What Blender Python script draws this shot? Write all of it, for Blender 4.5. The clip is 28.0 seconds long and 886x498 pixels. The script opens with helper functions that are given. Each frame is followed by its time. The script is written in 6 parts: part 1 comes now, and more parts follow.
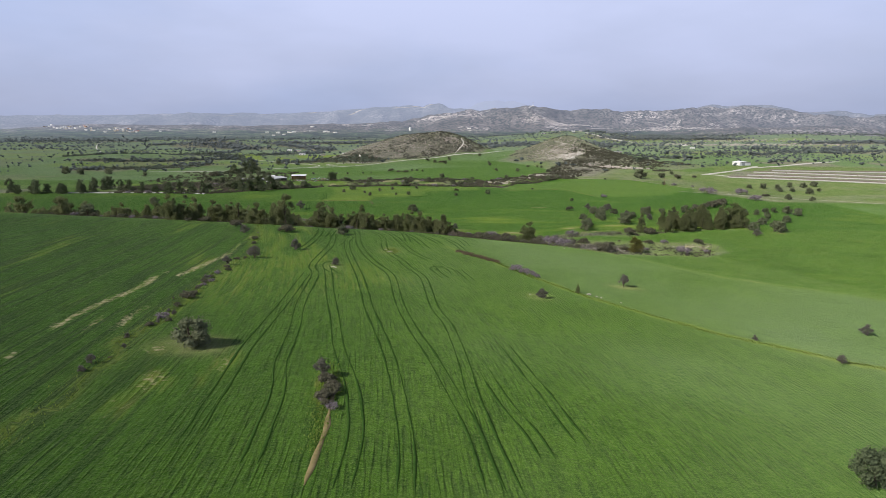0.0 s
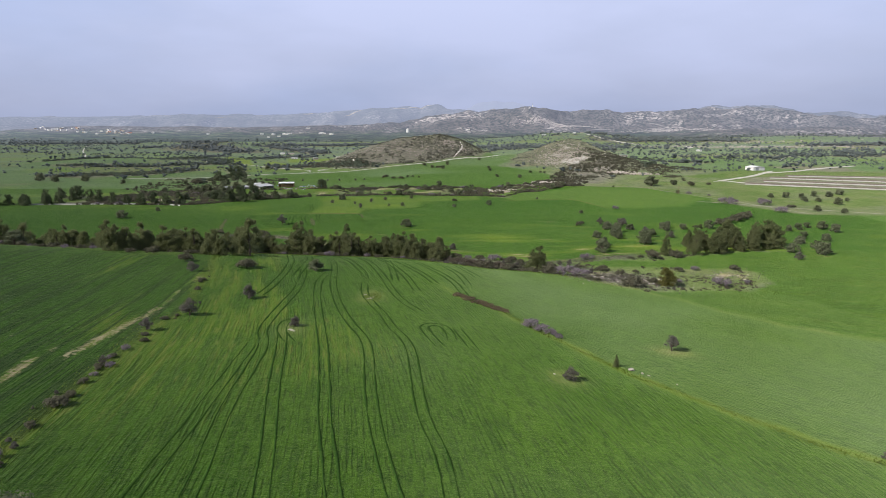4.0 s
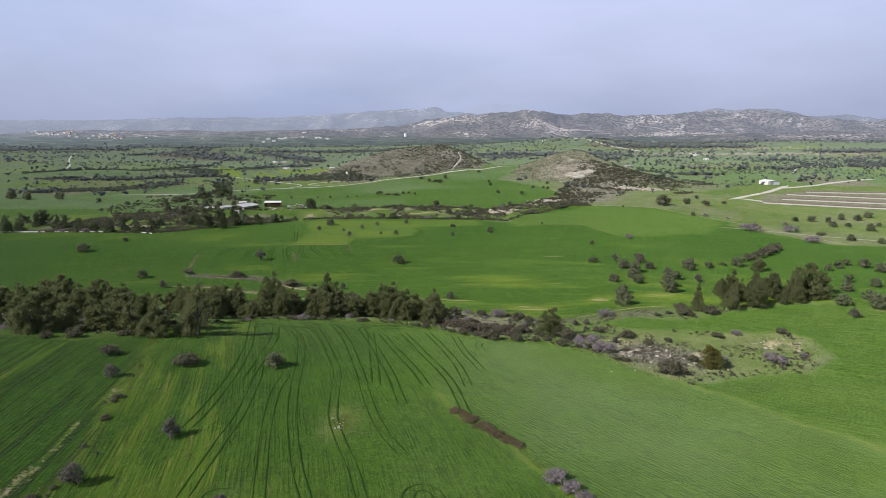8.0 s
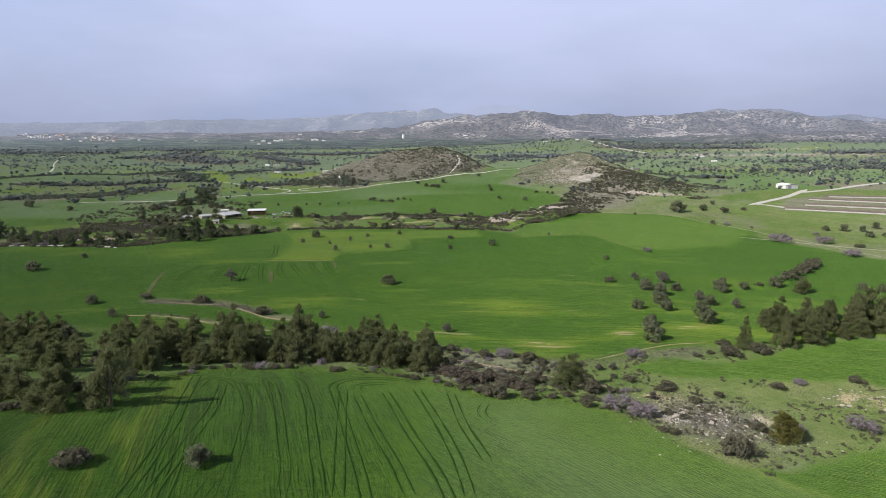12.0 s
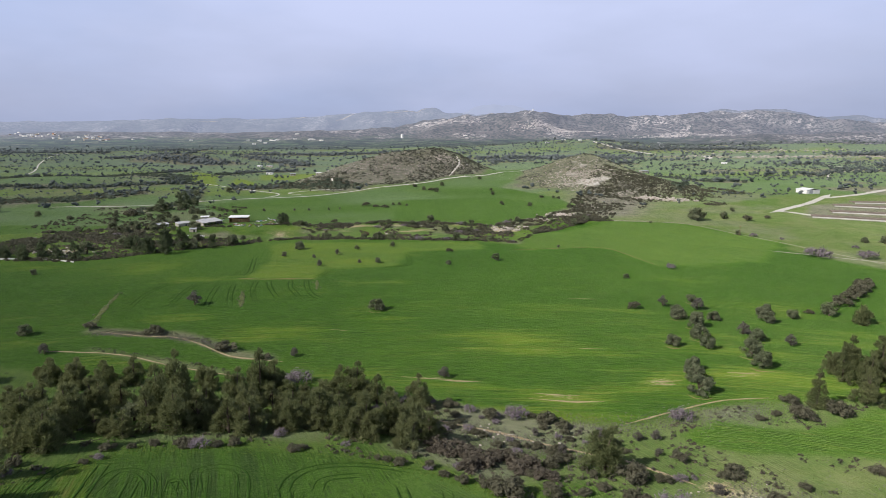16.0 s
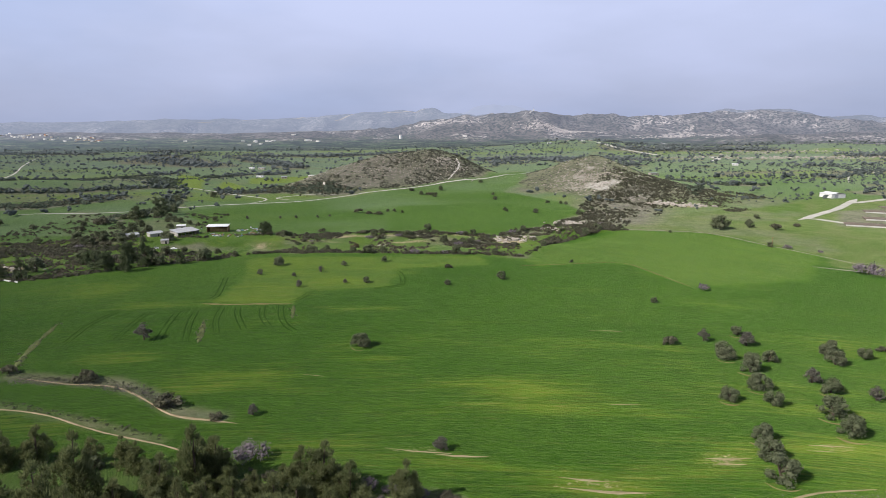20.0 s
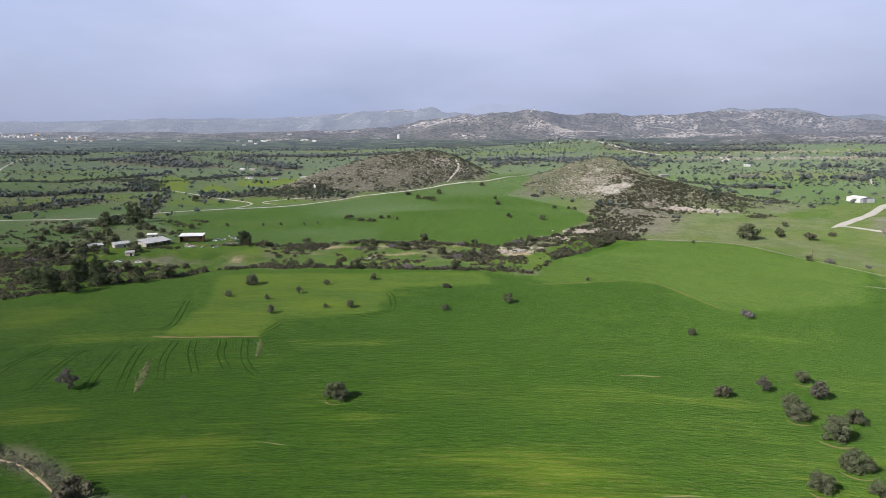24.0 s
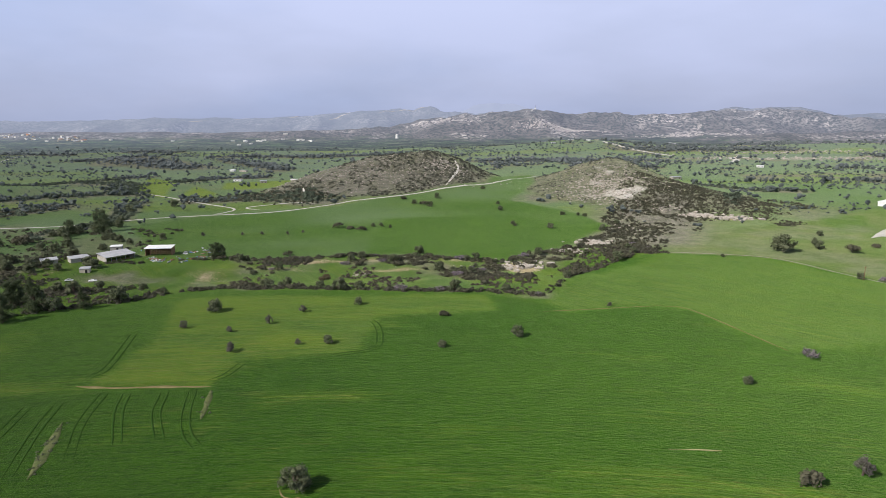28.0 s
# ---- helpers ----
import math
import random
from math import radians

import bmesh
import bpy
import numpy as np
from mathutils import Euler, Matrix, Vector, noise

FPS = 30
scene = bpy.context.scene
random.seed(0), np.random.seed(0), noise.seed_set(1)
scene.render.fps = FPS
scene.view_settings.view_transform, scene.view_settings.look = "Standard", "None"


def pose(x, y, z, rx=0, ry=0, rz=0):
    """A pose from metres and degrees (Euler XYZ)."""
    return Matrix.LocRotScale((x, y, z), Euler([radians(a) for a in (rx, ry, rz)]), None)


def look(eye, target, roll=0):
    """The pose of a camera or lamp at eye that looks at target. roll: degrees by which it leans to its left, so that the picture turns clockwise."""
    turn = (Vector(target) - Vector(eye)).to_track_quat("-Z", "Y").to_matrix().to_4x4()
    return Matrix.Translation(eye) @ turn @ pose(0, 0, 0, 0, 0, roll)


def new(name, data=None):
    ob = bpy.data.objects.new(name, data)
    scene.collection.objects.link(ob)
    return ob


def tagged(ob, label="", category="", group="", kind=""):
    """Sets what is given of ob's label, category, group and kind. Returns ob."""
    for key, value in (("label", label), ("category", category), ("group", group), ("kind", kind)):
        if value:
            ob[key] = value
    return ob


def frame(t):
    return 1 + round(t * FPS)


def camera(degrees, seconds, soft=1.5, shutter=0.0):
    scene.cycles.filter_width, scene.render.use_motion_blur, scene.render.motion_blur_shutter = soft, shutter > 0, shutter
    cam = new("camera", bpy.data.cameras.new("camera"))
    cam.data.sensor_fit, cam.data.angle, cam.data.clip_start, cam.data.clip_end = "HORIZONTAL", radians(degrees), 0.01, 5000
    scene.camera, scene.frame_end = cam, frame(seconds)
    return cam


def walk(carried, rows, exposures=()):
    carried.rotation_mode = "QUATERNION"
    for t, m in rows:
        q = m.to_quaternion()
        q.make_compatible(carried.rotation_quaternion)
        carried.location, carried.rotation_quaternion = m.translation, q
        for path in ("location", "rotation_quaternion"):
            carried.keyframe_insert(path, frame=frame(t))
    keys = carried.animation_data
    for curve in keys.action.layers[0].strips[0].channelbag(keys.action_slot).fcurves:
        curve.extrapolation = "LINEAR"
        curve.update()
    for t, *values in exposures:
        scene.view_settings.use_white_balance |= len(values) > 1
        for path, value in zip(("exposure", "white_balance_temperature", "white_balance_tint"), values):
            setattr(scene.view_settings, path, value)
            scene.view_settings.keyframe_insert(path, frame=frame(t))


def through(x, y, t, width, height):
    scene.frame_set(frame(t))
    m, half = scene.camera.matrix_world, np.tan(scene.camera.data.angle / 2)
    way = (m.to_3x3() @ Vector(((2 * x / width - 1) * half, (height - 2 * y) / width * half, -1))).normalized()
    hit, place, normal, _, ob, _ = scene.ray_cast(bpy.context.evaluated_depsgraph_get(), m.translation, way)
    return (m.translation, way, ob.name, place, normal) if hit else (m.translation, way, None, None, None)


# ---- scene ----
# the camera: a drone that flies straight on over the fields, gains height early and looks a little down
cam = camera(70, 28.0, soft=0.7)
FLIGHT = [  # seconds, eye x y z, heading, tilt, roll
    (0.0, 0.00, 0.00, 44.80, 0.286, -11.798, 0.136),
    (1.0, 0.15, 12.90, 44.53, 0.276, -11.784, 0.200),
    (2.0, 0.49, 25.70, 44.18, 0.263, -11.766, 0.193),
    (3.0, 1.04, 38.34, 44.66, 0.236, -11.781, 0.141),
    (3.5, 1.09, 44.81, 46.09, 0.207, -11.751, 0.088),
    (4.5, 1.08, 57.98, 50.38, 0.136, -11.778, 0.071),
    (5.5, 1.18, 71.28, 55.32, 0.081, -11.805, 0.153),
    (6.0, 1.39, 77.97, 57.70, 0.075, -11.775, 0.184),
    (7.0, 1.76, 91.05, 61.26, 0.052, -11.765, 0.131),
    (8.0, 2.31, 103.55, 62.93, 0.048, -11.704, 0.030),
    (9.0, 2.79, 116.11, 63.55, 0.039, -11.672, -0.054),
    (10.0, 3.36, 128.75, 63.52, 0.027, -11.657, -0.097),
    (11.0, 3.71, 141.65, 63.24, 0.031, -11.599, -0.048),
    (12.0, 4.22, 155.01, 62.32, -0.004, -11.586, -0.156),
    (12.5, 4.39, 161.62, 62.13, 0.002, -11.568, -0.180),
    (13.5, 4.71, 174.45, 62.24, -0.010, -11.577, -0.097),
    (14.5, 4.98, 187.10, 62.51, -0.025, -11.610, -0.034),
    (15.0, 5.09, 193.44, 62.56, -0.025, -11.630, -0.002),
    (16.0, 5.35, 206.33, 62.06, -0.051, -11.608, -0.005),
    (17.0, 5.47, 219.32, 61.68, -0.084, -11.556, -0.004),
    (18.0, 5.62, 232.70, 61.60, -0.104, -11.600, 0.022),
    (19.0, 5.86, 245.98, 61.42, -0.096, -11.599, -0.001),
    (20.0, 6.30, 259.00, 61.13, -0.092, -11.569, -0.074),
    (21.0, 6.70, 271.96, 60.71, -0.092, -11.578, -0.050),
    (21.5, 6.78, 278.47, 60.52, -0.097, -11.563, -0.100),
    (22.5, 7.00, 291.51, 60.27, -0.110, -11.585, -0.053),
    (23.5, 7.29, 304.60, 60.07, -0.130, -11.611, -0.026),
    (24.0, 7.48, 311.19, 59.92, -0.146, -11.602, -0.059),
    (25.0, 7.76, 324.40, 59.48, -0.160, -11.603, -0.048),
    (26.0, 8.12, 337.33, 59.32, -0.157, -11.588, -0.055),
    (27.0, 8.34, 350.63, 59.24, -0.180, -11.603, -0.099),
    (28.0, 8.87, 364.00, 58.94, -0.189, -11.641, -0.110),
]
walk(cam, [(t, pose(x, y, z, 90 + tilt, 0, turn) @ pose(0, 0, 0, 0, 0, roll)) for t, x, y, z, turn, tilt, roll in FLIGHT])

# ---- light: hazy spring sun from the rear left, pale lavender sky with thin cloud ----
SUN_ELEV, SUN_AZ = radians(38), radians(209)      # azimuth counter-clockwise from +x, where the sun stands
world = bpy.data.worlds.new("sky")
scene.world = world
world.use_nodes = True
nt = world.node_tree
nt.nodes.clear()
w_out = nt.nodes.new("ShaderNodeOutputWorld")
w_bg = nt.nodes.new("ShaderNodeBackground")
w_sky = nt.nodes.new("ShaderNodeTexSky")
w_sky.sky_type = "NISHITA"
w_sky.sun_disc = False
w_sky.sun_elevation = SUN_ELEV
w_sky.sun_rotation = math.pi / 2 - SUN_AZ
w_sky.dust_density = 3.0
w_sky.air_density = 1.0
w_co = nt.nodes.new("ShaderNodeTexCoord")
w_map = nt.nodes.new("ShaderNodeMapping")
w_map.inputs["Scale"].default_value = (1.0, 1.0, 3.2)
w_noise = nt.nodes.new("ShaderNodeTexNoise")
w_noise.inputs["Scale"].default_value = 1.5
w_noise.inputs["Detail"].default_value = 5.0
w_noise.inputs["Roughness"].default_value = 0.55
w_ramp = nt.nodes.new("ShaderNodeMapRange")
w_ramp.inputs["From Min"].default_value = 0.36
w_ramp.inputs["From Max"].default_value = 0.66
w_ramp.inputs["To Min"].default_value = 0.76
w_ramp.inputs["To Max"].default_value = 1.0
w_haze = nt.nodes.new("ShaderNodeMix")
w_haze.data_type = "RGBA"
w_haze.inputs[7].default_value = (9.7, 10.8, 15.3, 1.0)       # thin high haze, densest low down
w_veil = nt.nodes.new("ShaderNodeTexNoise")                    # soft brighter veils of high cloud
w_veil.inputs["Scale"].default_value = 1.25
w_veil.inputs["Detail"].default_value = 6.0
w_veil.inputs["Roughness"].default_value = 0.5
w_white = nt.nodes.new("ShaderNodeMapRange")
w_white.interpolation_type = "SMOOTHSTEP"
w_white.inputs["From Min"].default_value = 0.42
w_white.inputs["From Max"].default_value = 0.64
w_cloud = nt.nodes.new("ShaderNodeMix")
w_cloud.data_type = "RGBA"
w_cloud.inputs[6].default_value = (8.9, 10.4, 15.3, 1.0)
w_cloud.inputs[7].default_value = (10.1, 11.2, 15.7, 1.0)
nt.links.new(w_map.outputs["Vector"], w_veil.inputs["Vector"])
nt.links.new(w_veil.outputs["Fac"], w_white.inputs["Value"])
nt.links.new(w_white.outputs["Result"], w_cloud.inputs[0])
nt.links.new(w_cloud.outputs[2], w_haze.inputs[7])
nt.links.new(w_co.outputs["Generated"], w_map.inputs["Vector"])
nt.links.new(w_map.outputs["Vector"], w_noise.inputs["Vector"])
nt.links.new(w_noise.outputs["Fac"], w_ramp.inputs["Value"])
w_xyz = nt.nodes.new("ShaderNodeSeparateXYZ")
w_low = nt.nodes.new("ShaderNodeMapRange")
for key, value in (("From Min", 0.30), ("From Max", 0.65), ("To Min", 1.0), ("To Max", 0.10)):
    w_low.inputs[key].default_value = value
w_both = nt.nodes.new("ShaderNodeMath")
w_both.operation = "MULTIPLY"
nt.links.new(w_co.outputs["Generated"], w_xyz.inputs[0])
nt.links.new(w_xyz.outputs["Z"], w_low.inputs["Value"])
nt.links.new(w_ramp.outputs["Result"], w_both.inputs[0])
nt.links.new(w_low.outputs["Result"], w_both.inputs[1])
nt.links.new(w_both.outputs[0], w_haze.inputs[0])
nt.links.new(w_sky.outputs["Color"], w_haze.inputs[6])
w_dim = nt.nodes.new("ShaderNodeMapRange")                     # the haze is duller just over the hills
for key, value in (("From Min", 0.0), ("From Max", 0.16), ("To Min", 0.80), ("To Max", 1.0)):
    w_dim.inputs[key].default_value = value
w_scale = nt.nodes.new("ShaderNodeVectorMath")
w_scale.operation = "SCALE"
nt.links.new(w_xyz.outputs["Z"], w_dim.inputs["Value"])
nt.links.new(w_haze.outputs[2], w_scale.inputs[0])
nt.links.new(w_dim.outputs["Result"], w_scale.inputs["Scale"])
nt.links.new(w_scale.outputs["Vector"], w_bg.inputs["Color"])
w_bg.inputs["Strength"].default_value = 0.06
nt.links.new(w_bg.outputs["Background"], w_out.inputs["Surface"])

sun = new("sun", bpy.data.lights.new("sun", "SUN"))
sun.data.energy = 5.3
sun.data.angle = radians(0.6)
sun.data.color = (1.0, 0.955, 0.88)
sun_from = Vector((math.cos(SUN_AZ) * math.cos(SUN_ELEV), math.sin(SUN_AZ) * math.cos(SUN_ELEV), math.sin(SUN_ELEV)))
sun.matrix_world = look(sun_from * 300, (0, 0, 0))
scene.view_settings.exposure = 0.0

# ---- materials ----
class Mat:
    """A node material with a Principled shader and short calls for the usual nodes."""

    def __init__(self, name, rough=0.9, spec=0.2):
        self.m = bpy.data.materials.new(name)
        self.m.use_nodes = True
        self.t = self.m.node_tree
        self.b = self.t.nodes["Principled BSDF"]
        self.b.inputs["Roughness"].default_value = rough
        self.b.inputs["Specular IOR Level"].default_value = spec

    def node(self, kind):
        return self.t.nodes.new("ShaderNode" + kind)

    def attribute(self, name):
        n = self.node("Attribute")
        n.attribute_name = name
        return n

    def link(self, a, b):
        self.t.links.new(a, b)

    def put(self, socket, value):
        if isinstance(value, bpy.types.NodeSocket):
            self.link(value, socket)
        elif isinstance(value, tuple) and len(value) == 3 and socket.type == "RGBA":
            socket.default_value = (*value, 1.0)
        else:
            socket.default_value = value

    def coords(self, scale=(1, 1, 1), source=None):
        m = self.node("Mapping")
        self.put(m.inputs["Vector"], source if source is not None else self.node("TexCoord").outputs["Object"])
        m.inputs["Scale"].default_value = scale
        return m.outputs["Vector"]

    def noise(self, scale, detail=3.0, rough=0.55, at=None):
        n = self.node("TexNoise")
        n.inputs["Scale"].default_value = scale
        n.inputs["Detail"].default_value = detail
        n.inputs["Roughness"].default_value = rough
        self.put(n.inputs["Vector"], at if at is not None else self.node("TexCoord").outputs["Object"])
        return n.outputs["Fac"]

    def range(self, value, a, b, c=0.0, d=1.0):
        n = self.node("MapRange")
        n.inputs["From Min"].default_value, n.inputs["From Max"].default_value = a, b
        n.inputs["To Min"].default_value, n.inputs["To Max"].default_value = c, d
        self.put(n.inputs["Value"], value)
        return n.outputs["Result"]

    def math(self, op, a, b=0.5):
        n = self.node("Math")
        n.operation = op
        self.put(n.inputs[0], a)
        self.put(n.inputs[1], b)
        return n.outputs[0]

    def mix(self, f, a, b, blend="MIX"):
        n = self.node("Mix")
        n.data_type, n.blend_type = "RGBA", blend
        self.put(n.inputs[0], f)
        self.put(n.inputs[6], a)
        self.put(n.inputs[7], b)
        return n.outputs[2]

    def bump(self, height, strength=0.5, distance=0.2):
        n = self.node("Bump")
        n.inputs["Strength"].default_value = strength
        n.inputs["Distance"].default_value = distance
        self.put(n.inputs["Height"], height)
        self.link(n.outputs["Normal"], self.b.inputs["Normal"])

    def color(self, value):
        self.put(self.b.inputs["Base Color"], value)
        return self.m


def mat_ground():
    m = Mat("fields_and_scrub", 0.95, 0.08)
    cover = m.attribute("cover")
    sep = m.node("SeparateColor")
    m.link(cover.outputs["Color"], sep.inputs[0])
    crop, dry, bare = sep.outputs[0], sep.outputs[1], sep.outputs[2]
    scrub = cover.outputs["Alpha"]
    rows = m.attribute("rows").outputs["Vector"]
    border = m.attribute("border").outputs["Fac"]
    fine = m.noise(1.0, 2.0, 0.6, m.coords((1.5, 0.20, 1.0), rows))
    even = m.node("Mix")
    even.data_type = "FLOAT"
    m.put(even.inputs[0], border)
    m.put(even.inputs[2], fine)
    even.inputs[3].default_value = 0.45
    fine = even.outputs[0]
    wide = m.noise(1.0, 3.0, 0.6, m.coords((0.22, 0.010, 1.0), rows))
    blot = m.noise(0.018, 4.0, 0.6)
    grain = m.noise(0.9, 4.0, 0.7)
    tuft = m.noise(0.16, 4.0, 0.65)
    # young cereal
    c = m.mix(m.range(wide, 0.3, 0.7), (0.036, 0.093, 0.0085), (0.055, 0.127, 0.013))
    c = m.mix(m.range(blot, 0.35, 0.7), c, (0.067, 0.138, 0.014))
    c = m.mix(m.range(fine, 0.52, 0.66, 0.0, 0.8), c, (0.020, 0.052, 0.010))
    drill = m.noise(1.0, 3.0, 0.7, m.coords((0.55, 0.07, 1.0), rows))
    c = m.mix(m.range(drill, 0.52, 0.62, 0.0, 0.62), c, (0.022, 0.062, 0.010))
    c = m.mix(m.range(grain, 0.50, 0.70, 0.0, 0.6), c, (0.084, 0.155, 0.022))
    speck = m.noise(2.6, 4.0, 0.75)
    c = m.mix(m.range(speck, 0.51, 0.62, 0.0, 0.72), c, (0.022, 0.050, 0.012))
    c = m.mix(m.range(speck, 0.47, 0.36, 0.0, 0.62), c, (0.098, 0.166, 0.028))
    # drill rows a stride apart, wavering a little
    part_x = m.node("SeparateXYZ")
    m.link(rows, part_x.inputs[0])
    waver = m.math("ADD", m.math("MULTIPLY", part_x.outputs["X"], 6.4), m.math("MULTIPLY", m.noise(1.0, 2.0, 0.5, m.coords((0.9, 0.09, 1.0), rows)), 9.0))
    comb = m.math("MULTIPLY", m.range(m.math("SINE", waver), 0.0, 1.0), m.range(m.noise(0.09, 3.0, 0.6), 0.38, 0.62))
    comb = m.math("MULTIPLY", comb, m.math("SUBTRACT", 1.0, border))
    comb = m.math("MULTIPLY", comb, m.range(m.attribute("wide_rows").outputs["Fac"], 0.0, 1.0))
    c = m.mix(m.math("MULTIPLY", comb, 0.32), c, (0.020, 0.052, 0.010))
    # thin pale stands and thick dark ones; tone also carries painted brightness and haze
    tone = m.node("SeparateXYZ")
    m.link(rows, tone.inputs[0])
    c = m.mix(m.range(tone.outputs["Z"], 0.0, 1.0), c, m.mix(m.range(grain, 0.3, 0.7), (0.100, 0.146, 0.076), (0.142, 0.184, 0.114)))
    c = m.mix(m.range(tone.outputs["Z"], 0.0, -1.0), c, (0.45, 0.68, 0.34), "MULTIPLY")
    # distance haze mixed into the colour of the far fields
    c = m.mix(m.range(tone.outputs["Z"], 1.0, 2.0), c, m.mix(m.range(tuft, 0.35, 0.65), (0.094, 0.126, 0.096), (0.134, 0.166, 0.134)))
    # lusher and leaner patches a few steps across
    mottle = m.noise(0.5, 5.0, 0.75)
    c = m.mix(m.range(mottle, 0.50, 0.66, 0.0, 0.30), c, (0.56, 0.66, 0.50), "MULTIPLY")
    c = m.mix(m.range(mottle, 0.48, 0.34, 0.0, 0.22), c, (0.112, 0.192, 0.030))
    # yellowed, thin stands
    streak = m.noise(1.0, 4.0, 0.65, m.coords((0.85, 0.034, 1.0), rows))
    thin = m.range(m.math("ADD", streak, dry), 0.96, 1.42)
    c = m.mix(thin, c, m.mix(m.range(fine, 0.4, 0.7), (0.104, 0.176, 0.014), (0.185, 0.198, 0.036)))
    c = m.mix(m.range(dry, 0.84, 1.15, 0.0, 0.85), c, m.mix(m.range(grain, 0.35, 0.65), (0.150, 0.140, 0.055), (0.270, 0.225, 0.120)))
    # short straw-coloured streaks where the stand is leanest
    fleck = m.noise(1.0, 4.0, 0.7, m.coords((0.75, 0.085, 1.0), rows))
    c = m.mix(m.math("MULTIPLY", m.range(fleck, 0.57, 0.68, 0.0, 0.6), m.range(dry, 0.30, 0.62)), c, (0.205, 0.192, 0.062))
    # darker furrow lines along the drill rows where tone is low
    furrow = m.noise(1.0, 2.0, 0.6, m.coords((0.62, 0.016, 1.0), rows))
    deep = m.math("MULTIPLY", m.range(furrow, 0.50, 0.56), m.range(tone.outputs["Z"], -0.42, -0.75, 0.0, 0.85))
    deep = m.math("MULTIPLY", m.math("MULTIPLY", deep, m.attribute("wide_rows").outputs["Fac"]), m.math("SUBTRACT", 1.0, border))
    c = m.mix(deep, c, (0.012, 0.036, 0.008))
    c = m.mix(m.range(tone.outputs["Z"], 0.55, 0.15), c, (0.83, 0.875, 0.72), "MULTIPLY")
    # grassy waste ground
    g = m.mix(m.range(tuft, 0.35, 0.65), (0.055, 0.100, 0.020), (0.118, 0.148, 0.048))
    g = m.mix(m.range(grain, 0.5, 0.75, 0.0, 0.6), g, (0.175, 0.165, 0.095))
    g = m.mix(m.range(m.noise(0.035, 5.0, 0.65), 0.46, 0.62, 0.0, 0.7), g, (0.190, 0.180, 0.095))
    c = m.mix(crop, g, c)
    # scrub and garrigue
    s = m.mix(m.range(tuft, 0.38, 0.62), (0.094, 0.088, 0.070), (0.182, 0.170, 0.142))
    s = m.mix(m.range(m.noise(0.055, 4.0, 0.65), 0.47, 0.62, 0.0, 0.6), s, m.mix(m.range(tuft, 0.35, 0.65), (0.092, 0.098, 0.056), (0.138, 0.134, 0.090)))
    s = m.mix(m.range(grain, 0.5, 0.72), s, (0.195, 0.186, 0.156))
    c = m.mix(scrub, c, s)
    # limestone and bare soil
    r = m.mix(m.range(tuft, 0.3, 0.7), (0.22, 0.175, 0.10), (0.40, 0.335, 0.225))
    r = m.mix(m.range(scrub, 0.3, 0.8), r, m.mix(m.range(grain, 0.38, 0.62), (0.62, 0.59, 0.55), (0.20, 0.19, 0.165)))
    edge = m.math("ADD", bare, m.math("MULTIPLY", m.range(grain, 0.2, 0.8, -0.5, 0.5), 0.9))
    c = m.mix(m.math("MULTIPLY", m.range(edge, 0.35, 0.65), m.range(bare, 0.02, 0.15)), c, r)
    h = m.math("ADD", m.math("MULTIPLY", fine, 0.6), m.math("MULTIPLY", grain, 0.8))
    h = m.math("ADD", h, m.math("SUBTRACT", m.math("MULTIPLY", speck, 0.5), m.math("MULTIPLY", comb, 0.3)))
    m.bump(h, 1.0, 0.5)
    m.b.inputs["Diffuse Roughness"].default_value = 1.0
    # the fine blades catch light along a flat view
    m.b.inputs["Sheen Weight"].default_value = 0.17
    m.b.inputs["Sheen Roughness"].default_value = 0.24
    m.put(m.b.inputs["Sheen Tint"], (0.72, 0.95, 0.34))
    return m.color(c)


def mat_far(name, low, high, rock, glow, near, far, dark=(0.038, 0.044, 0.038)):
    """Far ranges seen through haze: green plain at their foot, scrub and pale limestone above, with an airlight that
    grows with the distance, emitted by the surface itself.
    """
    m = Mat(name, 1.0, 0.0)
    a = m.noise(0.010, 5.0, 0.65)
    b = m.noise(0.0048, 5.0, 0.65)
    d = m.noise(0.045, 4.0, 0.7)
    dots = m.noise(0.080, 2.0, 0.5)
    c = m.mix(m.range(a, 0.40, 0.60), low, high)
    spots = m.math("MULTIPLY", m.range(b, 0.53, 0.62), m.range(d, 0.44, 0.56))
    c = m.mix(spots, c, rock)
    c = m.mix(m.range(dots, 0.50, 0.54, 0.0, 0.9), c, dark)
    # the plain: pale fields with dark hedges and groves
    p = m.mix(m.range(m.noise(0.006, 3.0, 0.6, m.coords((1.0, 2.5, 1.0))), 0.42, 0.58), (0.085, 0.130, 0.060), (0.150, 0.165, 0.105))
    p = m.mix(m.range(m.noise(0.02, 4.0, 0.7, m.coords((0.6, 2.0, 1.0))), 0.44, 0.52), p, (0.036, 0.046, 0.036))
    p = m.mix(m.range(m.noise(0.075, 2.0, 0.5), 0.53, 0.57, 0.0, 0.85), p, (0.030, 0.038, 0.032))
    xyz = m.node("SeparateXYZ")
    m.link(m.node("TexCoord").outputs["Object"], xyz.inputs[0])
    rise = m.math("ADD", xyz.outputs["Z"], m.range(a, 0.3, 0.7, -12.0, 12.0))
    c = m.mix(m.range(rise, -26.0, -10.0), p, c)
    # surface emission stands in for the haze before the hills
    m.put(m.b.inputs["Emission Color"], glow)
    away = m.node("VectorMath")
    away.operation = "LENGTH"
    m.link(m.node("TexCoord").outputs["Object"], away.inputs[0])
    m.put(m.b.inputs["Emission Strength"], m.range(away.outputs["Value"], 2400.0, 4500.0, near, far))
    return m.color(c)


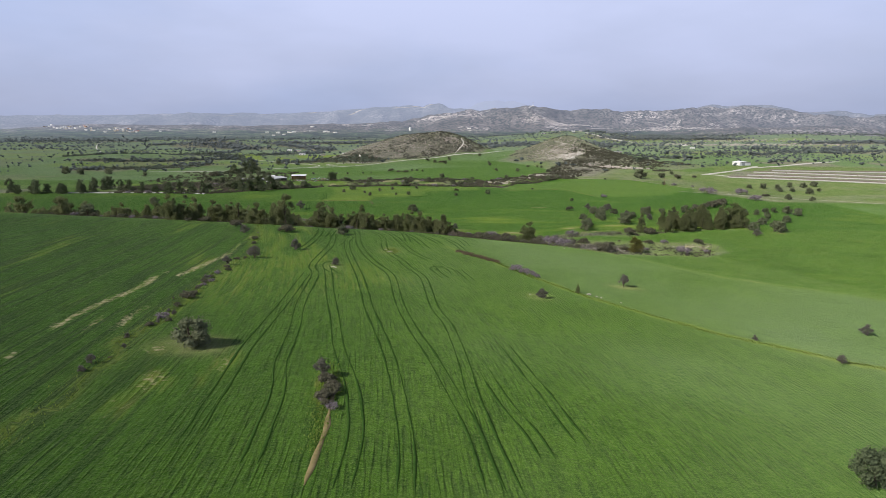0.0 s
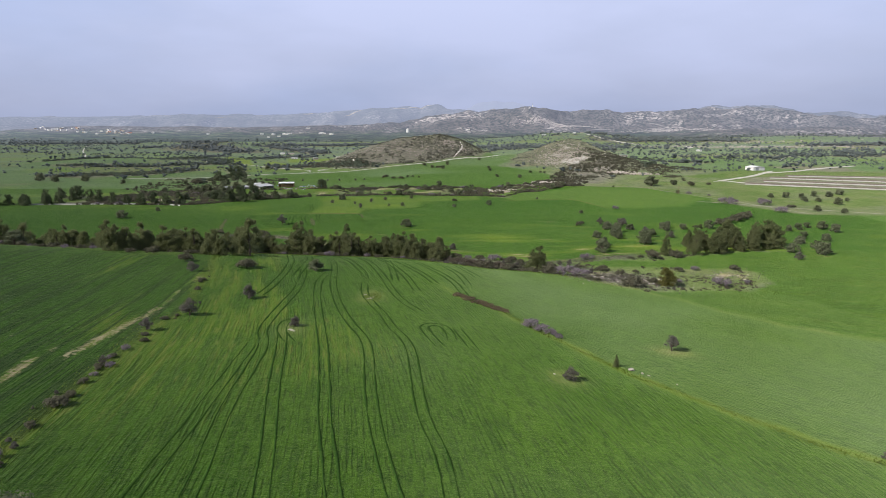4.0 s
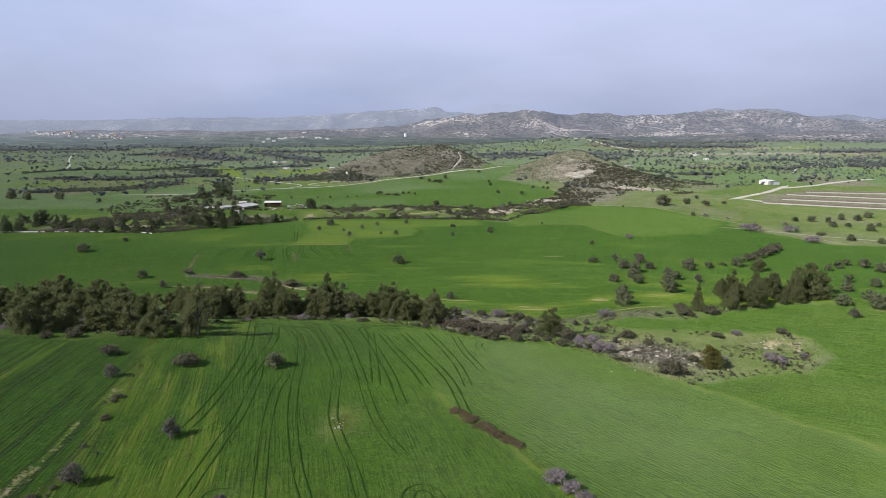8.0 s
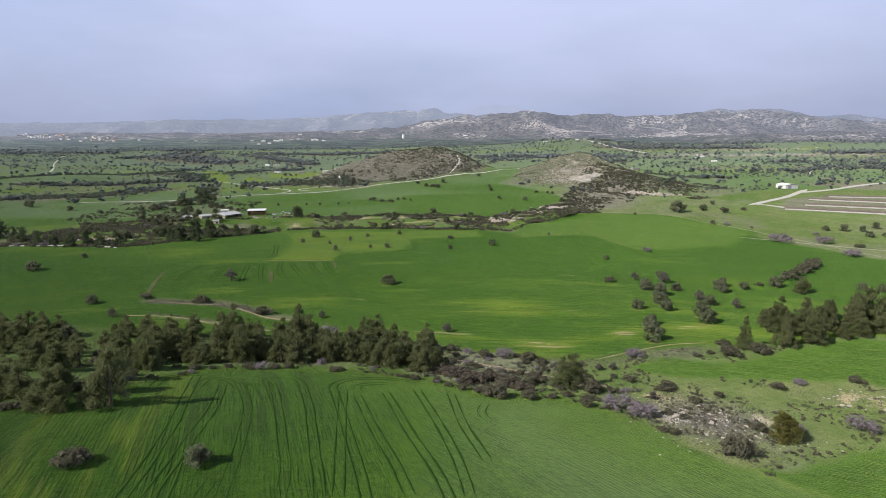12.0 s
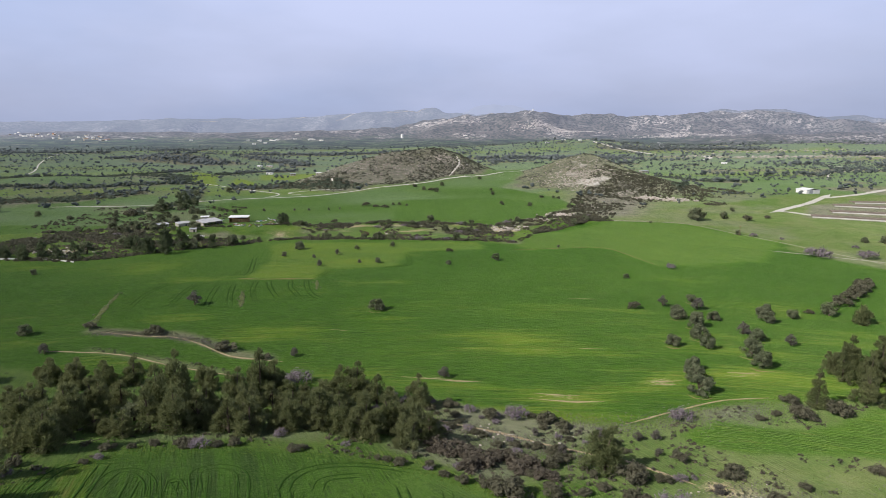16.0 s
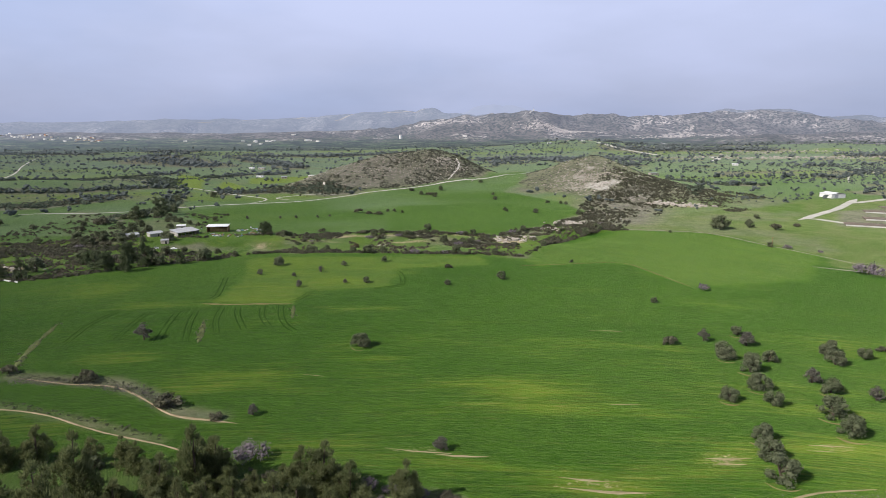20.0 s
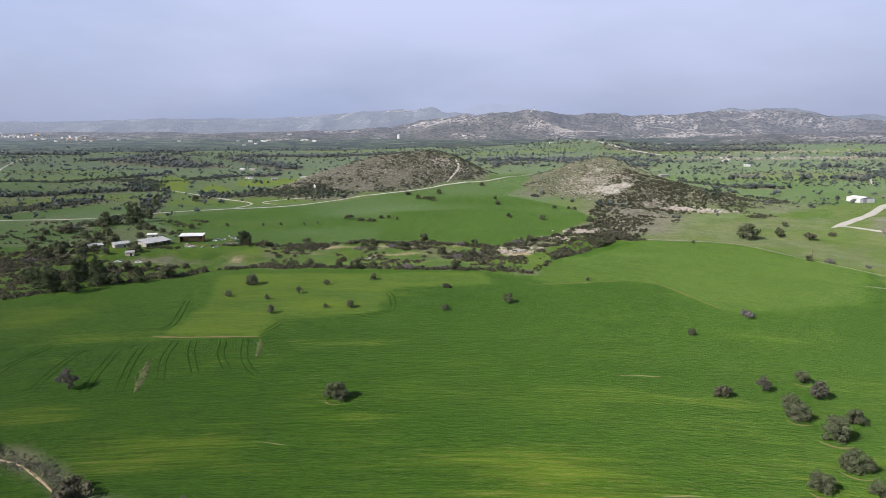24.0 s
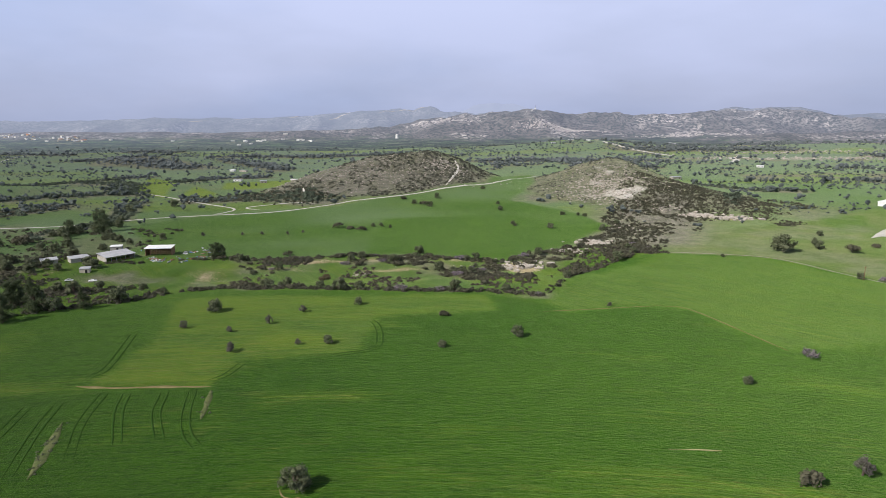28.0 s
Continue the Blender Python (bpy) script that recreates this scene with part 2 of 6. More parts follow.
def mat_leaves(name, dark, light, tips, through=0.2):
    m = Mat(name, 0.75, 0.15)
    isl = m.node("NewGeometry").outputs["Random Per Island"]
    one = m.node("ObjectInfo").outputs["Random"]
    n = m.noise(3.0, 3.0)
    c = m.mix(m.range(isl, 0.0, 1.0), dark, light)
    c = m.mix(m.range(n, 0.55, 0.8, 0.0, 0.6), c, tips)
    c = m.mix(m.range(one, 0.0, 1.0, 0.0, 0.42), c, m.mix(0.45, tips, dark))
    m.color(c)
    t = m.node("BsdfTranslucent")
    m.put(t.inputs["Color"], c)
    x = m.node("MixShader")
    x.inputs[0].default_value = through
    out = m.t.nodes["Material Output"]
    m.link(m.b.outputs[0], x.inputs[1])
    m.link(t.outputs[0], x.inputs[2])
    m.link(x.outputs[0], out.inputs["Surface"])
    return m.m


def mat_plain(name, a, b, scale=1.0, rough=0.85, spec=0.25, metal=0.0, relief=0.3, third=None):
    """Two tones mixed by noise at two scales, with fine relief."""
    m = Mat(name, rough, spec)
    m.b.inputs["Metallic"].default_value = metal
    n1 = m.noise(scale, 4.0, 0.65)
    n2 = m.noise(scale * 7.0, 3.0, 0.6)
    c = m.mix(m.range(n1, 0.3, 0.7), a, b)
    c = m.mix(m.range(n2, 0.5, 0.8, 0.0, 0.5), c, third if third else a)
    m.bump(n2, relief, 0.05)
    return m.color(c)


GROUND = mat_ground()
LEAF_PINE = mat_leaves("pine_needles", (0.086, 0.108, 0.046), (0.216, 0.238, 0.104), (0.325, 0.322, 0.165), 0.50)
LEAF_YELLOW = mat_leaves("yellowish_pine_needles", (0.070, 0.074, 0.018), (0.160, 0.150, 0.042), (0.210, 0.190, 0.070))
LEAF_CAROB = mat_leaves("carob_leaves", (0.074, 0.094, 0.048), (0.186, 0.204, 0.118), (0.265, 0.268, 0.185), 0.38)
LEAF_OLIVE = mat_leaves("olive_twigs", (0.074, 0.070, 0.058), (0.175, 0.160, 0.138), (0.250, 0.225, 0.205), 0.33)
LEAF_SHRUB = mat_leaves("lentisk_leaves", (0.064, 0.066, 0.042), (0.158, 0.152, 0.100), (0.230, 0.208, 0.152), 0.35)
LEAF_GARRIGUE = mat_leaves("garrigue_scrub", (0.066, 0.070, 0.046), (0.122, 0.120, 0.082), (0.175, 0.165, 0.122), 0.30)
LEAF_SCRUB = mat_leaves("dark_knoll_scrub", (0.068, 0.074, 0.054), (0.134, 0.138, 0.104), (0.190, 0.188, 0.150), 0.30)
LEAF_DARK = mat_leaves("dark_pine_needles", (0.056, 0.078, 0.042), (0.134, 0.164, 0.084), (0.195, 0.215, 0.125), 0.36)
LEAF_RUST = mat_leaves("rusty_bramble", (0.088, 0.074, 0.042), (0.176, 0.140, 0.084), (0.245, 0.200, 0.128), 0.3)
LEAF_BROWN = mat_leaves("brown_thicket", (0.080, 0.070, 0.052), (0.160, 0.138, 0.104), (0.225, 0.195, 0.155), 0.35)
LEAF_MAUVE = mat_leaves("mauve_twigs", (0.120, 0.098, 0.110), (0.235, 0.200, 0.222), (0.310, 0.270, 0.295))
LEAF_GRASS = mat_leaves("verge_grass", (0.100, 0.165, 0.026), (0.180, 0.245, 0.044), (0.235, 0.260, 0.070), 0.5)
BARK = mat_plain("bark", (0.060, 0.045, 0.035), (0.150, 0.120, 0.095), 3.0, 0.95, 0.1)
STONE = mat_plain("limestone", (0.30, 0.265, 0.22), (0.48, 0.44, 0.39), 0.8, 0.95, 0.1, 0.0, 0.6, (0.22, 0.20, 0.17))
DIRT = mat_plain("track_earth", (0.24, 0.19, 0.11), (0.40, 0.32, 0.21), 0.4, 0.97, 0.05, 0.0, 0.5, (0.12, 0.14, 0.05))
ROAD = mat_plain("white_marl_road", (0.44, 0.42, 0.37), (0.58, 0.56, 0.51), 0.15, 0.95, 0.08, 0.0, 0.3)
# road marl dulled and blued: far haze put into its colour
FAR_TRACK = mat_plain("hazed_marl", (0.33, 0.33, 0.35), (0.44, 0.43, 0.45), 0.05, 0.95, 0.08)
LANE = mat_plain("grey_lane_gravel", (0.24, 0.23, 0.18), (0.36, 0.34, 0.28), 0.3, 0.96, 0.06, 0.0, 0.4, (0.14, 0.16, 0.08))
EDGE = mat_plain("brown_field_edge", (0.15, 0.125, 0.055), (0.25, 0.20, 0.105), 0.5, 0.97, 0.05, 0.0, 0.5, (0.10, 0.12, 0.04))
# crushed green and soil; shade between the stalks is put into this colour
RUT = mat_plain("shaded_wheel_rut", (0.018, 0.050, 0.008), (0.040, 0.084, 0.016), 1.4, 0.98, 0.03, 0.0, 0.8, (0.080, 0.120, 0.034))

# ---- the land ----
def step(a, b, v):
    t = np.clip((v - a) / (b - a), 0, 1)
    return t * t * (3 - 2 * t)


def value_noise(x, y, size, seed=0):
    """Smooth value noise, 0 to 1, with cells of that size in metres."""
    u, v = np.asarray(x, float) / size + 900.5, np.asarray(y, float) / size + 700.5
    i, j = np.floor(u), np.floor(v)
    f, g = u - i, v - j
    f, g = f * f * (3 - 2 * f), g * g * (3 - 2 * g)

    def at(a, b):
        h = np.sin(a * 127.1 + b * 311.7 + seed * 74.7) * 43758.5453
        return h - np.floor(h)

    return (at(i, j) * (1 - f) + at(i + 1, j) * f) * (1 - g) + (at(i, j + 1) * (1 - f) + at(i + 1, j + 1) * f) * g


def fractal(x, y, size, seed=0, octaves=4):
    total, weight, amp = 0.0, 0.0, 1.0
    for n in range(octaves):
        total = total + amp * value_noise(x, y, size / 2**n, seed + n)
        weight += amp
        amp *= 0.5
    return total / weight


def bell(x, y, cx, cy, h, rx, ry):
    return h * np.exp(-(((x - cx) / rx) ** 2) - ((y - cy) / ry) ** 2)


def knolls(x, y):
    """The two stony knolls behind the fields, and the low spur at the foot of the second."""
    first = bell(x, y, -82, 1165, 31, 72, 80) + bell(x, y, 8, 1190, 34, 58, 75) + bell(x, y, -150, 1130, 10, 45, 50)
    second = bell(x, y, 205, 1110, 34, 70, 95) + bell(x, y, 255, 990, 9, 70, 60)
    return first, second


RANGES = [  # low hills of the middle distance: x, y, height, half-widths
    (1250, 2750, 34, 260, 220), (1700, 2800, 38, 240, 220), (420, 2250, 26, 210, 200), (640, 3060, 34, 210, 130), (330, 3080, 26, 200, 130),
    (1250, 2150, 22, 420, 260), (-620, 1790, 20, 130, 90), (-1500, 2900, 10, 350, 200), (-700, 3050, 14, 320, 190), (-2150, 2750, 8, 350, 200), (-100, 2950, 12, 260, 160), (-560, 1140, 9, 130, 60), (330, 1500, 8, 200, 140),
]
RIDGES = [  # far ranges: the crest's x, y and height over the plain, and the depth of the slopes before and behind it
    ([(-700, 3300, 40), (-250, 3380, 62), (-5, 3420, 90), (197, 3450, 106), (340, 3455, 124), (400, 3455, 139), (520, 3455, 124), (658, 3455, 104), (774, 3455, 110), (948, 3455, 95), (1206, 3455, 112),
      (1378, 3455, 127), (1550, 3455, 140), (1695, 3455, 137), (1900, 3400, 92), (2042, 3400, 103), (2271, 3300, 76), (2800, 3000, 78)], 330, 230),
    ([(-2900, 3300, 78), (-2395, 3655, 86), (-1950, 3850, 92), (-1473, 4055, 106), (-1150, 4150, 103), (-796, 4255, 116), (-484, 4355, 146), (-301, 4355, 156), (-44, 4355, 146), (65, 4355, 128), (400, 4355, 112), (1000, 4250, 92),
      (1600, 4050, 86), (2500, 3500, 74)], 300, 70),
]


def ranges(x, y):
    """Height of the far ranges, with spurs that run down from their crests."""
    rise = bell(x, y, 360, 4450, 184, 430, 60)
    for cx, cy, h, rx, ry in RANGES:
        rise = rise + bell(x, y, cx, cy, h, rx, ry)
    bend = fractal(x, y * 0.35, 260, 43, 4) - 0.5
    for crest, front, back in RIDGES:
        xs = [c[0] for c in crest]
        top = np.interp(x, xs, [c[2] for c in crest]) + (fractal(x, 0 * y, 120, 45, 3) - 0.5) * 15
        away = y - np.interp(x, xs, [c[1] for c in crest])
        away = away + np.clip(-away / front, 0, 1) * bend * front * 1.5
        rise = np.maximum(rise, 0.35 * rise + top * np.exp(-((away / np.where(away < 0, front, back)) ** 2)))
    return rise


def height(x, y):
    x, y = np.asarray(x, float), np.asarray(y, float)
    hill = 6.0 - 0.050 * (y - 80) - 2.5 * np.logaddexp(0, (x + 50) / 25) + 0.05 * np.clip(-x - 60, 0, 300)
    foot = step(275 + 0.05 * x, 400 + 40 * step(50, -30, x), y)
    vale = -28.5 - 2.5 * step(330, 430, y) * step(560, 460, y) * step(60, -60, x)
    vale = vale + 3.0 * step(40, 110, x) * step(520, 380, y) - 3.5 * step(640, 780, y) * step(40, -160, x)
    z = np.maximum(hill, -25) * (1 - foot) + vale * foot
    z = z - 3.5 * np.exp(-(((y - (735 + 0.10 * x)) / 26) ** 2)) * step(170, 60, x) * step(-330, -120, x)
    z = z + 6 * step(850, 1150, y) * step(-300, -50, x) - 6 * step(1200, 1700, y)
    first, second = knolls(x, y)
    knoll = first + second
    z = z + knoll * (0.82 + 0.36 * fractal(x, y, 60, 5)) + (fractal(x, y, 9, 9, 2) - 0.5) * np.clip(knoll / 6, 0, 1.6)
    # creek banks
    creek = np.exp(-(((y - (735 + 0.10 * x)) / 40) ** 2)) * step(190, 60, x) * step(-330, -120, x)
    z = z + creek * (fractal(x, y, 16, 12, 3) - 0.5) * 5
    gully = np.exp(-(((x - 165 - 0.35 * (y - 860)) / 42) ** 2)) * step(770, 850, y) * step(1030, 930, y)
    z = z + gully * (fractal(x, y, 18, 15, 3) - 0.5) * 9
    z = z + (fractal(x, y, 46, 21, 3) - 0.5) * 0.7 + (fractal(x, y, 420, 31, 3) - 0.5) * 7 * step(900, 1500, np.hypot(x, y))
    rise = ranges(x, y)
    gullies = np.abs(2 * fractal(x, y, 150, 47, 5) - 1)
    return z + rise + np.clip(rise - 10, 0, 60) * (gullies - 0.3) * 0.62 * (0.35 + 0.65 * step(-900, -100, x - 0.2 * (y - 3400)))


def ground_z(x, y):
    return float(height(np.array([x]), np.array([y]))[0])


def inside(x, y, poly):
    """Even-odd test of many points against one polygon."""
    hit = np.zeros(np.shape(x), bool)
    for (ax, ay), (bx, by) in zip(poly, poly[1:] + poly[:1]):
        if ay == by:
            continue
        hit ^= ((ay > y) != (by > y)) & (x < (bx - ax) * (y - ay) / (by - ay) + ax)
    return hit


def off_line(x, y, line):
    """Distance from a bent line."""
    best = np.full(np.shape(x), 1e9)
    for (ax, ay), (bx, by) in zip(line, line[1:]):
        t = np.clip(((x - ax) * (bx - ax) + (y - ay) * (by - ay)) / ((bx - ax) ** 2 + (by - ay) ** 2), 0, 1)
        best = np.minimum(best, np.hypot(x - ax - t * (bx - ax), y - ay - t * (by - ay)))
    return best


def along_y(y, line):
    """x of a boundary that runs north, given as points in order of y."""
    return np.interp(y, [p[1] for p in line], [p[0] for p in line])


def along_x(x, line):
    return np.interp(x, [p[0] for p in line], [p[1] for p in line])


HEDGE = [(-52, 40), (-57, 90), (-61, 119), (-61, 130), (-64, 149), (-66, 171), (-68, 193), (-67, 212), (-80, 267), (-90, 300)]
DIVIDE = [(-2, 268), (5, 250), (19, 232), (29, 210), (43, 185), (58, 167), (69, 155), (83, 147), (140, 118), (260, 70)]
WOOD_FRONT = [(-400, 300), (-170, 298), (-112, 282), (-96, 292), (-84, 318), (-70, 345), (-48, 350), (-20, 347), (0, 342), (20, 328),
              (40, 334), (57, 316), (73, 290), (98, 262), (113, 248), (160, 236), (400, 200)]
WOOD_BACK = [(-420, 452), (-173, 436), (-122, 424), (-70, 418), (-41, 411), (-12, 402), (20, 394), (43, 384), (62, 380), (81, 387), (109, 393),
             (136, 392), (170, 402)]
STONY = [(60, 338), (79, 356), (110, 353), (147, 358), (146, 330), (128, 314), (96, 299), (73, 289), (63, 300)]
INLET = [(74, 373), (89, 380), (104, 373), (116, 375), (138, 388), (175, 400), (420, 420), (420, 205), (160, 240), (115, 252), (78, 287), (98, 297),
         (130, 311), (150, 328), (151, 352), (128, 357), (87, 360), (77, 364)]
PALE_FIELD = [(-110, 562), (-108, 601), (-121, 671), (-32, 676), (33, 673), (36, 644), (-19, 639), (-21, 593), (-66, 585), (-68, 563)]
EAST_FIELD = [(60, 664), (65, 644), (113, 652), (126, 644), (142, 592), (213, 604), (262, 676), (213, 757), (158, 770), (86, 714)]
CREEK_SOUTH = [(-420, 600), (-300, 610), (-234, 604), (-206, 620), (-182, 640), (-142, 664), (-125, 684), (-104, 691), (-65, 684), (-12, 680),
               (33, 676), (61, 668), (87, 718), (138, 770), (160, 772)]
CREEK_NORTH = [(-420, 700), (-300, 735), (-250, 790), (-189, 786), (-150, 775), (-91, 775), (-46, 779), (47, 763), (102, 797), (130, 840), (156, 872)]
MEADOW = [(159, 774), (220, 760), (262, 674), (250, 640), (290, 560), (460, 540), (640, 640), (640, 960), (420, 960), (325, 900), (236, 862), (180, 834)]
BACK_FIELD = [(-259, 904), (-189, 788), (-150, 777), (-91, 777), (-46, 781), (47, 766), (100, 800), (128, 845), (150, 872), (135, 940), (82, 1020), (120, 1110),
              (142, 1300), (100, 1260), (60, 1120), (-20, 1062), (-60, 1030), (-101, 996), (-212, 967)]
GOLD = [[(-455, 1382), (-382, 1156), (-335, 1112), (-310, 1097), (-345, 1190), (-380, 1309)], [(-328, 1239), (-307, 1128), (-252, 1091), (-270, 1150)],
        [(-310, 1300), (-279, 1189), (-191, 1180), (-150, 1250), (-218, 1330)], [(-340, 2480), (-240, 2500), (-230, 2640), (-330, 2620)]]
REAR_BANDS = [  # hedges, copses and scrub spurs behind the creek: line, half-width
    ([(-700, 1160), (-588, 1165), (-542, 1190), (-535, 1240), (-509, 1311), (-470, 1400)], 16), ([(-500, 1280), (-432, 1262), (-405, 1190), (-372, 1135)], 26),
    ([(-620, 1075), (-523, 1070), (-468, 1075), (-437, 1098), (-381, 1129), (-345, 1120)], 15), ([(-540, 930), (-440, 945), (-420, 985), (-395, 1027)], 24),
    ([(-317, 862), (-300, 895), (-288, 940), (-310, 1000), (-329, 1057)], 12), ([(-320, 845), (-298, 845)], 5), ([(-262, 1080), (-214, 1085), (-150, 1060), (-120, 1040)], 30),
    ([(-390, 1290), (-336, 1390), (-280, 1400)], 18), ([(-830, 1852), (-743, 1851)], 26), ([(-900, 2250), (-763, 2247)], 40), ([(-690, 1740), (-594, 1700), (-494, 1640)], 55),
    ([(-497, 1846), (-342, 1680), (-300, 1600)], 30), ([(-560, 2050), (-300, 2000), (-120, 2080)], 40), ([(-1400, 2150), (-1000, 2100)], 30), ([(100, 1700), (300, 1640), (420, 1700)], 45),
    ([(330, 1140), (367, 1101), (420, 1090)], 14), ([(330, 1040), (300, 1000), (285, 960)], 10), ([(240, 1420), (300, 1380), (350, 1395)], 22), ([(500, 2050), (800, 2060), (900, 2010)], 50), ([(1000, 1800), (1300, 1830)], 40),
]
BACK_DARK = [(-42, 781), (-41, 924), (73, 935), (148, 868), (128, 845), (100, 800), (47, 766)]


WEST_STREAKS = [  # strips of the west field where the seed failed
    ([(-77, 252), (-76.5, 242), (-75.4, 226), (-73.5, 204), (-74, 189), (-75, 170)], 1.1, 1.0), ([(-79.5, 168), (-78.4, 156), (-78.2, 134), (-76.4, 115), (-74, 100)], 0.9, 1.0),
    ([(-68, 140), (-67.9, 135), (-66.2, 117), (-63.6, 102)], 0.8, 0.8), ([(-69.5, 110), (-71, 121), (-72, 128)], 0.8, 0.8), ([(-82, 205), (-81, 185), (-79, 172)], 0.7, 0.6), ([(-93, 190), (-92, 160), (-90, 140)], 0.8, 0.5),
]


def land_cover(x, y):
    """What grows where: crop, yellowed crop, bare ground and scrub, 0 to 1 each, and the run of the drill rows."""
    wx = x + (fractal(x, y, 9, 51, 3) - 0.5) * 5
    wy = y + (fractal(x, y, 9, 57, 3) - 0.5) * 5
    n = np.shape(x)
    crop, dry, bare, scrub = np.ones(n), np.zeros(n), np.zeros(n), np.zeros(n)
    across, along = x + 0.00055 * y * y, y.copy()
    patches = fractal(x, y, 70, 61, 4)
    front, back = along_x(wx, WOOD_FRONT), along_x(wx, WOOD_BACK)
    hedge = along_y(wy, HEDGE)
    near = wy < front
    west = near & (wx < hedge)
    dry += near * ~west * (0.30 + step(0.5, 0.75, patches) * 0.26)
    # the west field, drilled a little askew and thin in streaks
    across = np.where(west, x + 0.12 * y, across)
    dry = np.where(west, 0.27 + step(0.5, 0.8, fractal(x + 0.12 * y, y * 0.12, 7, 71, 3)) * 0.34, dry)
    for line, half, amount in WEST_STREAKS:
        stripe = west * np.exp(-((off_line(0.6 * x + 0.4 * wx, y, line) / half) ** 2)) * step(0.25, 0.55, fractal(x, y * 0.35, 6, 75, 3))
        dry = np.maximum(dry, stripe * 1.1 * amount)
        bare = np.maximum(bare, stripe * 0.85 * amount)
    verge = near * np.exp(-(((wx - hedge) / 2.6) ** 2))
    crop -= verge * 0.15
    dry = np.maximum(dry, verge * 0.78)
    headland = near & (wx > hedge) & (wx < hedge + 26) & (y > 190)
    dry = np.where(headland, np.maximum(dry, 0.64 * step(0.40, 0.56, fractal((x + 0.00055 * y * y) * 3, y * 0.6, 16, 73, 3))), dry)
    # pale bald spots close to the start
    for cx, cy, rx, ry, s in ((-53, 109, 2.2, 4, 1.0), (-47, 95, 2.4, 6, 0.9), (-38, 105, 2.2, 7, 0.8), (-47, 84, 3.0, 6, 0.7), (-40, 96, 1.6, 5, 0.6)):
        spot = s * bell(wx + 0.17 * (wy - cy), wy, cx, cy, 1.0, rx, ry)
        dry = dry + 0.70 * spot
        bare = np.maximum(bare, 0.50 * spot)
    # the grassy balk between the two near fields
    e_div = along_x(wx, DIVIDE)
    east = near & (wy > e_div) & (wx > -2)
    across = np.where(east, (x * 63 + y * 54) / 83, across)
    along = np.where(east, (x * 54 - y * 63) / 83, along)
    balk = near * (wx > 0) * np.exp(-(((wy - e_div) / 3.0) ** 2))
    crop -= balk * 0.3
    dry = np.where(east, dry * 0.5, dry)
    dry = np.maximum(dry, balk)
    # stone heap and the bushy island in the crop
    for cx, cy, rx, ry in ((-21, 238, 3, 8), (-36, 199, 3, 7), (-48, 113, 6, 5), (28, 178, 4, 4), (60, 206, 5, 4)):
        spot = bell(wx, wy, cx, cy, 1.0, rx, ry)
        crop -= np.clip(spot * 1.3, 0, 0.9)
        dry = np.maximum(dry, np.clip(spot * 1.5, 0, 1))
    island = bell(wx, wy, -19.2, 96, 1.0, 3.2, 11)
    dry = np.maximum(dry, 0.72 * step(0.35, 0.70, island))
    # wooded belt and waste ground
    waste = (wy >= front) & (wy <= back)
    crop = np.where(waste, 0.0, crop)
    dry = np.where(waste, 0.0, dry)
    crop = np.where(waste, 0.8 - 0.25 * (wx > -8), crop)
    dry = np.where(waste, 0.45, dry)
    scrub = np.where(waste, (0.15 + 0.7 * step(0.45, 0.65, fractal(x, y, 26, 77, 4))) * (0.45 + 0.30 * (wx > -8)), scrub)
    lush = waste & (wy < front + 9)
    crop = np.where(lush, 0.85, crop)
    scrub = np.where(lush, 0.0, scrub)
    inlet = inside(wx, wy, INLET)
    crop = np.where(inlet, 1.0, crop)
    scrub = np.where(inlet, 0.0, scrub)
    across = np.where(inlet, y + 0.3 * x, across)
    along = np.where(inlet, x, along)
    stony = inside(wx, wy, STONY)
    crop = np.where(stony, 0.25, crop)
    dry = np.where(stony, 0.6, dry)
    scrub = np.where(stony, np.clip(0.1 + bell(x, y, 80, 320, 0.9, 18, 18), 0, 1), scrub)
    bare = np.where(stony, 0.9 * step(0.46, 0.60, fractal((x + y) * 0.32, (y - x) * 0.9, 6, 83, 4)) * step(0.0, 0.8, bell(x, y, 82, 320, 1.4, 15, 18) + bell(x, y, 135, 342, 0.6, 14, 9)), bare)
    bare += 0.9 * bell(wx, wy, 70, 341, 1.0, 4, 3)
    seam = np.exp(-((off_line(wx, wy, [(74, 289), (98, 262), (113, 249), (160, 237), (400, 201)]) / 1.6) ** 2))
    crop = crop - 0.4 * seam * (crop > 0.4)
    dry = np.maximum(dry, 0.75 * seam)
    # the wide valley field
    vale = (wy > back) & (wy < along_x(wx, CREEK_SOUTH)) & (wx < 330)
    across = np.where(vale, y + 0.04 * x + 0.0009 * x * x, across)
    along = np.where(vale, x, along)
    band = 0.29 + 0.07 * step(560, 490, y) + 0.07 * bell(x, y, 20, 440, 1.0, 120, 55) + 0.10 * bell(x, y, -60, 480, 1.0, 50, 30) + 0.55 * (fractal(x * 0.5, y, 26, 67, 4) - 0.47) + 0.75 * (fractal(x * 0.22, y + 0.04 * x + 0.0009 * x * x, 11, 69, 4) - 0.47)
    dry = np.where(vale, np.clip(band, 0, 1), dry)
    bald = bell(wx, wy, 2, 421, 1, 13, 1.6) + bell(wx, wy, 44, 403, 1, 12, 2.6) + 0.6 * bell(wx, wy, 50, 397, 1, 9, 3) + bell(wx, wy, 81, 411, 1, 6, 4.5) + 0.8 * bell(wx, wy, 113, 416, 1, 9, 4)
    dry = np.where(vale, dry + 0.22 * bald, dry)
    bare = np.where(vale, bare + 0.50 * bald, bare)
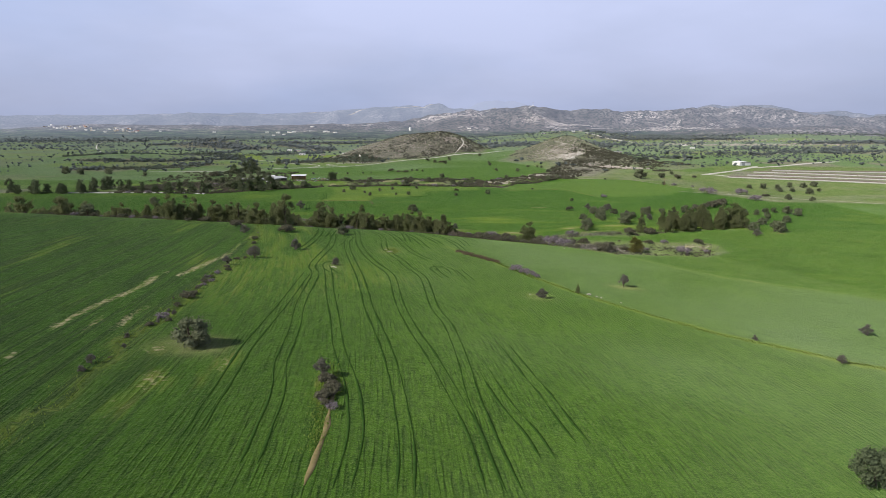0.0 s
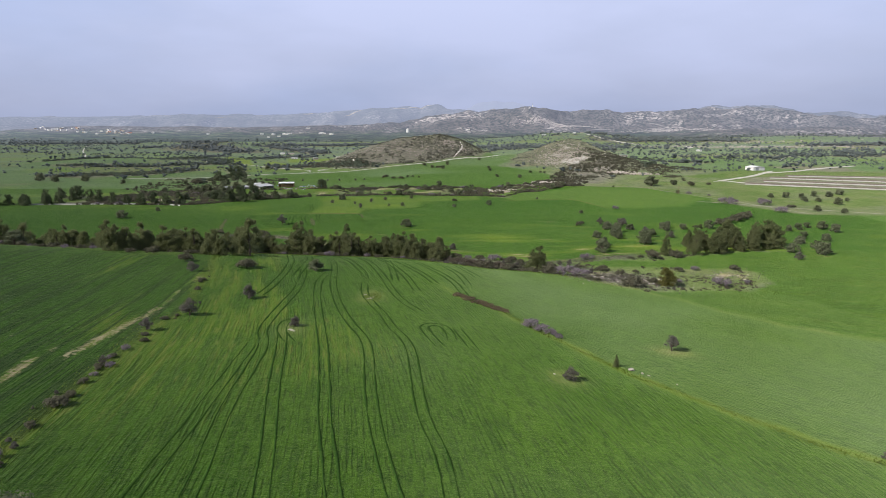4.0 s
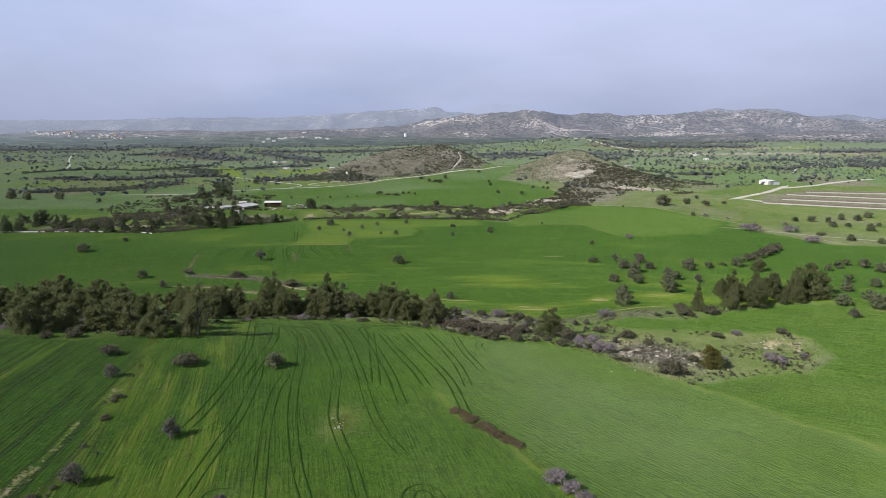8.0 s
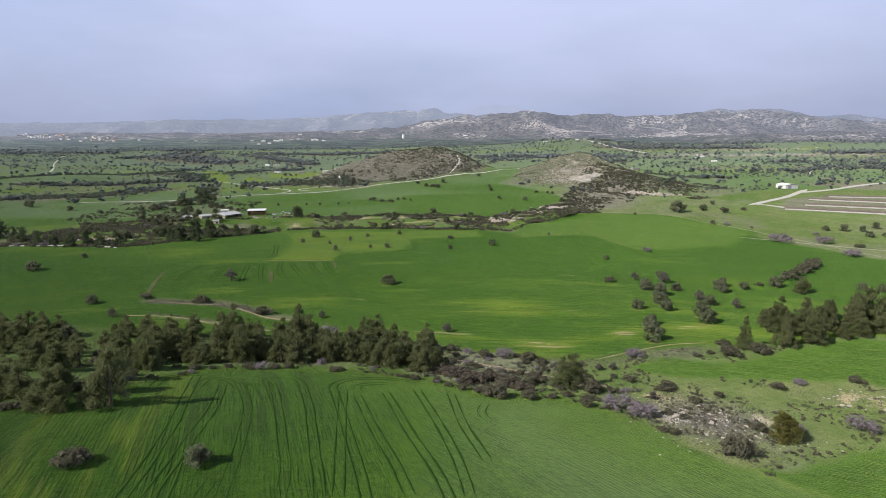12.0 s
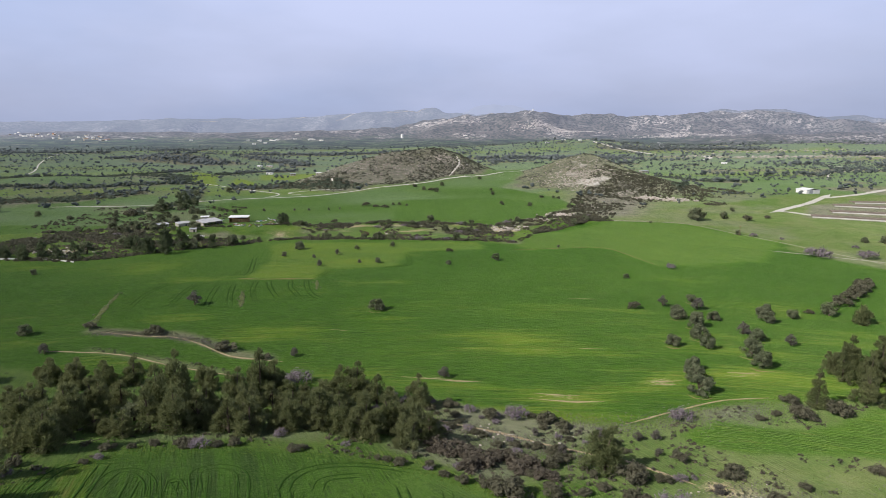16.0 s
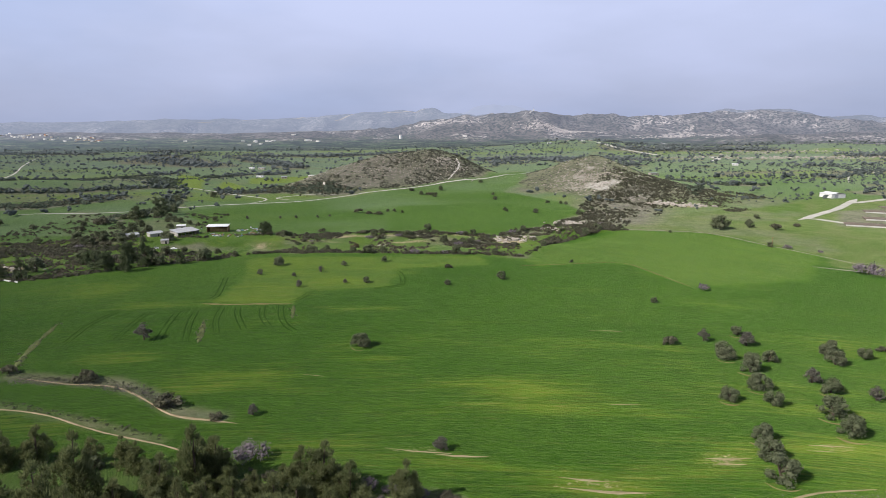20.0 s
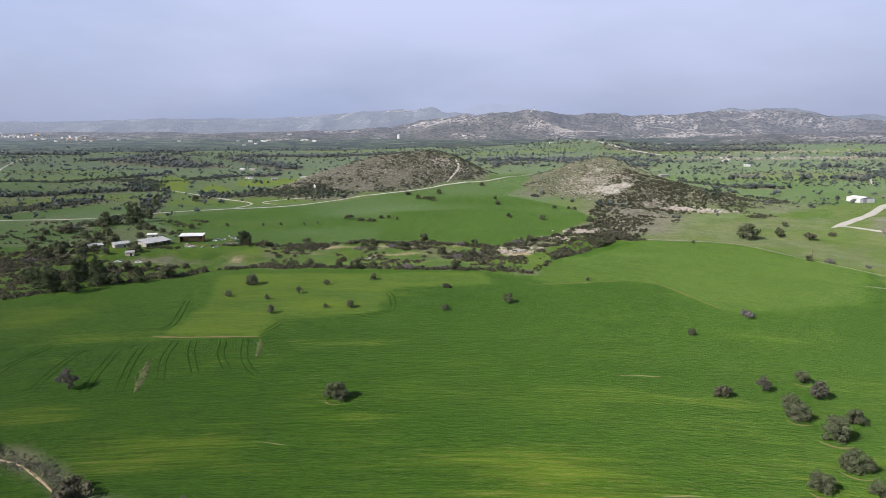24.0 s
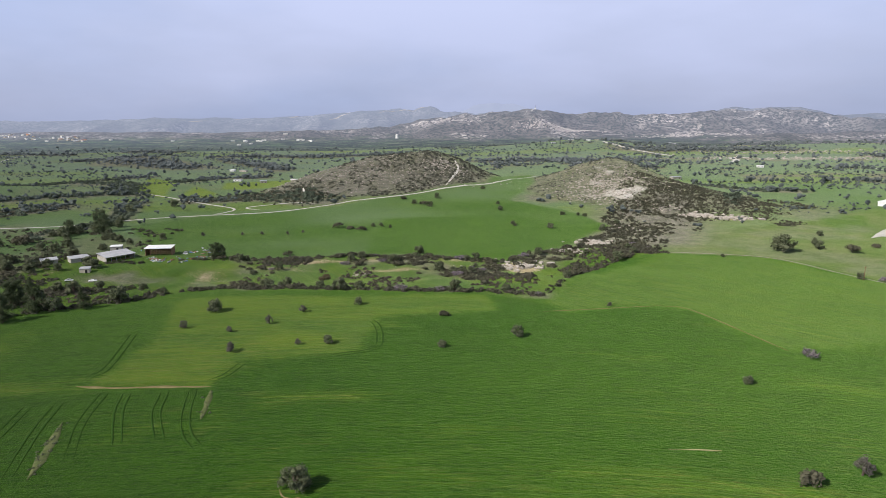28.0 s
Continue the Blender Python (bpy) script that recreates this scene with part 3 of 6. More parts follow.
    dry = np.where(vale, np.clip(dry + 0.20 * bell(x, y, 50, 400, 1, 30, 8) + 0.14 * bell(x, y, 100, 415, 1, 30, 8), 0, 1), dry)
    # terraces and paths below the wood, north-west
    for line, half, grey in (([(-152, 477), (-127, 473), (-110, 471), (-96, 463), (-80, 449), (-64, 444)], 2.6, 0.5), ([(-140, 453), (-104, 441), (-76, 428)], 1.4, 0.3)):
        spot = step(half * 1.5, half * 0.7, off_line(x * 0.6 + wx * 0.4, y * 0.6 + wy * 0.4, line))
        crop -= spot * 0.95 * vale
        scrub = np.where(vale, np.maximum(scrub, spot * grey), scrub)
    pale = inside(wx, wy, PALE_FIELD)
    dry = np.where(pale, 0.66 + 0.5 * (fractal(x * 0.4, y, 14, 66, 3) - 0.5), dry)
    sown = inside(wx, wy, EAST_FIELD)
    dry = np.where(sown, 0.50, dry)
    across = np.where(sown, (x + y) * 0.7, across)
    # creek with scrub, sandy cuts and small lawns
    south, north = along_x(wx, CREEK_SOUTH), along_x(wx, CREEK_NORTH)
    creek = (wy >= south) & (wy <= north) & (wx < 160)
    k1 = fractal(x, y, 34, 91, 4)
    crop = np.where(creek, 0.95 * step(0.30, 0.42, k1), crop)
    dry = np.where(creek, 0.50 + 0.6 * (fractal(x, y, 20, 94, 3) - 0.4), dry)
    scrub = np.where(creek, 0.7 * step(0.42, 0.30, k1), scrub)
    cuts = bell(x, y, -20, 741, 1, 26, 4) + bell(x, y, 22, 760, 1, 24, 4) + bell(x, y, -58, 760, 1, 26, 3) + bell(x, y, -131, 728, 0.7, 2.5, 9) + bell(x, y, 58, 747, 1, 12, 10) + bell(x, y, -90, 745, 1, 22, 4) + bell(x, y, -262, 640, 1, 22, 8)
    bare = np.where(creek, np.clip(cuts * 0.8 + 0.35 * step(0.62, 0.75, fractal(x, y, 22, 93, 3)), 0, 1), bare)
    scrub = np.where(creek, scrub * (1 - np.clip(cuts, 0, 1)), scrub)
    yard = bell(x, y, -175, 792, 1, 30, 10)
    bare += 0.6 * np.clip(yard * 1.3, 0, 1) * step(0.4, 0.6, fractal(x, y, 12, 95, 3))
    # dry meadow to the east
    meadow = inside(wx, wy, MEADOW)
    crop = np.where(meadow, 0.42, crop)
    dry = np.where(meadow, 0.5, dry)
    scrub = np.where(meadow, 0.03 + 0.34 * step(0.50, 0.64, fractal(x * 0.7, y, 34, 187, 4)), scrub)
    patch = inside(wx, wy, [(348, 922), (392, 930), (362, 872), (316, 846)])
    crop = np.where(patch, 1.0, crop)
    yard = meadow & inside(wx, wy, [(345, 792), (560, 690), (660, 760), (660, 900), (470, 905), (400, 880)])
    scrub = np.where(yard, 0.85, scrub)
    # land behind the creek: fields, scrub and yellow fallow in a loose patchwork
    rear = ((wy > north) | (wx >= 160)) & (wy > 770) & ~meadow | (wx > 330) & (wy > 560) & ~meadow
    q = fractal(x * 0.45, y, 120, 101, 3)
    q2 = fractal(x, y, 55, 105, 4)
    hedges = 0.0
    for line, half in REAR_BANDS:
        near_by = (np.abs(y - line[0][1]) < 420)
        if near_by.any():
            hedges = np.maximum(hedges, step(half * 1.35, half * 0.7, off_line(wx + 14 * (q2 - 0.5), wy + 30 * (q2 - 0.5), line)))
    rough = np.maximum(hedges, step(0.56, 0.66, q2 * 0.6 + q * 0.4) * (0.4 + 0.6 * (x > 100)))
    crop = np.where(rear, 1 - rough, crop)
    scrub = np.where(rear, rough * 0.95, scrub)
    dry = np.where(rear, 0.30 + 0.32 * step(0.5, 0.7, fractal(x * 0.4, y, 90, 109, 2)), dry)
    bare = np.where(rear, 0.35 * step(0.66, 0.78, fractal(x, y, 60, 111, 4)), bare)
    across = np.where(rear, y, across)
    along = np.where(rear, x, along)
    moor = rear * np.clip(bell(x, y, 285, 950, 1.3, 95, 75), 0, 1) * (0.35 + 0.65 * step(0.4, 0.6, q2))
    scrub = np.maximum(scrub, 0.75 * moor)
    crop = crop * (1 - 0.6 * moor)
    field = inside(wx, wy, BACK_FIELD)
    crop = np.where(field, 1.0, crop)
    scrub = np.where(field, 0.0, scrub)
    bare = np.where(field, 0.0, bare)
    dry = np.where(field, 0.34 + 0.5 * (fractal(x * 0.4, y, 22, 185, 3) - 0.5), dry)
    dry = np.where(inside(wx, wy, BACK_DARK), 0.0, dry)
    gold = np.zeros(n)
    for poly in GOLD:
        gold = np.maximum(gold, inside(wx, wy, poly) * 1.0)
    crop = np.maximum(crop, gold)
    scrub = scrub * (1 - gold)
    dry = np.maximum(dry, gold * 0.84)
    # knolls
    first, second = knolls(x, y)
    stony = step(2.0, 5.0, first + second) * ~field
    crop = crop * (1 - stony)
    dry = dry * (1 - stony)
    scrub = np.where(stony > 0, np.maximum(scrub * (1 - stony), (0.97 - 0.22 * (second > first)) * stony), scrub)
    white = bell(x, y, 178, 1018, 0.85, 34, 34) + bell(x, y, 200, 995, 0.8, 24, 24) + bell(x, y, 182, 1060, 0.7, 26, 22) + bell(x, y, 14, 1137, 0.9, 20, 14) + 0.45 * bell(x, y, -100, 1105, 1, 55, 30) + 0.35 * bell(x, y, 215, 1100, 1, 40, 50)
    bare = np.where(stony > 0.2, np.clip(white, 0, 1) * step(0.45, 0.58, 0.45 * fractal(x * 0.35, (first + second) * 3.0, 9, 121, 3) + 0.55 * fractal(x, y, 6, 121, 3)), bare)
    gully = np.clip(1.5 * np.exp(-(((x - 172 - 0.42 * (y - 860)) / 46) ** 2)), 0, 1) * step(775, 815, y) * step(1060, 960, y) * ~inside(wx, wy, EAST_FIELD) * ~field
    scrub = np.maximum(scrub, gully)
    crop = crop * (1 - gully)
    cliffs = bell(x, y, 238, 915, 1, 13, 7) + bell(x, y, 264, 906, 1, 15, 6) + bell(x, y, 118, 805, 1, 9, 8) + bell(x, y, 60, 748, 1, 8, 8)
    bare = np.clip(bare + cliffs, 0, 1)
    # thick dark and thin pale stands, plus sun-side and flat-view brightness put into tone
    tone = 0.10 + 0.9 * (patches - 0.5)
    tone = np.where(west, -1.0 + 0.35 * step(220, 320, y) + 0.6 * (fractal(x, y * 0.25, 14, 143, 3) - 0.45), tone)
    tone = np.where(near & ~west, tone - 0.66 * step(5, -50, x), tone)
    tone = np.where(near, tone + 0.04 + (0.07 * step(-15, 70, x) + 0.05) * (wy > e_div) * (x > -20) + 0.16 * step(-15, 40, x), tone)
    tone = np.where(waste, -0.15, tone)
    tone = np.where(inlet, -0.40 + 0.5 * (fractal(x, y, 30, 149, 3) - 0.5), tone)
    tone = np.where(vale, -0.44 - 0.14 * step(-140, 190, x) - 0.16 * step(20, 120, x) * step(560, 460, y) - 0.10 - 0.20 * step(440, 540, y) * step(-130, 10, x) - 0.08 * step(-20, 60, x) + 0.22 * step(560, 600, y) * step(-60, -110, x) + 0.6 * (fractal(x, y, 120, 147, 3) - 0.4), tone)
    tone = np.where(pale, 0.12, tone)
    tone = np.where(sown, 0.10, tone)
    # rear tone rises with y, so far fields fade as in haze
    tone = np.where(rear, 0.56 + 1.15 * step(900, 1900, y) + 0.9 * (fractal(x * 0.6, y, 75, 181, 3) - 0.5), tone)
    tone = np.where(field, 0.30 + 0.7 * (fractal(x * 0.5, y, 60, 183, 3) - 0.5), tone)
    tone = np.where(inside(wx, wy, BACK_DARK), 0.08, tone)
    clear = lambda v: np.clip(v, 0, 1)
    return np.stack([clear(crop), np.clip(dry, 0, 2), clear(bare), clear(scrub)], 1), np.stack([across, along, tone], 1)


def sheet(name, radii, angles, material, closed, cover=True):
    """A polar sheet of land round the start of the flight."""
    cx, cy = 0.0, -250.0
    r, a = np.meshgrid(radii, angles, indexing="ij")
    x, y = (cx + r * np.sin(a)).ravel(), (cy + r * np.cos(a)).ravel()
    z = height(x, y)
    rows, cols = len(radii), len(angles)
    i, j = np.meshgrid(np.arange(rows - 1), np.arange(cols if closed else cols - 1), indexing="ij")
    k = (j + 1) % cols
    quads = np.stack([i * cols + j, i * cols + k, (i + 1) * cols + k, (i + 1) * cols + j], -1).reshape(-1, 4)[:, ::-1]
    me = bpy.data.meshes.new(name)
    me.vertices.add(len(x))
    me.vertices.foreach_set("co", np.stack([x, y, z], 1).astype(np.float32).ravel())
    me.loops.add(quads.size)
    me.loops.foreach_set("vertex_index", quads.astype(np.int32).ravel())
    me.polygons.add(len(quads))
    me.polygons.foreach_set("loop_start", np.arange(0, quads.size, 4, dtype=np.int32))
    me.polygons.foreach_set("use_smooth", np.ones(len(quads), bool))
    me.update(calc_edges=True)
    if cover:
        what, run = land_cover(x, y)
        jump = np.zeros(len(x))
        for dx, dy in ((0.9, 0.4), (-0.4, 0.9), (-0.9, -0.4), (0.4, -0.9)):      # soft edges, one cell wide
            cell = r.ravel() * 0.0024
            more, other = land_cover(x + dx * cell, y + dy * cell)
            what = what + more
            run[:, 2] += other[:, 2]
            far, _run = land_cover(x + 2.2 * dx * cell, y + 2.2 * dy * cell)
            jump = np.maximum(jump, np.abs(_run[:, 0] - run[:, 0]) > 9 * cell + 3)
        what, run[:, 2] = what / 5, run[:, 2] / 5
        at = me.attributes.new("cover", "FLOAT_COLOR", "POINT")
        at.data.foreach_set("color", what.astype(np.float32).ravel())
        at = me.attributes.new("border", "FLOAT", "POINT")
        at.data.foreach_set("value", jump.astype(np.float32))
        at = me.attributes.new("wide_rows", "FLOAT", "POINT")
        at.data.foreach_set("value", (y < along_x(x, WOOD_BACK)).astype(np.float32))
        at = me.attributes.new("rows", "FLOAT_VECTOR", "POINT")
        at.data.foreach_set("vector", run.astype(np.float32).ravel())
    me.materials.append(material)
    return new(name, me)


view = np.radians(np.linspace(-38, 38, 450))
rest = np.radians(np.linspace(38, 322, 60)[1:-1])
ANGLES = np.concatenate([view, rest])
R_NEAR = np.concatenate([[0.5, 60, 120, 180, 230, 260], np.arange(285, 700, 2.1), 700 * 1.0052 ** np.arange(0, 258)])
R_EDGE = R_NEAR[-1]
R_FAR = np.concatenate([[R_EDGE], R_EDGE + np.cumsum(np.linspace(14, 22, 118))])
R_FAR = R_FAR[R_FAR < 4720]
R_MID = R_FAR[R_FAR < 3960]
R_OUT = R_FAR[(R_FAR >= R_MID[-1]) & (R_FAR < 4645)]
R_LAST = np.concatenate([[R_OUT[-1]], np.arange(R_OUT[-1] + 8, 4725, 8)])
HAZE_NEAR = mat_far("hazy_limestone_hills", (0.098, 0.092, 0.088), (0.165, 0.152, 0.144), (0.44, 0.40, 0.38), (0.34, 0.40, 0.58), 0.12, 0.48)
HAZE_FAR = mat_far("hazed_distant_hills", (0.060, 0.060, 0.060), (0.095, 0.092, 0.090), (0.17, 0.16, 0.16), (0.38, 0.44, 0.62), 0.32, 0.68)
HAZE_FAINT = mat_far("hazed_faint_ridge", (0.030, 0.030, 0.030), (0.045, 0.045, 0.045), (0.06, 0.06, 0.06), (0.39, 0.44, 0.62), 0.60, 1.02)
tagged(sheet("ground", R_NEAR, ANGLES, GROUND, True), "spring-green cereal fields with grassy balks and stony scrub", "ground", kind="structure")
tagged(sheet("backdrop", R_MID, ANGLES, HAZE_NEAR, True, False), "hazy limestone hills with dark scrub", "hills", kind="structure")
tagged(sheet("backdrop", R_OUT, ANGLES, HAZE_FAR, True, False), "mountain ridge on the horizon, pale blue with emitted haze", "hills", kind="structure")
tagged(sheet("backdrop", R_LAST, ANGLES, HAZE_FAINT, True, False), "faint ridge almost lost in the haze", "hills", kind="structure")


def ribbon_mesh(name, line, width, lift, material, every=2.5, offset=0.0, wobble=0.0):
    """A strip that lies on the land along a smooth line through the given points."""
    pts = np.array(line, float)
    ext = np.vstack([2 * pts[0] - pts[1], pts, 2 * pts[-1] - pts[-2]])
    out = []
    for k in range(1, len(ext) - 2):
        p0, p1, p2, p3 = ext[k - 1 : k + 3]
        count = max(2, int(np.hypot(*(p2 - p1)) / every))
        for t in np.arange(count) / count:
            out.append(0.5 * (2 * p1 + (p2 - p0) * t + (2 * p0 - 5 * p1 + 4 * p2 - p3) * t * t + (3 * p1 - p0 - 3 * p2 + p3) * t**3))
    out.append(pts[-1])
    c = np.array(out)
    d = np.gradient(c, axis=0)
    side = np.stack([d[:, 1], -d[:, 0]], 1) / np.maximum(np.hypot(d[:, 0], d[:, 1]), 1e-6)[:, None]
    drift = (value_noise(c[:, 0], c[:, 1], 3.2, 7) + value_noise(c[:, 0], c[:, 1], 1.3, 8) - 1.0) * wobble * 0.28
    c = c + side * (offset + drift * min(width, 1.0))[:, None]
    w = width * (1 + wobble * (value_noise(c[:, 0], c[:, 1], 5.0, 3) - 0.5) * 2)
    taper = np.minimum(1, np.minimum(np.arange(len(c)) + 0.4, np.arange(len(c))[::-1] + 0.4) / 3)
    w = w * taper
    cols = []
    for s, drop in ((-0.5, -0.12), (-0.42, 0.0), (0.0, 0.02), (0.42, 0.0), (0.5, -0.12)):
        p = c + side * (s * w)[:, None]
        cols.append(np.stack([p[:, 0], p[:, 1], height(p[:, 0], p[:, 1]) + lift + drop], 1))
    v = np.stack(cols, 1).reshape(-1, 3)
    n = len(c)
    faces = [(5 * i + j, 5 * i + j + 1, 5 * i + j + 6, 5 * i + j + 5) for i in range(n - 1) for j in range(4)]
    me = bpy.data.meshes.new(name)
    me.from_pydata(v.tolist(), [], faces)
    for p in me.polygons:
        p.use_smooth = True
    me.materials.append(material)
    return me

# ---- wheel ruts, tracks and roads ----
def strip(name, lines, width, lift, material, label, category, kind="structure", group="", every=2.5, wobble=0.2, pair=0.0):
    """One thing for each line; with pair, two parallel ruts under one thing."""
    for line in lines:
        if pair:
            ob = new(name)
            ob.location = (line[0][0], line[0][1], ground_z(*line[0]))
            for s in (-0.5, 0.5):
                rut = new("rut", ribbon_mesh("rut", line, width, lift, material, every, s * pair, wobble))
                rut.parent = ob
                rut.matrix_parent_inverse = Matrix.Translation(ob.location).inverted()
        else:
            ob = new(name, ribbon_mesh(name, line, width, lift, material, every, 0.0, wobble))
        tagged(ob, label, category, group, kind)


TRAM_NEAR = [
    [(-24, 70), (-25.8, 88), (-27.3, 97), (-29.6, 107), (-32, 127), (-35.7, 150), (-39, 183), (-43, 198), (-44.2, 222), (-44.7, 239), (-47.2, 260), (-50, 273)],
    [(-33.5, 76), (-34.6, 85), (-35.8, 96), (-38, 116), (-39.3, 145), (-42, 186)],
    [(-12, 66), (-12.3, 79), (-14.3, 92), (-16.9, 103), (-20.9, 117), (-25, 136), (-30.8, 162), (-36, 188), (-38.8, 199), (-39, 205)],
    [(-4.6, 66), (-5.4, 80), (-6.8, 90), (-8.3, 100), (-10.8, 114), (-14.7, 131), (-18.7, 148), (-23, 170), (-26.9, 189), (-33, 215), (-37, 233), (-40.2, 252), (-40.4, 266)],
    [(6, 68), (4.5, 82), (2.7, 92), (0.3, 103), (-2.6, 116), (-7.8, 136), (-12.2, 158), (-16.9, 190), (-22.7, 206), (-27, 218), (-31.5, 234), (-35.7, 253), (-39.5, 278), (-45.8, 305), (-56.8, 331)],
    [(8.5, 68), (6.5, 82), (4.5, 100), (3.7, 112), (2, 129), (0.3, 141), (-3, 156), (-7.1, 191), (-12.6, 207), (-15.5, 217), (-20, 229), (-24, 243), (-27.3, 269), (-31.7, 284), (-38.3, 306), (-47, 332)],
    [(20, 84), (18.4, 93), (17.2, 102), (15, 114), (12.4, 129)], [(14, 78), (12.7, 86), (9.5, 98), (7, 113)],
]
TRAM_FAR = [
    [(-53.5, 230), (-53.2, 241), (-54.5, 264), (-57.9, 288), (-64.4, 313), (-70.7, 336)], [(-49.4, 258), (-51, 281), (-53.8, 303), (-59.6, 327)],
    [(-5.8, 224), (-10.9, 234), (-15.9, 249), (-21, 270), (-25, 285), (-30.6, 307), (-38.6, 333)], [(-7.7, 250), (-12.1, 269), (-16, 283), (-20.6, 300), (-27.4, 325)],
    [(-15.7, 262), (-17.2, 273), (-20, 293), (-24.5, 325)], [(-2.1, 264), (-6.3, 277), (-12.3, 294), (-19.9, 320)],
    [(8.5, 246), (4.8, 267), (0.8, 280), (-4.3, 295), (-12.5, 326)], [(9.4, 266), (7.5, 279), (3.8, 297), (-3.8, 332)], [(13.8, 281), (9.2, 302), (6.3, 332)],
    [(0.2, 193), (-3, 203), (-4.2, 209), (-2.3, 212), (0.7, 211), (2.4, 205), (2.9, 199)], [(8, 194), (6.2, 202), (4.2, 211)], [(-34, 188), (-36.8, 193), (-38.8, 199), (-39, 205), (-36, 206)],
    [(16, 322), (14.5, 314), (15.6, 307)], [(-76.4, 319), (-78, 330), (-75, 336), (-68, 338)], [(-64.8, 320), (-65.9, 331), (-62.3, 333), (-57, 328), (-52.8, 320)], [(-44.5, 322), (-48.9, 333), (-45.4, 337), (-39.5, 334), (-35, 323)],
    [(-27.6, 324), (-27.7, 332), (-23.3, 339), (-13, 342), (-2, 341)], [(-49.7, 321), (-51.6, 328), (-47.3, 322)], [(-20.8, 325), (-20.4, 332), (-13, 336)],
]
TRAM_VALE = [
    [(-111.4, 550), (-107.4, 531), (-100.7, 509)], [(-119.4, 547), (-116.4, 528), (-112.5, 509)], [(-101, 557), (-97.4, 537), (-90, 517)], [(-93.7, 557), (-89.5, 543), (-81, 525)],
    [(-82, 559), (-78, 543), (-70, 527)], [(-73.2, 560), (-69, 543), (-63.4, 530), (-57.7, 523)], [(-23, 634), (-19, 626), (-16.2, 611), (-17.3, 597), (-32.4, 590)], [(-64, 583), (-66.3, 572), (-70, 567)],
    [(-119, 615), (-116.3, 604), (-111, 578), (-113, 570)], [(-133, 548), (-133, 532), (-131, 512)], [(-148, 552), (-152, 530), (-150, 508)],
]
RUTS = "wheel ruts in green cereal, darkened for the shade between stalks"
strip("tramline", TRAM_NEAR, 0.42, 0.05, RUT, RUTS, "wheel track", "", "wheel tracks in the fields", 1.2, 0.75, 2.1)
strip("tramline", TRAM_FAR, 0.50, 0.06, RUT, RUTS, "wheel track", "", "wheel tracks in the fields", 1.2, 0.75, 2.2)
strip("tramline", TRAM_VALE, 0.60, 0.08, RUT, RUTS, "wheel track", "", "wheel tracks in the fields", 1.6, 0.7, 2.4)
strip("farm_track", [[(-160, 452), (-137, 450), (-120, 446), (-103, 438), (-92, 433), (-74, 426), (-63, 421), (-54, 424)]], 0.7, 0.07, DIRT,
      "pale earth path below the pines", "track", wobble=0.6)
strip("farm_track", [[(-148, 475), (-127, 470), (-110, 468), (-97, 460), (-80, 446), (-66, 442), (-57, 440)]], 1.0, 0.07, DIRT, "pale earth path round a terrace", "track", wobble=0.5)
strip("farm_track", [[(-20, 392), (-10, 388), (-1, 384), (11, 378), (22, 374), (36, 366), (52, 358), (66, 343)]], 1.5, 0.08, DIRT, "sandy farm track through waste ground", "track", wobble=0.4)
strip("farm_track", [[(60, 381), (80, 389), (95, 394), (110, 395)]], 0.8, 0.07, DIRT, "pale earth path along a field edge", "track", wobble=0.5)
strip("farm_track", [[(113, 653), (126, 645), (142, 593)], [(56, 645), (90, 650), (113, 653)]], 0.6, 0.1, EDGE, "pale field edge between two greens", "track", wobble=0.6)
strip("farm_track", [[(140, 786), (160, 778), (218, 758), (241, 711), (259, 671), (275, 628), (300, 560)]], 0.8, 0.15, LANE, "pale gravel lane along a fence", "track", every=5)
strip("farm_track", [[(235, 640), (262, 622), (300, 596), (360, 560), (420, 528)]], 1.8, 0.15, LANE, "pale gravel lane beside a meadow", "track", every=5)
strip("road", [[(-420, 890), (-322, 905), (-275, 938), (-220, 962), (-157, 976), (-104, 1010), (-81, 1026), (-32, 1047), (14, 1078), (66, 1118), (110, 1190), (150, 1270)]], 2.6, 0.25, ROAD,
      "white marl road curving behind the fields", "road", every=6)
strip("road", [[(-210, 965), (-200, 1000), (-240, 1040), (-330, 1120), (-420, 1170)], [(-170, 990), (-190, 1010), (-150, 1030), (-120, 1020)]], 2.4, 0.25, ROAD, "white marl side road", "road", every=6)
strip("road", [[(-144, 1064), (-146, 1078), (-150, 1092)], [(14, 1085), (22, 1110), (30, 1140), (26, 1165)]], 2.6, 0.7, ROAD, "white scraped track on a stony knoll", "road", every=4)
strip("road", [[(-653, 1177), (-760, 1400), (-900, 1640), (-1055, 1942), (-1092, 2068), (-1060, 2200)], [(560, 1120), (640, 1240), (720, 1300), (760, 1500)]], 2.8, 0.5, ROAD, "pale country road between far fields", "road", every=12)
strip("road", [[(590, 1640), (640, 1720), (660, 1790), (700, 1800)], [(560, 1860), (540, 1960), (500, 2080), (470, 2200)]], 14.0, 0.8, ROAD, "white quarry road in the valley", "road", every=12)
strip("road", [[(-1180, 4080), (-1130, 4140), (-1060, 4180)], [(-900, 4120), (-850, 4170), (-830, 4230), (-760, 4240)], [(-640, 4130), (-590, 4190), (-540, 4260), (-600, 4290)], [(-1420, 3900), (-1340, 3940), (-1290, 3990)], [(-360, 4230), (-250, 4280), (-150, 4300), (-60, 4330)]],
      13.0, 1.5, FAR_TRACK, "white scraped track on a far ridge", "road", every=20)
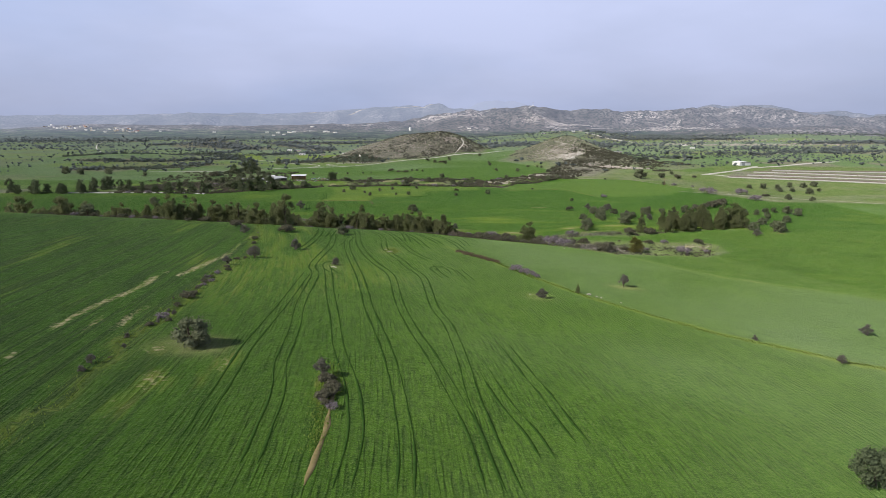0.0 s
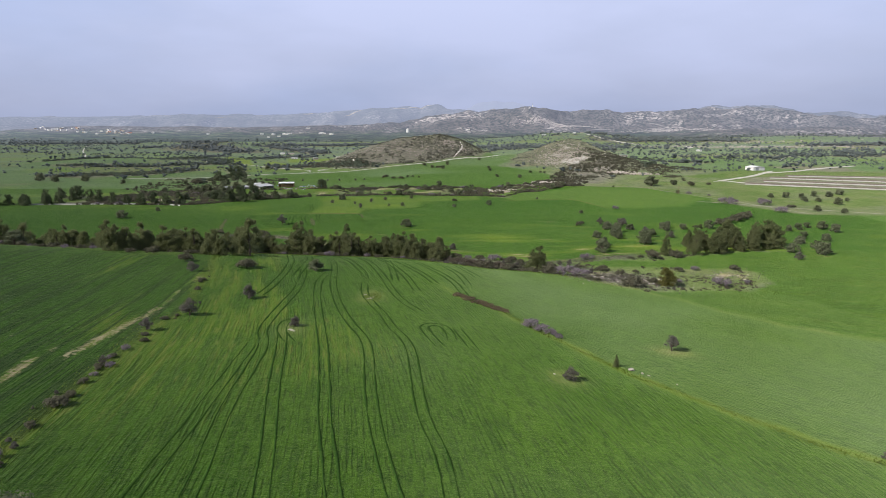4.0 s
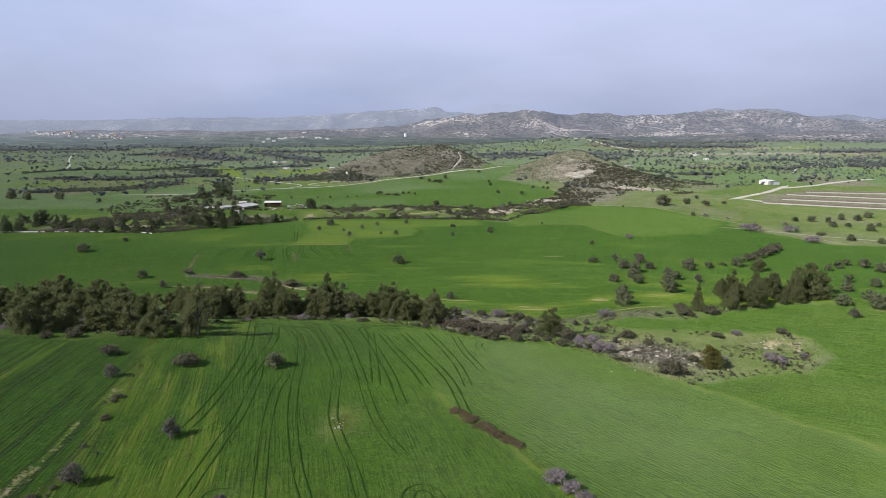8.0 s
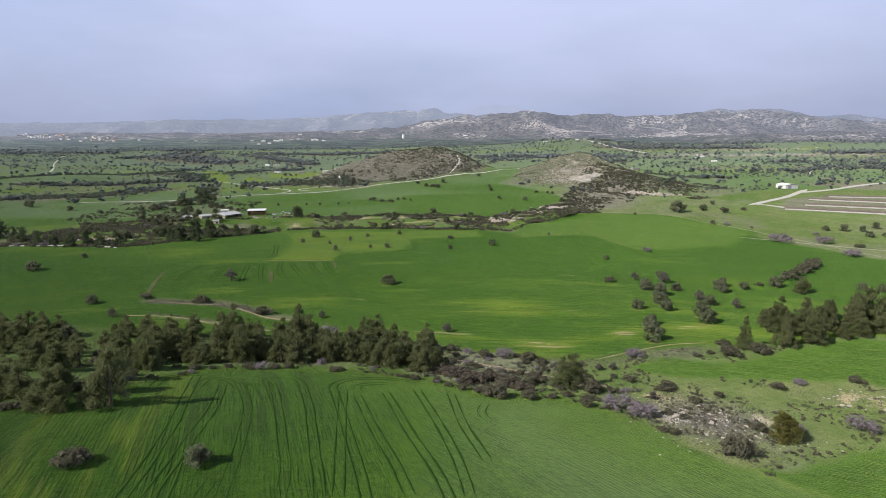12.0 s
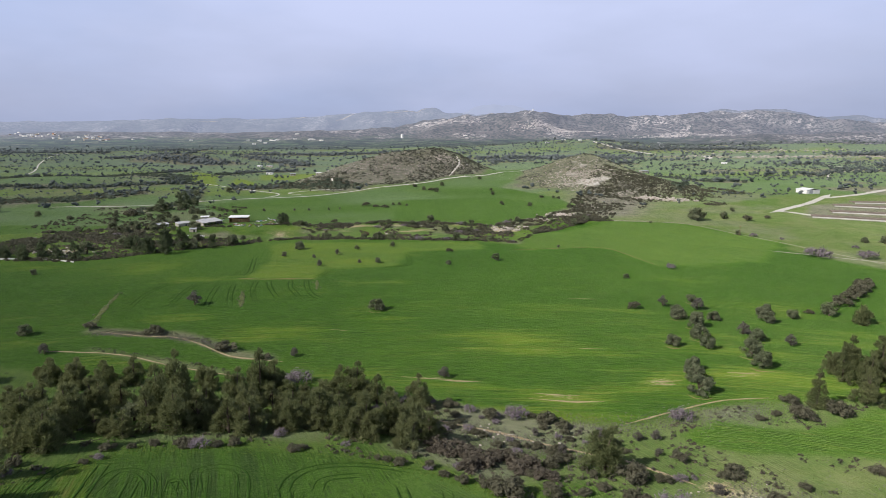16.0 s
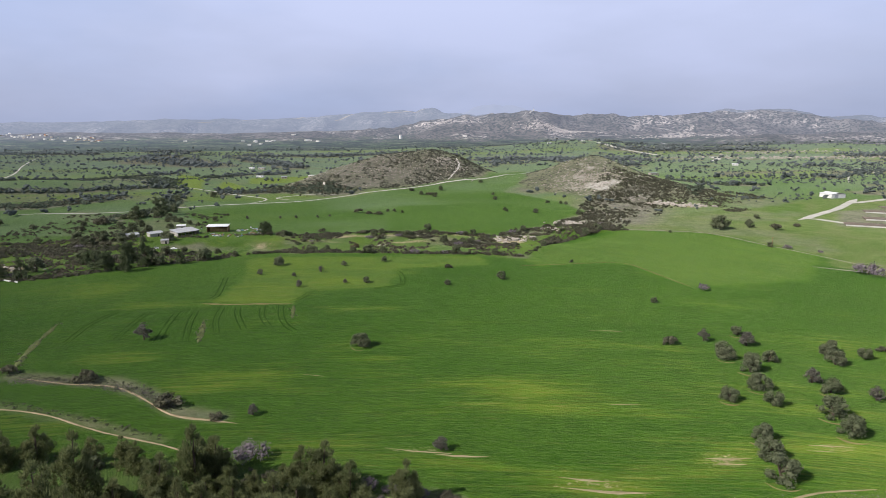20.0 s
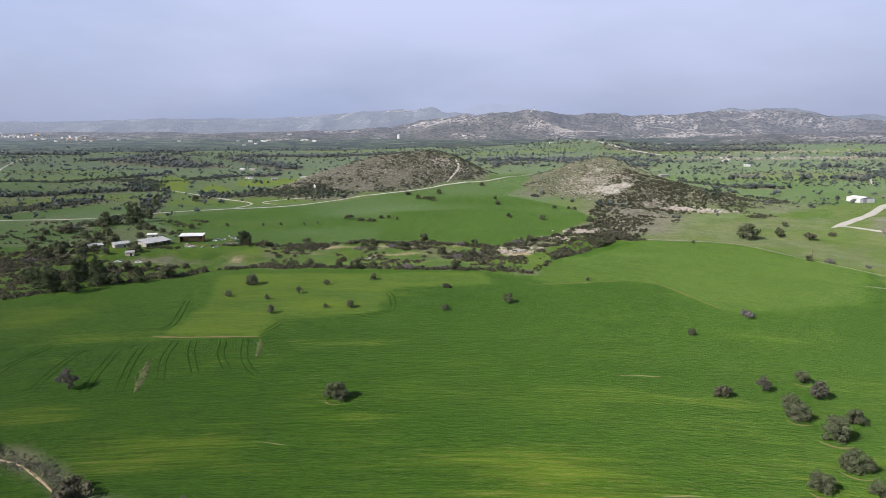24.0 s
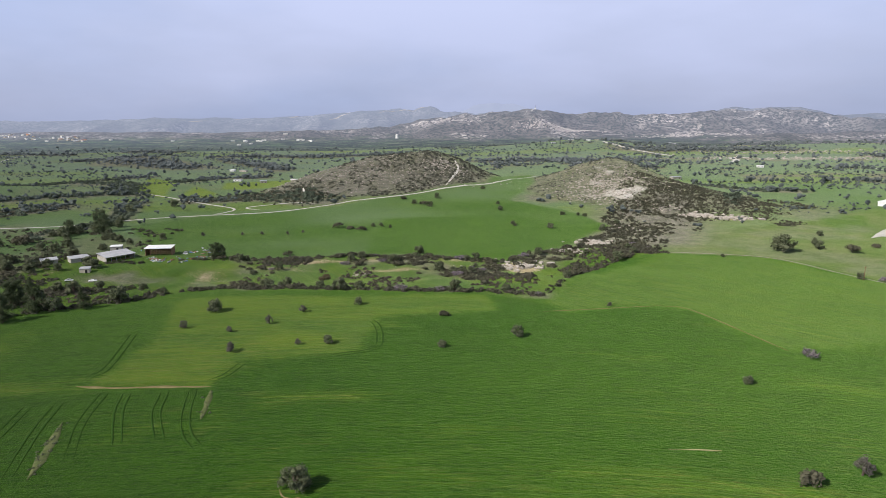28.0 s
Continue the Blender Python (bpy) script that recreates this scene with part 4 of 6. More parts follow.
strip("road", [[(20, 3210), (90, 3260), (160, 3310), (230, 3390)], [(380, 3240), (415, 3300), (440, 3380), (420, 3440)], [(1010, 3060), (1060, 3120), (1000, 3190), (960, 3240)], [(640, 2960), (740, 3010), (800, 3080)], [(840, 2700), (800, 2500), (700, 2300), (668, 2120)]],
      9.0, 1.2, FAR_TRACK, "white track climbing a limestone hill", "road", every=15)
strip("road", [[(328, 824), (340, 833), (360, 852), (384, 874), (409, 897), (440, 930), (470, 962)], [(336, 832), (348, 828), (358, 809), (372, 792)], [(440, 930), (500, 960), (560, 1000), (640, 1040)]], 7.5, 0.3, ROAD, "pale gravel yard road", "road", every=6)


BANK = mat_plain("rough_bank", (0.058, 0.085, 0.026), (0.128, 0.136, 0.062), 0.5, 0.97, 0.05, 0.0, 0.8, (0.160, 0.140, 0.080))
strip("field_bank", [[(-155, 484), (-159, 496), (-162, 508), (-167, 533)], [(-103, 537), (-99, 524), (-95, 508)], [(-67, 559), (-65, 550), (-63, 539)]], 2.2, 0.12, BANK, "narrow uncut grassy bank in the crop", "bank", wobble=0.6)
strip("farm_track", [[(-113, 562), (-98, 561), (-84, 562), (-68, 562)]], 1.5, 0.1, EDGE, "brown bare edge of a thin crop", "track", wobble=0.7)
strip("bald_streak", [[(-10, 423), (-2, 421), (9, 419)], [(4, 419), (12, 417.5), (19, 417)], [(36, 406), (44, 404), (51, 403)], [(34, 402), (46, 399), (58, 397.5)], [(76, 412), (82, 411), (88, 411)], [(77, 409), (85, 408)], [(106, 417), (116, 415.5)],
      [(104, 414), (111, 413)], [(-45, 478), (-37, 476)], [(70, 520), (84, 519)], [(60, 447), (69, 446)]], 1.0, 0.06, DIRT, "tan streak of bare soil in the crop", "bare soil", "", "bald streaks in the crop", wobble=0.9)

BALD_FEET = [(112, 456, 9.6), (98, 447, 7.6), (123, 434, 9.8), (121, 422, 10.0), (95, 420, 7.8), (90, 400, 9.6), (117, 473, 10.4), (134, 453, 8.6), (-27, 504, 8.1), (114, 486, 8.7), (215, 409, 8.5), (209, 393, 11.0), (131, 514, 7.0)]
for x, y, w in BALD_FEET:
    r = w * 0.5
    strip("bald_streak", [[(x - r * 0.95, y - r * 0.1), (x - r * 0.6, y - r * 0.75), (x, y - r * 0.98), (x + r * 0.5, y - r * 0.85)]], 0.75, 0.07, EDGE, "bare ring of soil at the foot of a tree", "bare soil", "", "bald streaks in the crop", 0.8, 0.8)

strip("ditch", [[(-18.4, 99), (-17.3, 88), (-16.6, 80), (-16.4, 66)]], 0.75, 0.05, EDGE, "brown earth ditch beside a bushy island in the crop", "ditch", every=1.0, wobble=0.7)

# ---- plants ----
def quads_mesh(name, centre, normal, size, aspect, rng, material):
    """Many small irregular leaf blades as one mesh, one blade a quad."""
    n = len(centre)
    helper = rng.normal(size=(n, 3))
    u = np.cross(normal, helper)
    u /= np.linalg.norm(u, axis=1, keepdims=True) + 1e-9
    v = np.cross(normal, u)
    v /= np.linalg.norm(v, axis=1, keepdims=True) + 1e-9
    s = size[:, None]
    k = rng.uniform(0.55, 1.25, (4, n, 1))
    bend = normal * s * 0.25
    verts = np.stack([centre - u * s * k[0] - bend, centre - v * s * aspect * k[1], centre + u * s * k[2] - bend, centre + v * s * aspect * k[3]], 1)
    return verts.reshape(-1, 3), np.arange(4 * n).reshape(-1, 4)


ICO = bmesh.new()
bmesh.ops.create_icosphere(ICO, subdivisions=1, radius=1.0)
ICO_V = np.array([v.co[:] for v in ICO.verts])
ICO_F = np.array([[v.index for v in f.verts] for f in ICO.faces])
ICO.free()
ICO = bmesh.new()
bmesh.ops.create_icosphere(ICO, subdivisions=2, radius=1.0)
ICO2_V = np.array([v.co[:] for v in ICO.verts])
ICO2_F = np.array([[v.index for v in f.verts] for f in ICO.faces])
ICO.free()


def build(name, chunks, material, smooth=False):
    """A mesh from chunks of (verts, faces)."""
    verts, faces, start = [], [], 0
    for v, f in chunks:
        verts.append(v)
        faces += (np.asarray(f) + start).tolist()
        start += len(v)
    me = bpy.data.meshes.new(name)
    me.from_pydata(np.concatenate(verts).tolist(), [], faces)
    if smooth:
        me.polygons.foreach_set("use_smooth", np.ones(len(me.polygons), bool))
    me.materials.append(material)
    return me


def limb(a, b, ra, rb, sides=6):
    """A tapered length of wood from a to b."""
    a, b = np.array(a, float), np.array(b, float)
    d = (b - a) / (np.linalg.norm(b - a) + 1e-9)
    u = np.cross(d, (0.3, 0.9, 0.2))
    u /= np.linalg.norm(u)
    v = np.cross(d, u)
    ang = np.arange(sides) * 2 * np.pi / sides
    ring = np.cos(ang)[:, None] * u + np.sin(ang)[:, None] * v
    verts = np.concatenate([a + ring * ra, b + ring * rb])
    faces = [[i, (i + 1) % sides, sides + (i + 1) % sides, sides + i] for i in range(sides)]
    return verts, np.array(faces)


def lump(centre, radius, rng, squash=0.85, fine=False):
    """An uneven core of dense foliage inside a clump."""
    base, f = (ICO2_V, ICO2_F) if fine else (ICO_V, ICO_F)
    v = base * (1 + rng.uniform(-0.28, 0.22, (len(base), 1)))
    return v * np.array([1, 1, squash]) * radius + centre, f


def tree_meshes(kind, seed, low):
    """Trunk and crown of one plant of width 1, standing on the origin."""
    rng = np.random.default_rng(seed)
    mats = {"pine": LEAF_PINE, "yellow": LEAF_YELLOW, "carob": LEAF_CAROB, "olive": LEAF_OLIVE, "shrub": LEAF_SHRUB, "mauve": LEAF_MAUVE, "spire": LEAF_PINE, "rust": LEAF_RUST, "dark": LEAF_DARK, "brown": LEAF_BROWN, "bay": LEAF_DARK}
    centres, radii = [], []
    if kind in ("pine", "yellow", "spire", "dark"):
        tall = {"dark": 1.15, "pine": 0.98, "yellow": 0.85, "spire": 1.70}[kind] * rng.uniform(0.9, 1.12)
        if kind == "spire":
            for k in range(13):
                h = 0.06 + 0.92 * (k + 0.4) / 13
                reach = 0.40 * (1.06 - h) + 0.02
                for i in range(max(1, int(round(24 * reach)))):
                    a, r = rng.uniform(0, 6.28), reach * rng.uniform(0.55, 1.1)
                    centres.append((r * np.cos(a), r * np.sin(a), tall * h * rng.uniform(0.94, 1.05)))
                    radii.append(rng.uniform(0.08, 0.14) * (1.15 - 0.5 * h))
        else:
            # a ragged dome of three to six billows, each set with tufted clumps
            lobes, taper = int(rng.integers(3, 7)), rng.uniform(0.45, 0.95)
            for one in range(lobes):
                turn, out = 6.28 * one / lobes + rng.normal(0, 0.4), (0.06 if one == 0 else rng.uniform(0.13, 0.27))
                peak = tall * (1.0 if one == 0 else rng.uniform(0.55, 0.92))
                wide, foot = rng.uniform(0.22, 0.33), tall * rng.uniform(0.0, 0.10)
                for k in range(8 if low else 16):
                    a, e = rng.uniform(0, 6.28), rng.uniform(0.0, 1.0) ** 0.85
                    r = wide * min(1.0, (e + 0.3) / 0.45) * max(0.02, 1.03 - e) ** taper * rng.uniform(0.72, 1.15)
                    centres.append((out * np.cos(turn) + r * np.cos(a), out * np.sin(turn) + r * np.sin(a), foot + (peak - foot) * e * rng.uniform(0.94, 1.05)))
                    radii.append(rng.uniform(0.07, 0.125) * (1.35 if low else 1.0) * (1.1 - 0.4 * e))
        leaves, size, aspect, trunk_r, up = (30, 0.050, 0.5, 0.030, 0.5) if low else (104, 0.020, 0.42, 0.028, 0.5)
    elif kind in ("carob", "bay"):
        tall = 0.72 * rng.uniform(0.9, 1.1)
        for k in range(24):
            a, e = rng.uniform(0, 6.28), rng.uniform(0.0, 1.0)
            r = 0.36 * np.sqrt(1 - 0.75 * e * e) * rng.uniform(0.55, 1.05)
            centres.append((r * np.cos(a), r * np.sin(a), tall * (0.16 + 0.66 * e)))
            radii.append(rng.uniform(0.11, 0.18))
        leaves, size, aspect, trunk_r, up = 84, 0.028, 0.7, 0.045, 0.2
    elif kind == "olive":
        tall = 0.84 * rng.uniform(0.9, 1.15)
        for k in range(22):
            a, e = rng.uniform(0, 6.28), rng.uniform(0.0, 1.0)
            r = 0.36 * np.sqrt(max(0.05, 1 - 0.7 * (2 * e - 0.7) ** 2)) * rng.uniform(0.35, 1.05)
            centres.append((r * np.cos(a), r * np.sin(a), tall * (0.18 + 0.66 * e)))
            radii.append(rng.uniform(0.10, 0.17))
        leaves, size, aspect, trunk_r, up = 46, 0.038, 0.4, 0.040, 0.3
    elif kind in ("shrub", "rust", "brown"):
        tall = 0.48 * rng.uniform(0.8, 1.2)
        for k in range(19):
            a, r = rng.uniform(0, 6.28), 0.42 * np.sqrt(rng.uniform(0, 1))
            centres.append((r * np.cos(a), r * np.sin(a) * 0.85, tall * (0.62 - 1.6 * r * r) * rng.uniform(0.75, 1.2)))
            radii.append(rng.uniform(0.09, 0.16))
        leaves, size, aspect, trunk_r, up = 60, 0.030, 0.7, 0.020, 0.3
    else:
        tall = 0.52
        for k in range(16):
            a, r = rng.uniform(0, 6.28), 0.40 * np.sqrt(rng.uniform(0, 1))
            centres.append((r * np.cos(a), r * np.sin(a), tall * (0.55 - 1.2 * r * r) * rng.uniform(0.8, 1.2)))
            radii.append(rng.uniform(0.11, 0.17))
        leaves, size, aspect, trunk_r, up = 50, 0.050, 0.18, 0.016, 0.9
    if low and kind not in ("pine", "yellow", "spire", "dark"):
        leaves, size = int(leaves * 0.28), size * 1.7
    centres, radii = np.array(centres), np.array(radii)
    core = (0.58 if low else 0.40) if kind in ("pine", "spire", "dark") else {"mauve": 0.45, "olive": 0.5, "pine": 0.40, "yellow": 0.5, "spire": 0.42}.get(kind, 0.62)
    chunks = [lump(c, r * core, rng) for c, r in zip(centres, radii)]
    n = leaves * len(centres)
    which = np.repeat(np.arange(len(centres)), leaves)
    d = rng.normal(size=(n, 3))
    d /= np.linalg.norm(d, axis=1, keepdims=True)
    at = centres[which] + d * (radii[which] * rng.uniform(0.70, 1.22, n))[:, None] * (1, 1, 0.85)
    normal = d * 0.8 + rng.normal(0, 0.55, (n, 3)) + (0, 0, up)
    normal /= np.linalg.norm(normal, axis=1, keepdims=True)
    keep = at[:, 2] > 0.0
    if kind in ("pine", "yellow", "spire", "dark"):
        ray = d + (0, 0, 0.8) + rng.normal(0, 0.35, (n, 3))
        ray /= np.linalg.norm(ray, axis=1, keepdims=True)
        flat = np.cross(ray, rng.normal(size=(n, 3)))
        flat /= np.linalg.norm(flat, axis=1, keepdims=True)
        long = (size * rng.uniform(1.4, 3.4, n))[:, None]
        wide = (size * rng.uniform(0.30, 0.62, n))[:, None]
        spray = np.stack([at - ray * long * 0.5 - flat * wide * 0.8, at - ray * long * 0.4 + flat * wide * 0.8, at + ray * long], 1)
        chunks.append((spray[keep].reshape(-1, 3), np.arange(3 * keep.sum()).reshape(-1, 3)))
    else:
        chunks.append(quads_mesh("", at[keep], normal[keep], size * rng.uniform(0.6, 1.5, keep.sum()), aspect, rng, None))
    crown = build("crown", [(v, f.tolist()) for v, f in ((c[0], np.asarray(c[1])) for c in chunks)], mats[kind])
    wood = []
    top = centres[centres[:, 2].argmax()]
    fork = np.array([top[0] * 0.4, top[1] * 0.4, top[2] * (0.62 if kind in ("pine", "yellow", "spire", "dark") else 0.34)])
    wood.append(limb((0, 0, -0.06), (fork[0] * 0.4, fork[1] * 0.4, fork[2] * 0.5), trunk_r * 1.25, trunk_r * 0.9))
    wood.append(limb((fork[0] * 0.4, fork[1] * 0.4, fork[2] * 0.5), fork, trunk_r * 0.9, trunk_r * 0.6))
    wood.append(limb(fork, top, trunk_r * 0.6, trunk_r * 0.15))
    for c in centres[:: 2 if len(centres) < 30 else 3]:
        root = fork * min(1.0, 0.55 * c[2] / max(fork[2], 1e-3))
        wood.append(limb(root, c, trunk_r * 0.4, trunk_r * 0.12, 5))
    trunk = build("trunk", wood, BARK, True)
    return trunk, crown


PLANTS = {
    "pine": ("pine_tree", 6), "yellow": ("pine_tree", 2), "carob": ("carob_tree", 5), "olive": ("olive_tree", 4), "shrub": ("shrub", 5), "mauve": ("judas_shrub", 3), "spire": ("cypress", 2),
    "rust": ("bramble", 2), "brown": ("thicket_bush", 3), "bay": ("bay_tree", 1), "dark": ("pine_tree", 3),
}
NURSERY = {}
PLACED = []
SOW = np.random.default_rng(11)


def plant(kind, x, y, width, label, category, group="", tall=1.0, variant=None):
    """One plant: an empty at its foot with trunk and crown under it."""
    name, variants = PLANTS[kind]
    pick = int(SOW.integers(variants)) if variant is None else variant
    low = y > 665 or x < -200 or x > 185 or (y > 440 and kind not in ("pine", "dark", "carob")) or (y > 560 and kind == "carob")
    if (kind, pick, low) not in NURSERY:
        NURSERY[kind, pick, low] = tree_meshes(kind, 1000 + 37 * pick + 7 * len(kind) + ord(kind[0]), low)
    ob = new(name)
    s = width * SOW.uniform(0.97, 1.05)
    ob.matrix_basis = Matrix.LocRotScale((x, y, ground_z(x, y) - 0.05), Euler((0, 0, SOW.uniform(0, 6.28))), (s, s, s * tall * SOW.uniform(0.92, 1.1)))
    for part_name, me in zip(("trunk", "crown"), NURSERY[kind, pick, low]):
        child = new(part_name, me)
        child.parent = ob
    PLACED.append((x, y, width))
    return tagged(ob, label, category, group)


CAROBS = [
    (-48, 113, 9.2), (-45, 271, 7.2), (90, 400, 9.6), (-27, 504, 9.6), (112, 563, 4.5), (40, 611, 6.8), (9, 599, 4.8), (-96, 646, 8.8), (-36, 603, 6.0), (-31, 657, 5.9), (-178, 471, 7.3),
    (-249, 536, 11.1), (-237, 571, 5.1), (114, 486, 8.7), (129, 483, 7.4), (117, 473, 10.4), (112, 456, 9.6), (98, 447, 7.6), (110, 443, 7.9), (116, 493, 8.0), (131, 514, 7.0),
    (95, 420, 7.8), (92, 411, 9.3), (123, 434, 9.8), (121, 422, 10.0), (134, 453, 8.6),
]
ORCHARD_EAST = [
    (152, 480, 8.6), (158, 493, 7.1), (167, 486, 7.0), (187, 491, 9.4), (154, 489, 7.2), (215, 426, 8.3), (228, 446, 7.6), (196, 398, 8.8), (236, 435, 8.0), (209, 393, 11.0), (215, 409, 8.5),
    (229, 483, 7.0), (236, 478, 6.2), (246, 484, 7.7), (257, 493, 6.4), (264, 487, 9.1), (265, 473, 9.5), (320, 669, 7.2), (333, 666, 9.1), (346, 663, 8.1), (336, 639, 7.8), (366, 676, 8.3),
    (349, 639, 6.8), (379, 673, 9.3), (400, 690, 9.5), (356, 620, 9.4), (378, 642, 5.8), (312, 576, 7.7), (328, 565, 6.7),
]
MEADOW_TREES = [
    (241, 703, 5.4), (265, 784, 9.2), (295, 833, 6.5), (237, 776, 20.0), (275, 806, 6.0), (190, 761, 3.6), (-41, 888, 5.7), (-33, 879, 3.7), (65, 959, 5.4), (70, 882, 4.7), (98, 871, 7.0), (121, 935, 4.1), (-31, 1027, 7.0), (-18, 1001, 8.0), (-2, 986, 8.5), (5, 1031, 9.0), (66, 996, 5.0), (66, 966, 6.0), (-48, 888, 5.5), (57, 1085, 7.0), (69, 887, 5.5), (119, 936, 5.0), (133, 930, 5.0), (136, 857, 6.0), (155, 884, 6.0),
    (138, 926, 5.1), (152, 911, 4.9), (137, 860, 7.2), (-214, 754, 9.2), (-299, 858, 6.8), (-271, 1026, 13.2), (-238, 752, 8.5), (-225, 741, 7.5), (-239, 735, 9.0), (-274, 803, 9.5), (-243, 789, 7.0), (-235, 836, 9.0), (-289, 857, 12.0), (-284, 869, 11.0), (-273, 875, 10.0), (-268, 901, 11.0), (-298, 985, 12.0),
    (-256, 741, 10.0), (-260, 730, 8.0), (-282, 751, 11.0), (-207, 749, 9.5), (-250, 760, 8.0), (-262, 815, 10.0), (-250, 845, 8.0), (-209, 750, 9.5), (-246, 748, 9.0), (-268, 764, 9.0), (-262, 800, 10.0), (-280, 845, 9.0), (-243, 842, 9.0), (-254, 858, 9.0), (-232, 806, 8.0), (-300, 790, 8.0), (-312, 815, 8.0), (-195, 690, 7.5), (-150, 691, 6.5), (-174, 692, 8.0), (-206, 845, 8.0), (-222, 826, 7.0), (-280, 930, 9.0),
]
WEST_TREES = [
    (-366, 655, 10.0), (-320, 631, 10.5), (-238, 630, 14.0), (-172, 648, 10.8), (-150, 664, 12.0), (-515, 857, 14.9), (-489, 846, 12.0), (-453, 851, 13.4), (-391, 821, 9.0), (-349, 802, 7.5), (-182, 682, 10.6),
]
OLIVES = [
    (-21, 101, 3.6), (119, 171, 4.3), (92, 139, 3.1), (-64, 206, 5.3), (-55, 226, 5.2), (-36, 201, 3.6), (28, 178, 4.1), (60, 207, 4.7), (-68, 191, 4.0), (78, 152, 1.9), (-83, 256, 5.0), (188, 378, 6.1),
    (-119, 512, 8.8), (-54, 446, 4.5), (6, 421, 5.1), (-101, 622, 4.7), (-80, 617, 3.7), (-72, 594, 4.9), (-66, 628, 4.8), (-55, 645, 4.7), (-48, 602, 3.3), (89, 653, 3.1), (114, 507, 6.0), (129, 501, 8.4),
    (133, 462, 7.4), (145, 447, 6.6), (-156, 449, 5.8), (-148, 858, 4.0), (-134, 862, 4.1), (-180, 859, 4.0), (-113, 860, 3.6), (-103, 869, 2.9),
]
SHRUBS = [
    (-18, 94, 3.6), (-20, 98, 3.4), (-19, 91, 3.0), (-19.6, 99.6, 2.6), (-18.6, 96.2, 3.0), (-18.8, 92.6, 2.8), (-18.2, 89.3, 2.2), (-65, 183, 2.2), (-66, 172, 2.0), (-64, 158, 2.4), (-63, 152, 2.6), (-62, 140, 2.2), (-61, 124, 2.4), (-72, 232, 2.6), (-75, 243, 3.0), (-63, 148, 4.2), (-92, 272, 6.1), (-69, 268, 8.2), (76, 297, 10.0), (144, 355, 6.1), (82, 336, 4.4), (91, 341, 4.0), (90, 314, 5.0), (20, 333, 9.4), (51, 346, 9.0), (99, 503, 7.4),
    (179, 494, 5.0), (112, 381, 9.0), (125, 384, 9.4), (303, 599, 7.2), (281, 772, 12.3), (308, 789, 7.4), (-302, 826, 17.0), (-122, 472, 9.4), (-83, 452, 10.5),
]
SHRUBS_BALK = [
    (-65, 443, 5.5), (10, 639, 6.0), (-154, 479, 6.9), (221, 524, 12.2), (202, 507, 11.6), (237, 542, 11.6), (212, 516, 10.0), (228, 532, 11.0), (37, 384, 7.6), (20, 386, 6.5), (8, 394, 6.0), (114, 349, 5.5), (77, 348, 7.6), (33, 352, 6.8), (106, 383, 3.6), (100, 380, 3.9), (-56, 872, 9.2), (-77, 888, 10.4), (-66, 880, 8.0), (-8, 999, 10.5), (-30, 1030, 7.2), (-94, 782, 7.6), (114, 391, 6.4),
]
THICKET = [(15, 351, 9.7), (9, 355, 9.4), (26, 349, 9.2), (4, 358, 8.0), (21, 354, 8.0), (12, 346, 7.0), (30, 344, 7.0)]
MAUVES = [
    (-17, 88, 2.4), (-19, 91, 2.2), (-66, 177, 2.6), (-64, 167, 2.4), (-61, 130, 3.2), (101, 316, 6.0), (122, 319, 9.0), (124, 354, 5.2), (138, 329, 3.8), (56, 327, 11.0), (61, 321, 9.0), (279, 569, 14.4), (256, 619, 18.0),
    (286, 614, 15.0), (300, 648, 5.9), (250, 696, 6.9), (265, 682, 4.7), (146, 586, 8.2), (77, 382, 7.9), (28, 387, 9.0), (1, 396, 5.2), (-6, 398, 5.4), (-12, 400, 5.6), (-19, 402, 5.0), (14, 391, 5.0), (-46, 417, 10.8), (25, 219, 5.8), (27.5, 215.5, 5.0), (29.5, 212.5, 4.2), (31, 210, 3.0),
]
DARK_PINES = [
    (-391, 601, 10.1), (-384, 606, 8.5), (-369, 604, 10.4), (-376, 612, 7.9), (-352, 608, 7.5), (-345, 616, 10.8), (-348, 640, 7.9), (-318, 632, 10.5), (-300, 622, 8.1), (-286, 618, 8.7), (-270, 612, 10.1), (-262, 620, 10.1), (-248, 612, 9.5), (-237, 615, 10.1), (-400, 610, 10.5), (-412, 604, 8.3), (-425, 615, 10.5), (-360, 620, 9.5), (-330, 640, 8.5),
    (-349, 648, 12.8), (-361, 622, 10.4), (-197, 632, 11.4), (-184, 631, 11.0), (-291, 869, 12.0), (-269, 880, 14.0), (-287, 905, 12.0), (-179, 646, 12.6), (-195, 655, 12.4), (-208, 640, 10.0), (-218, 650, 9.0), (-160, 652, 8.0), (-139, 776, 11.0),
]
BIG_PINES = [
    (193, 477, 9.5),
    (-77, 299, 14.5), (-89, 295, 11.5), (-100, 301, 11.0), (-84, 311, 10.0), (-89, 323, 11.0), (-89, 343, 11.0), (-96, 310, 9.0), (-113, 335, 11.0), (-123, 343, 10.0), (-112, 346, 9.5), (-162, 376, 10.0), (-156, 377, 9.5),
    (-167, 399, 11.0), (-160, 400, 10.5), (-122, 380, 9.5), (-117, 387, 10.5), (-94, 362, 11.0), (-91, 383, 11.0), (-74, 365, 11.5), (-62, 368, 11.0), (-52, 363, 10.5), (-46, 362, 11.0), (-15, 362, 12.0), (-22, 366, 10.5), (-30, 372, 11.0), (-6, 366, 9.0), (-36, 366, 10.0), 
]
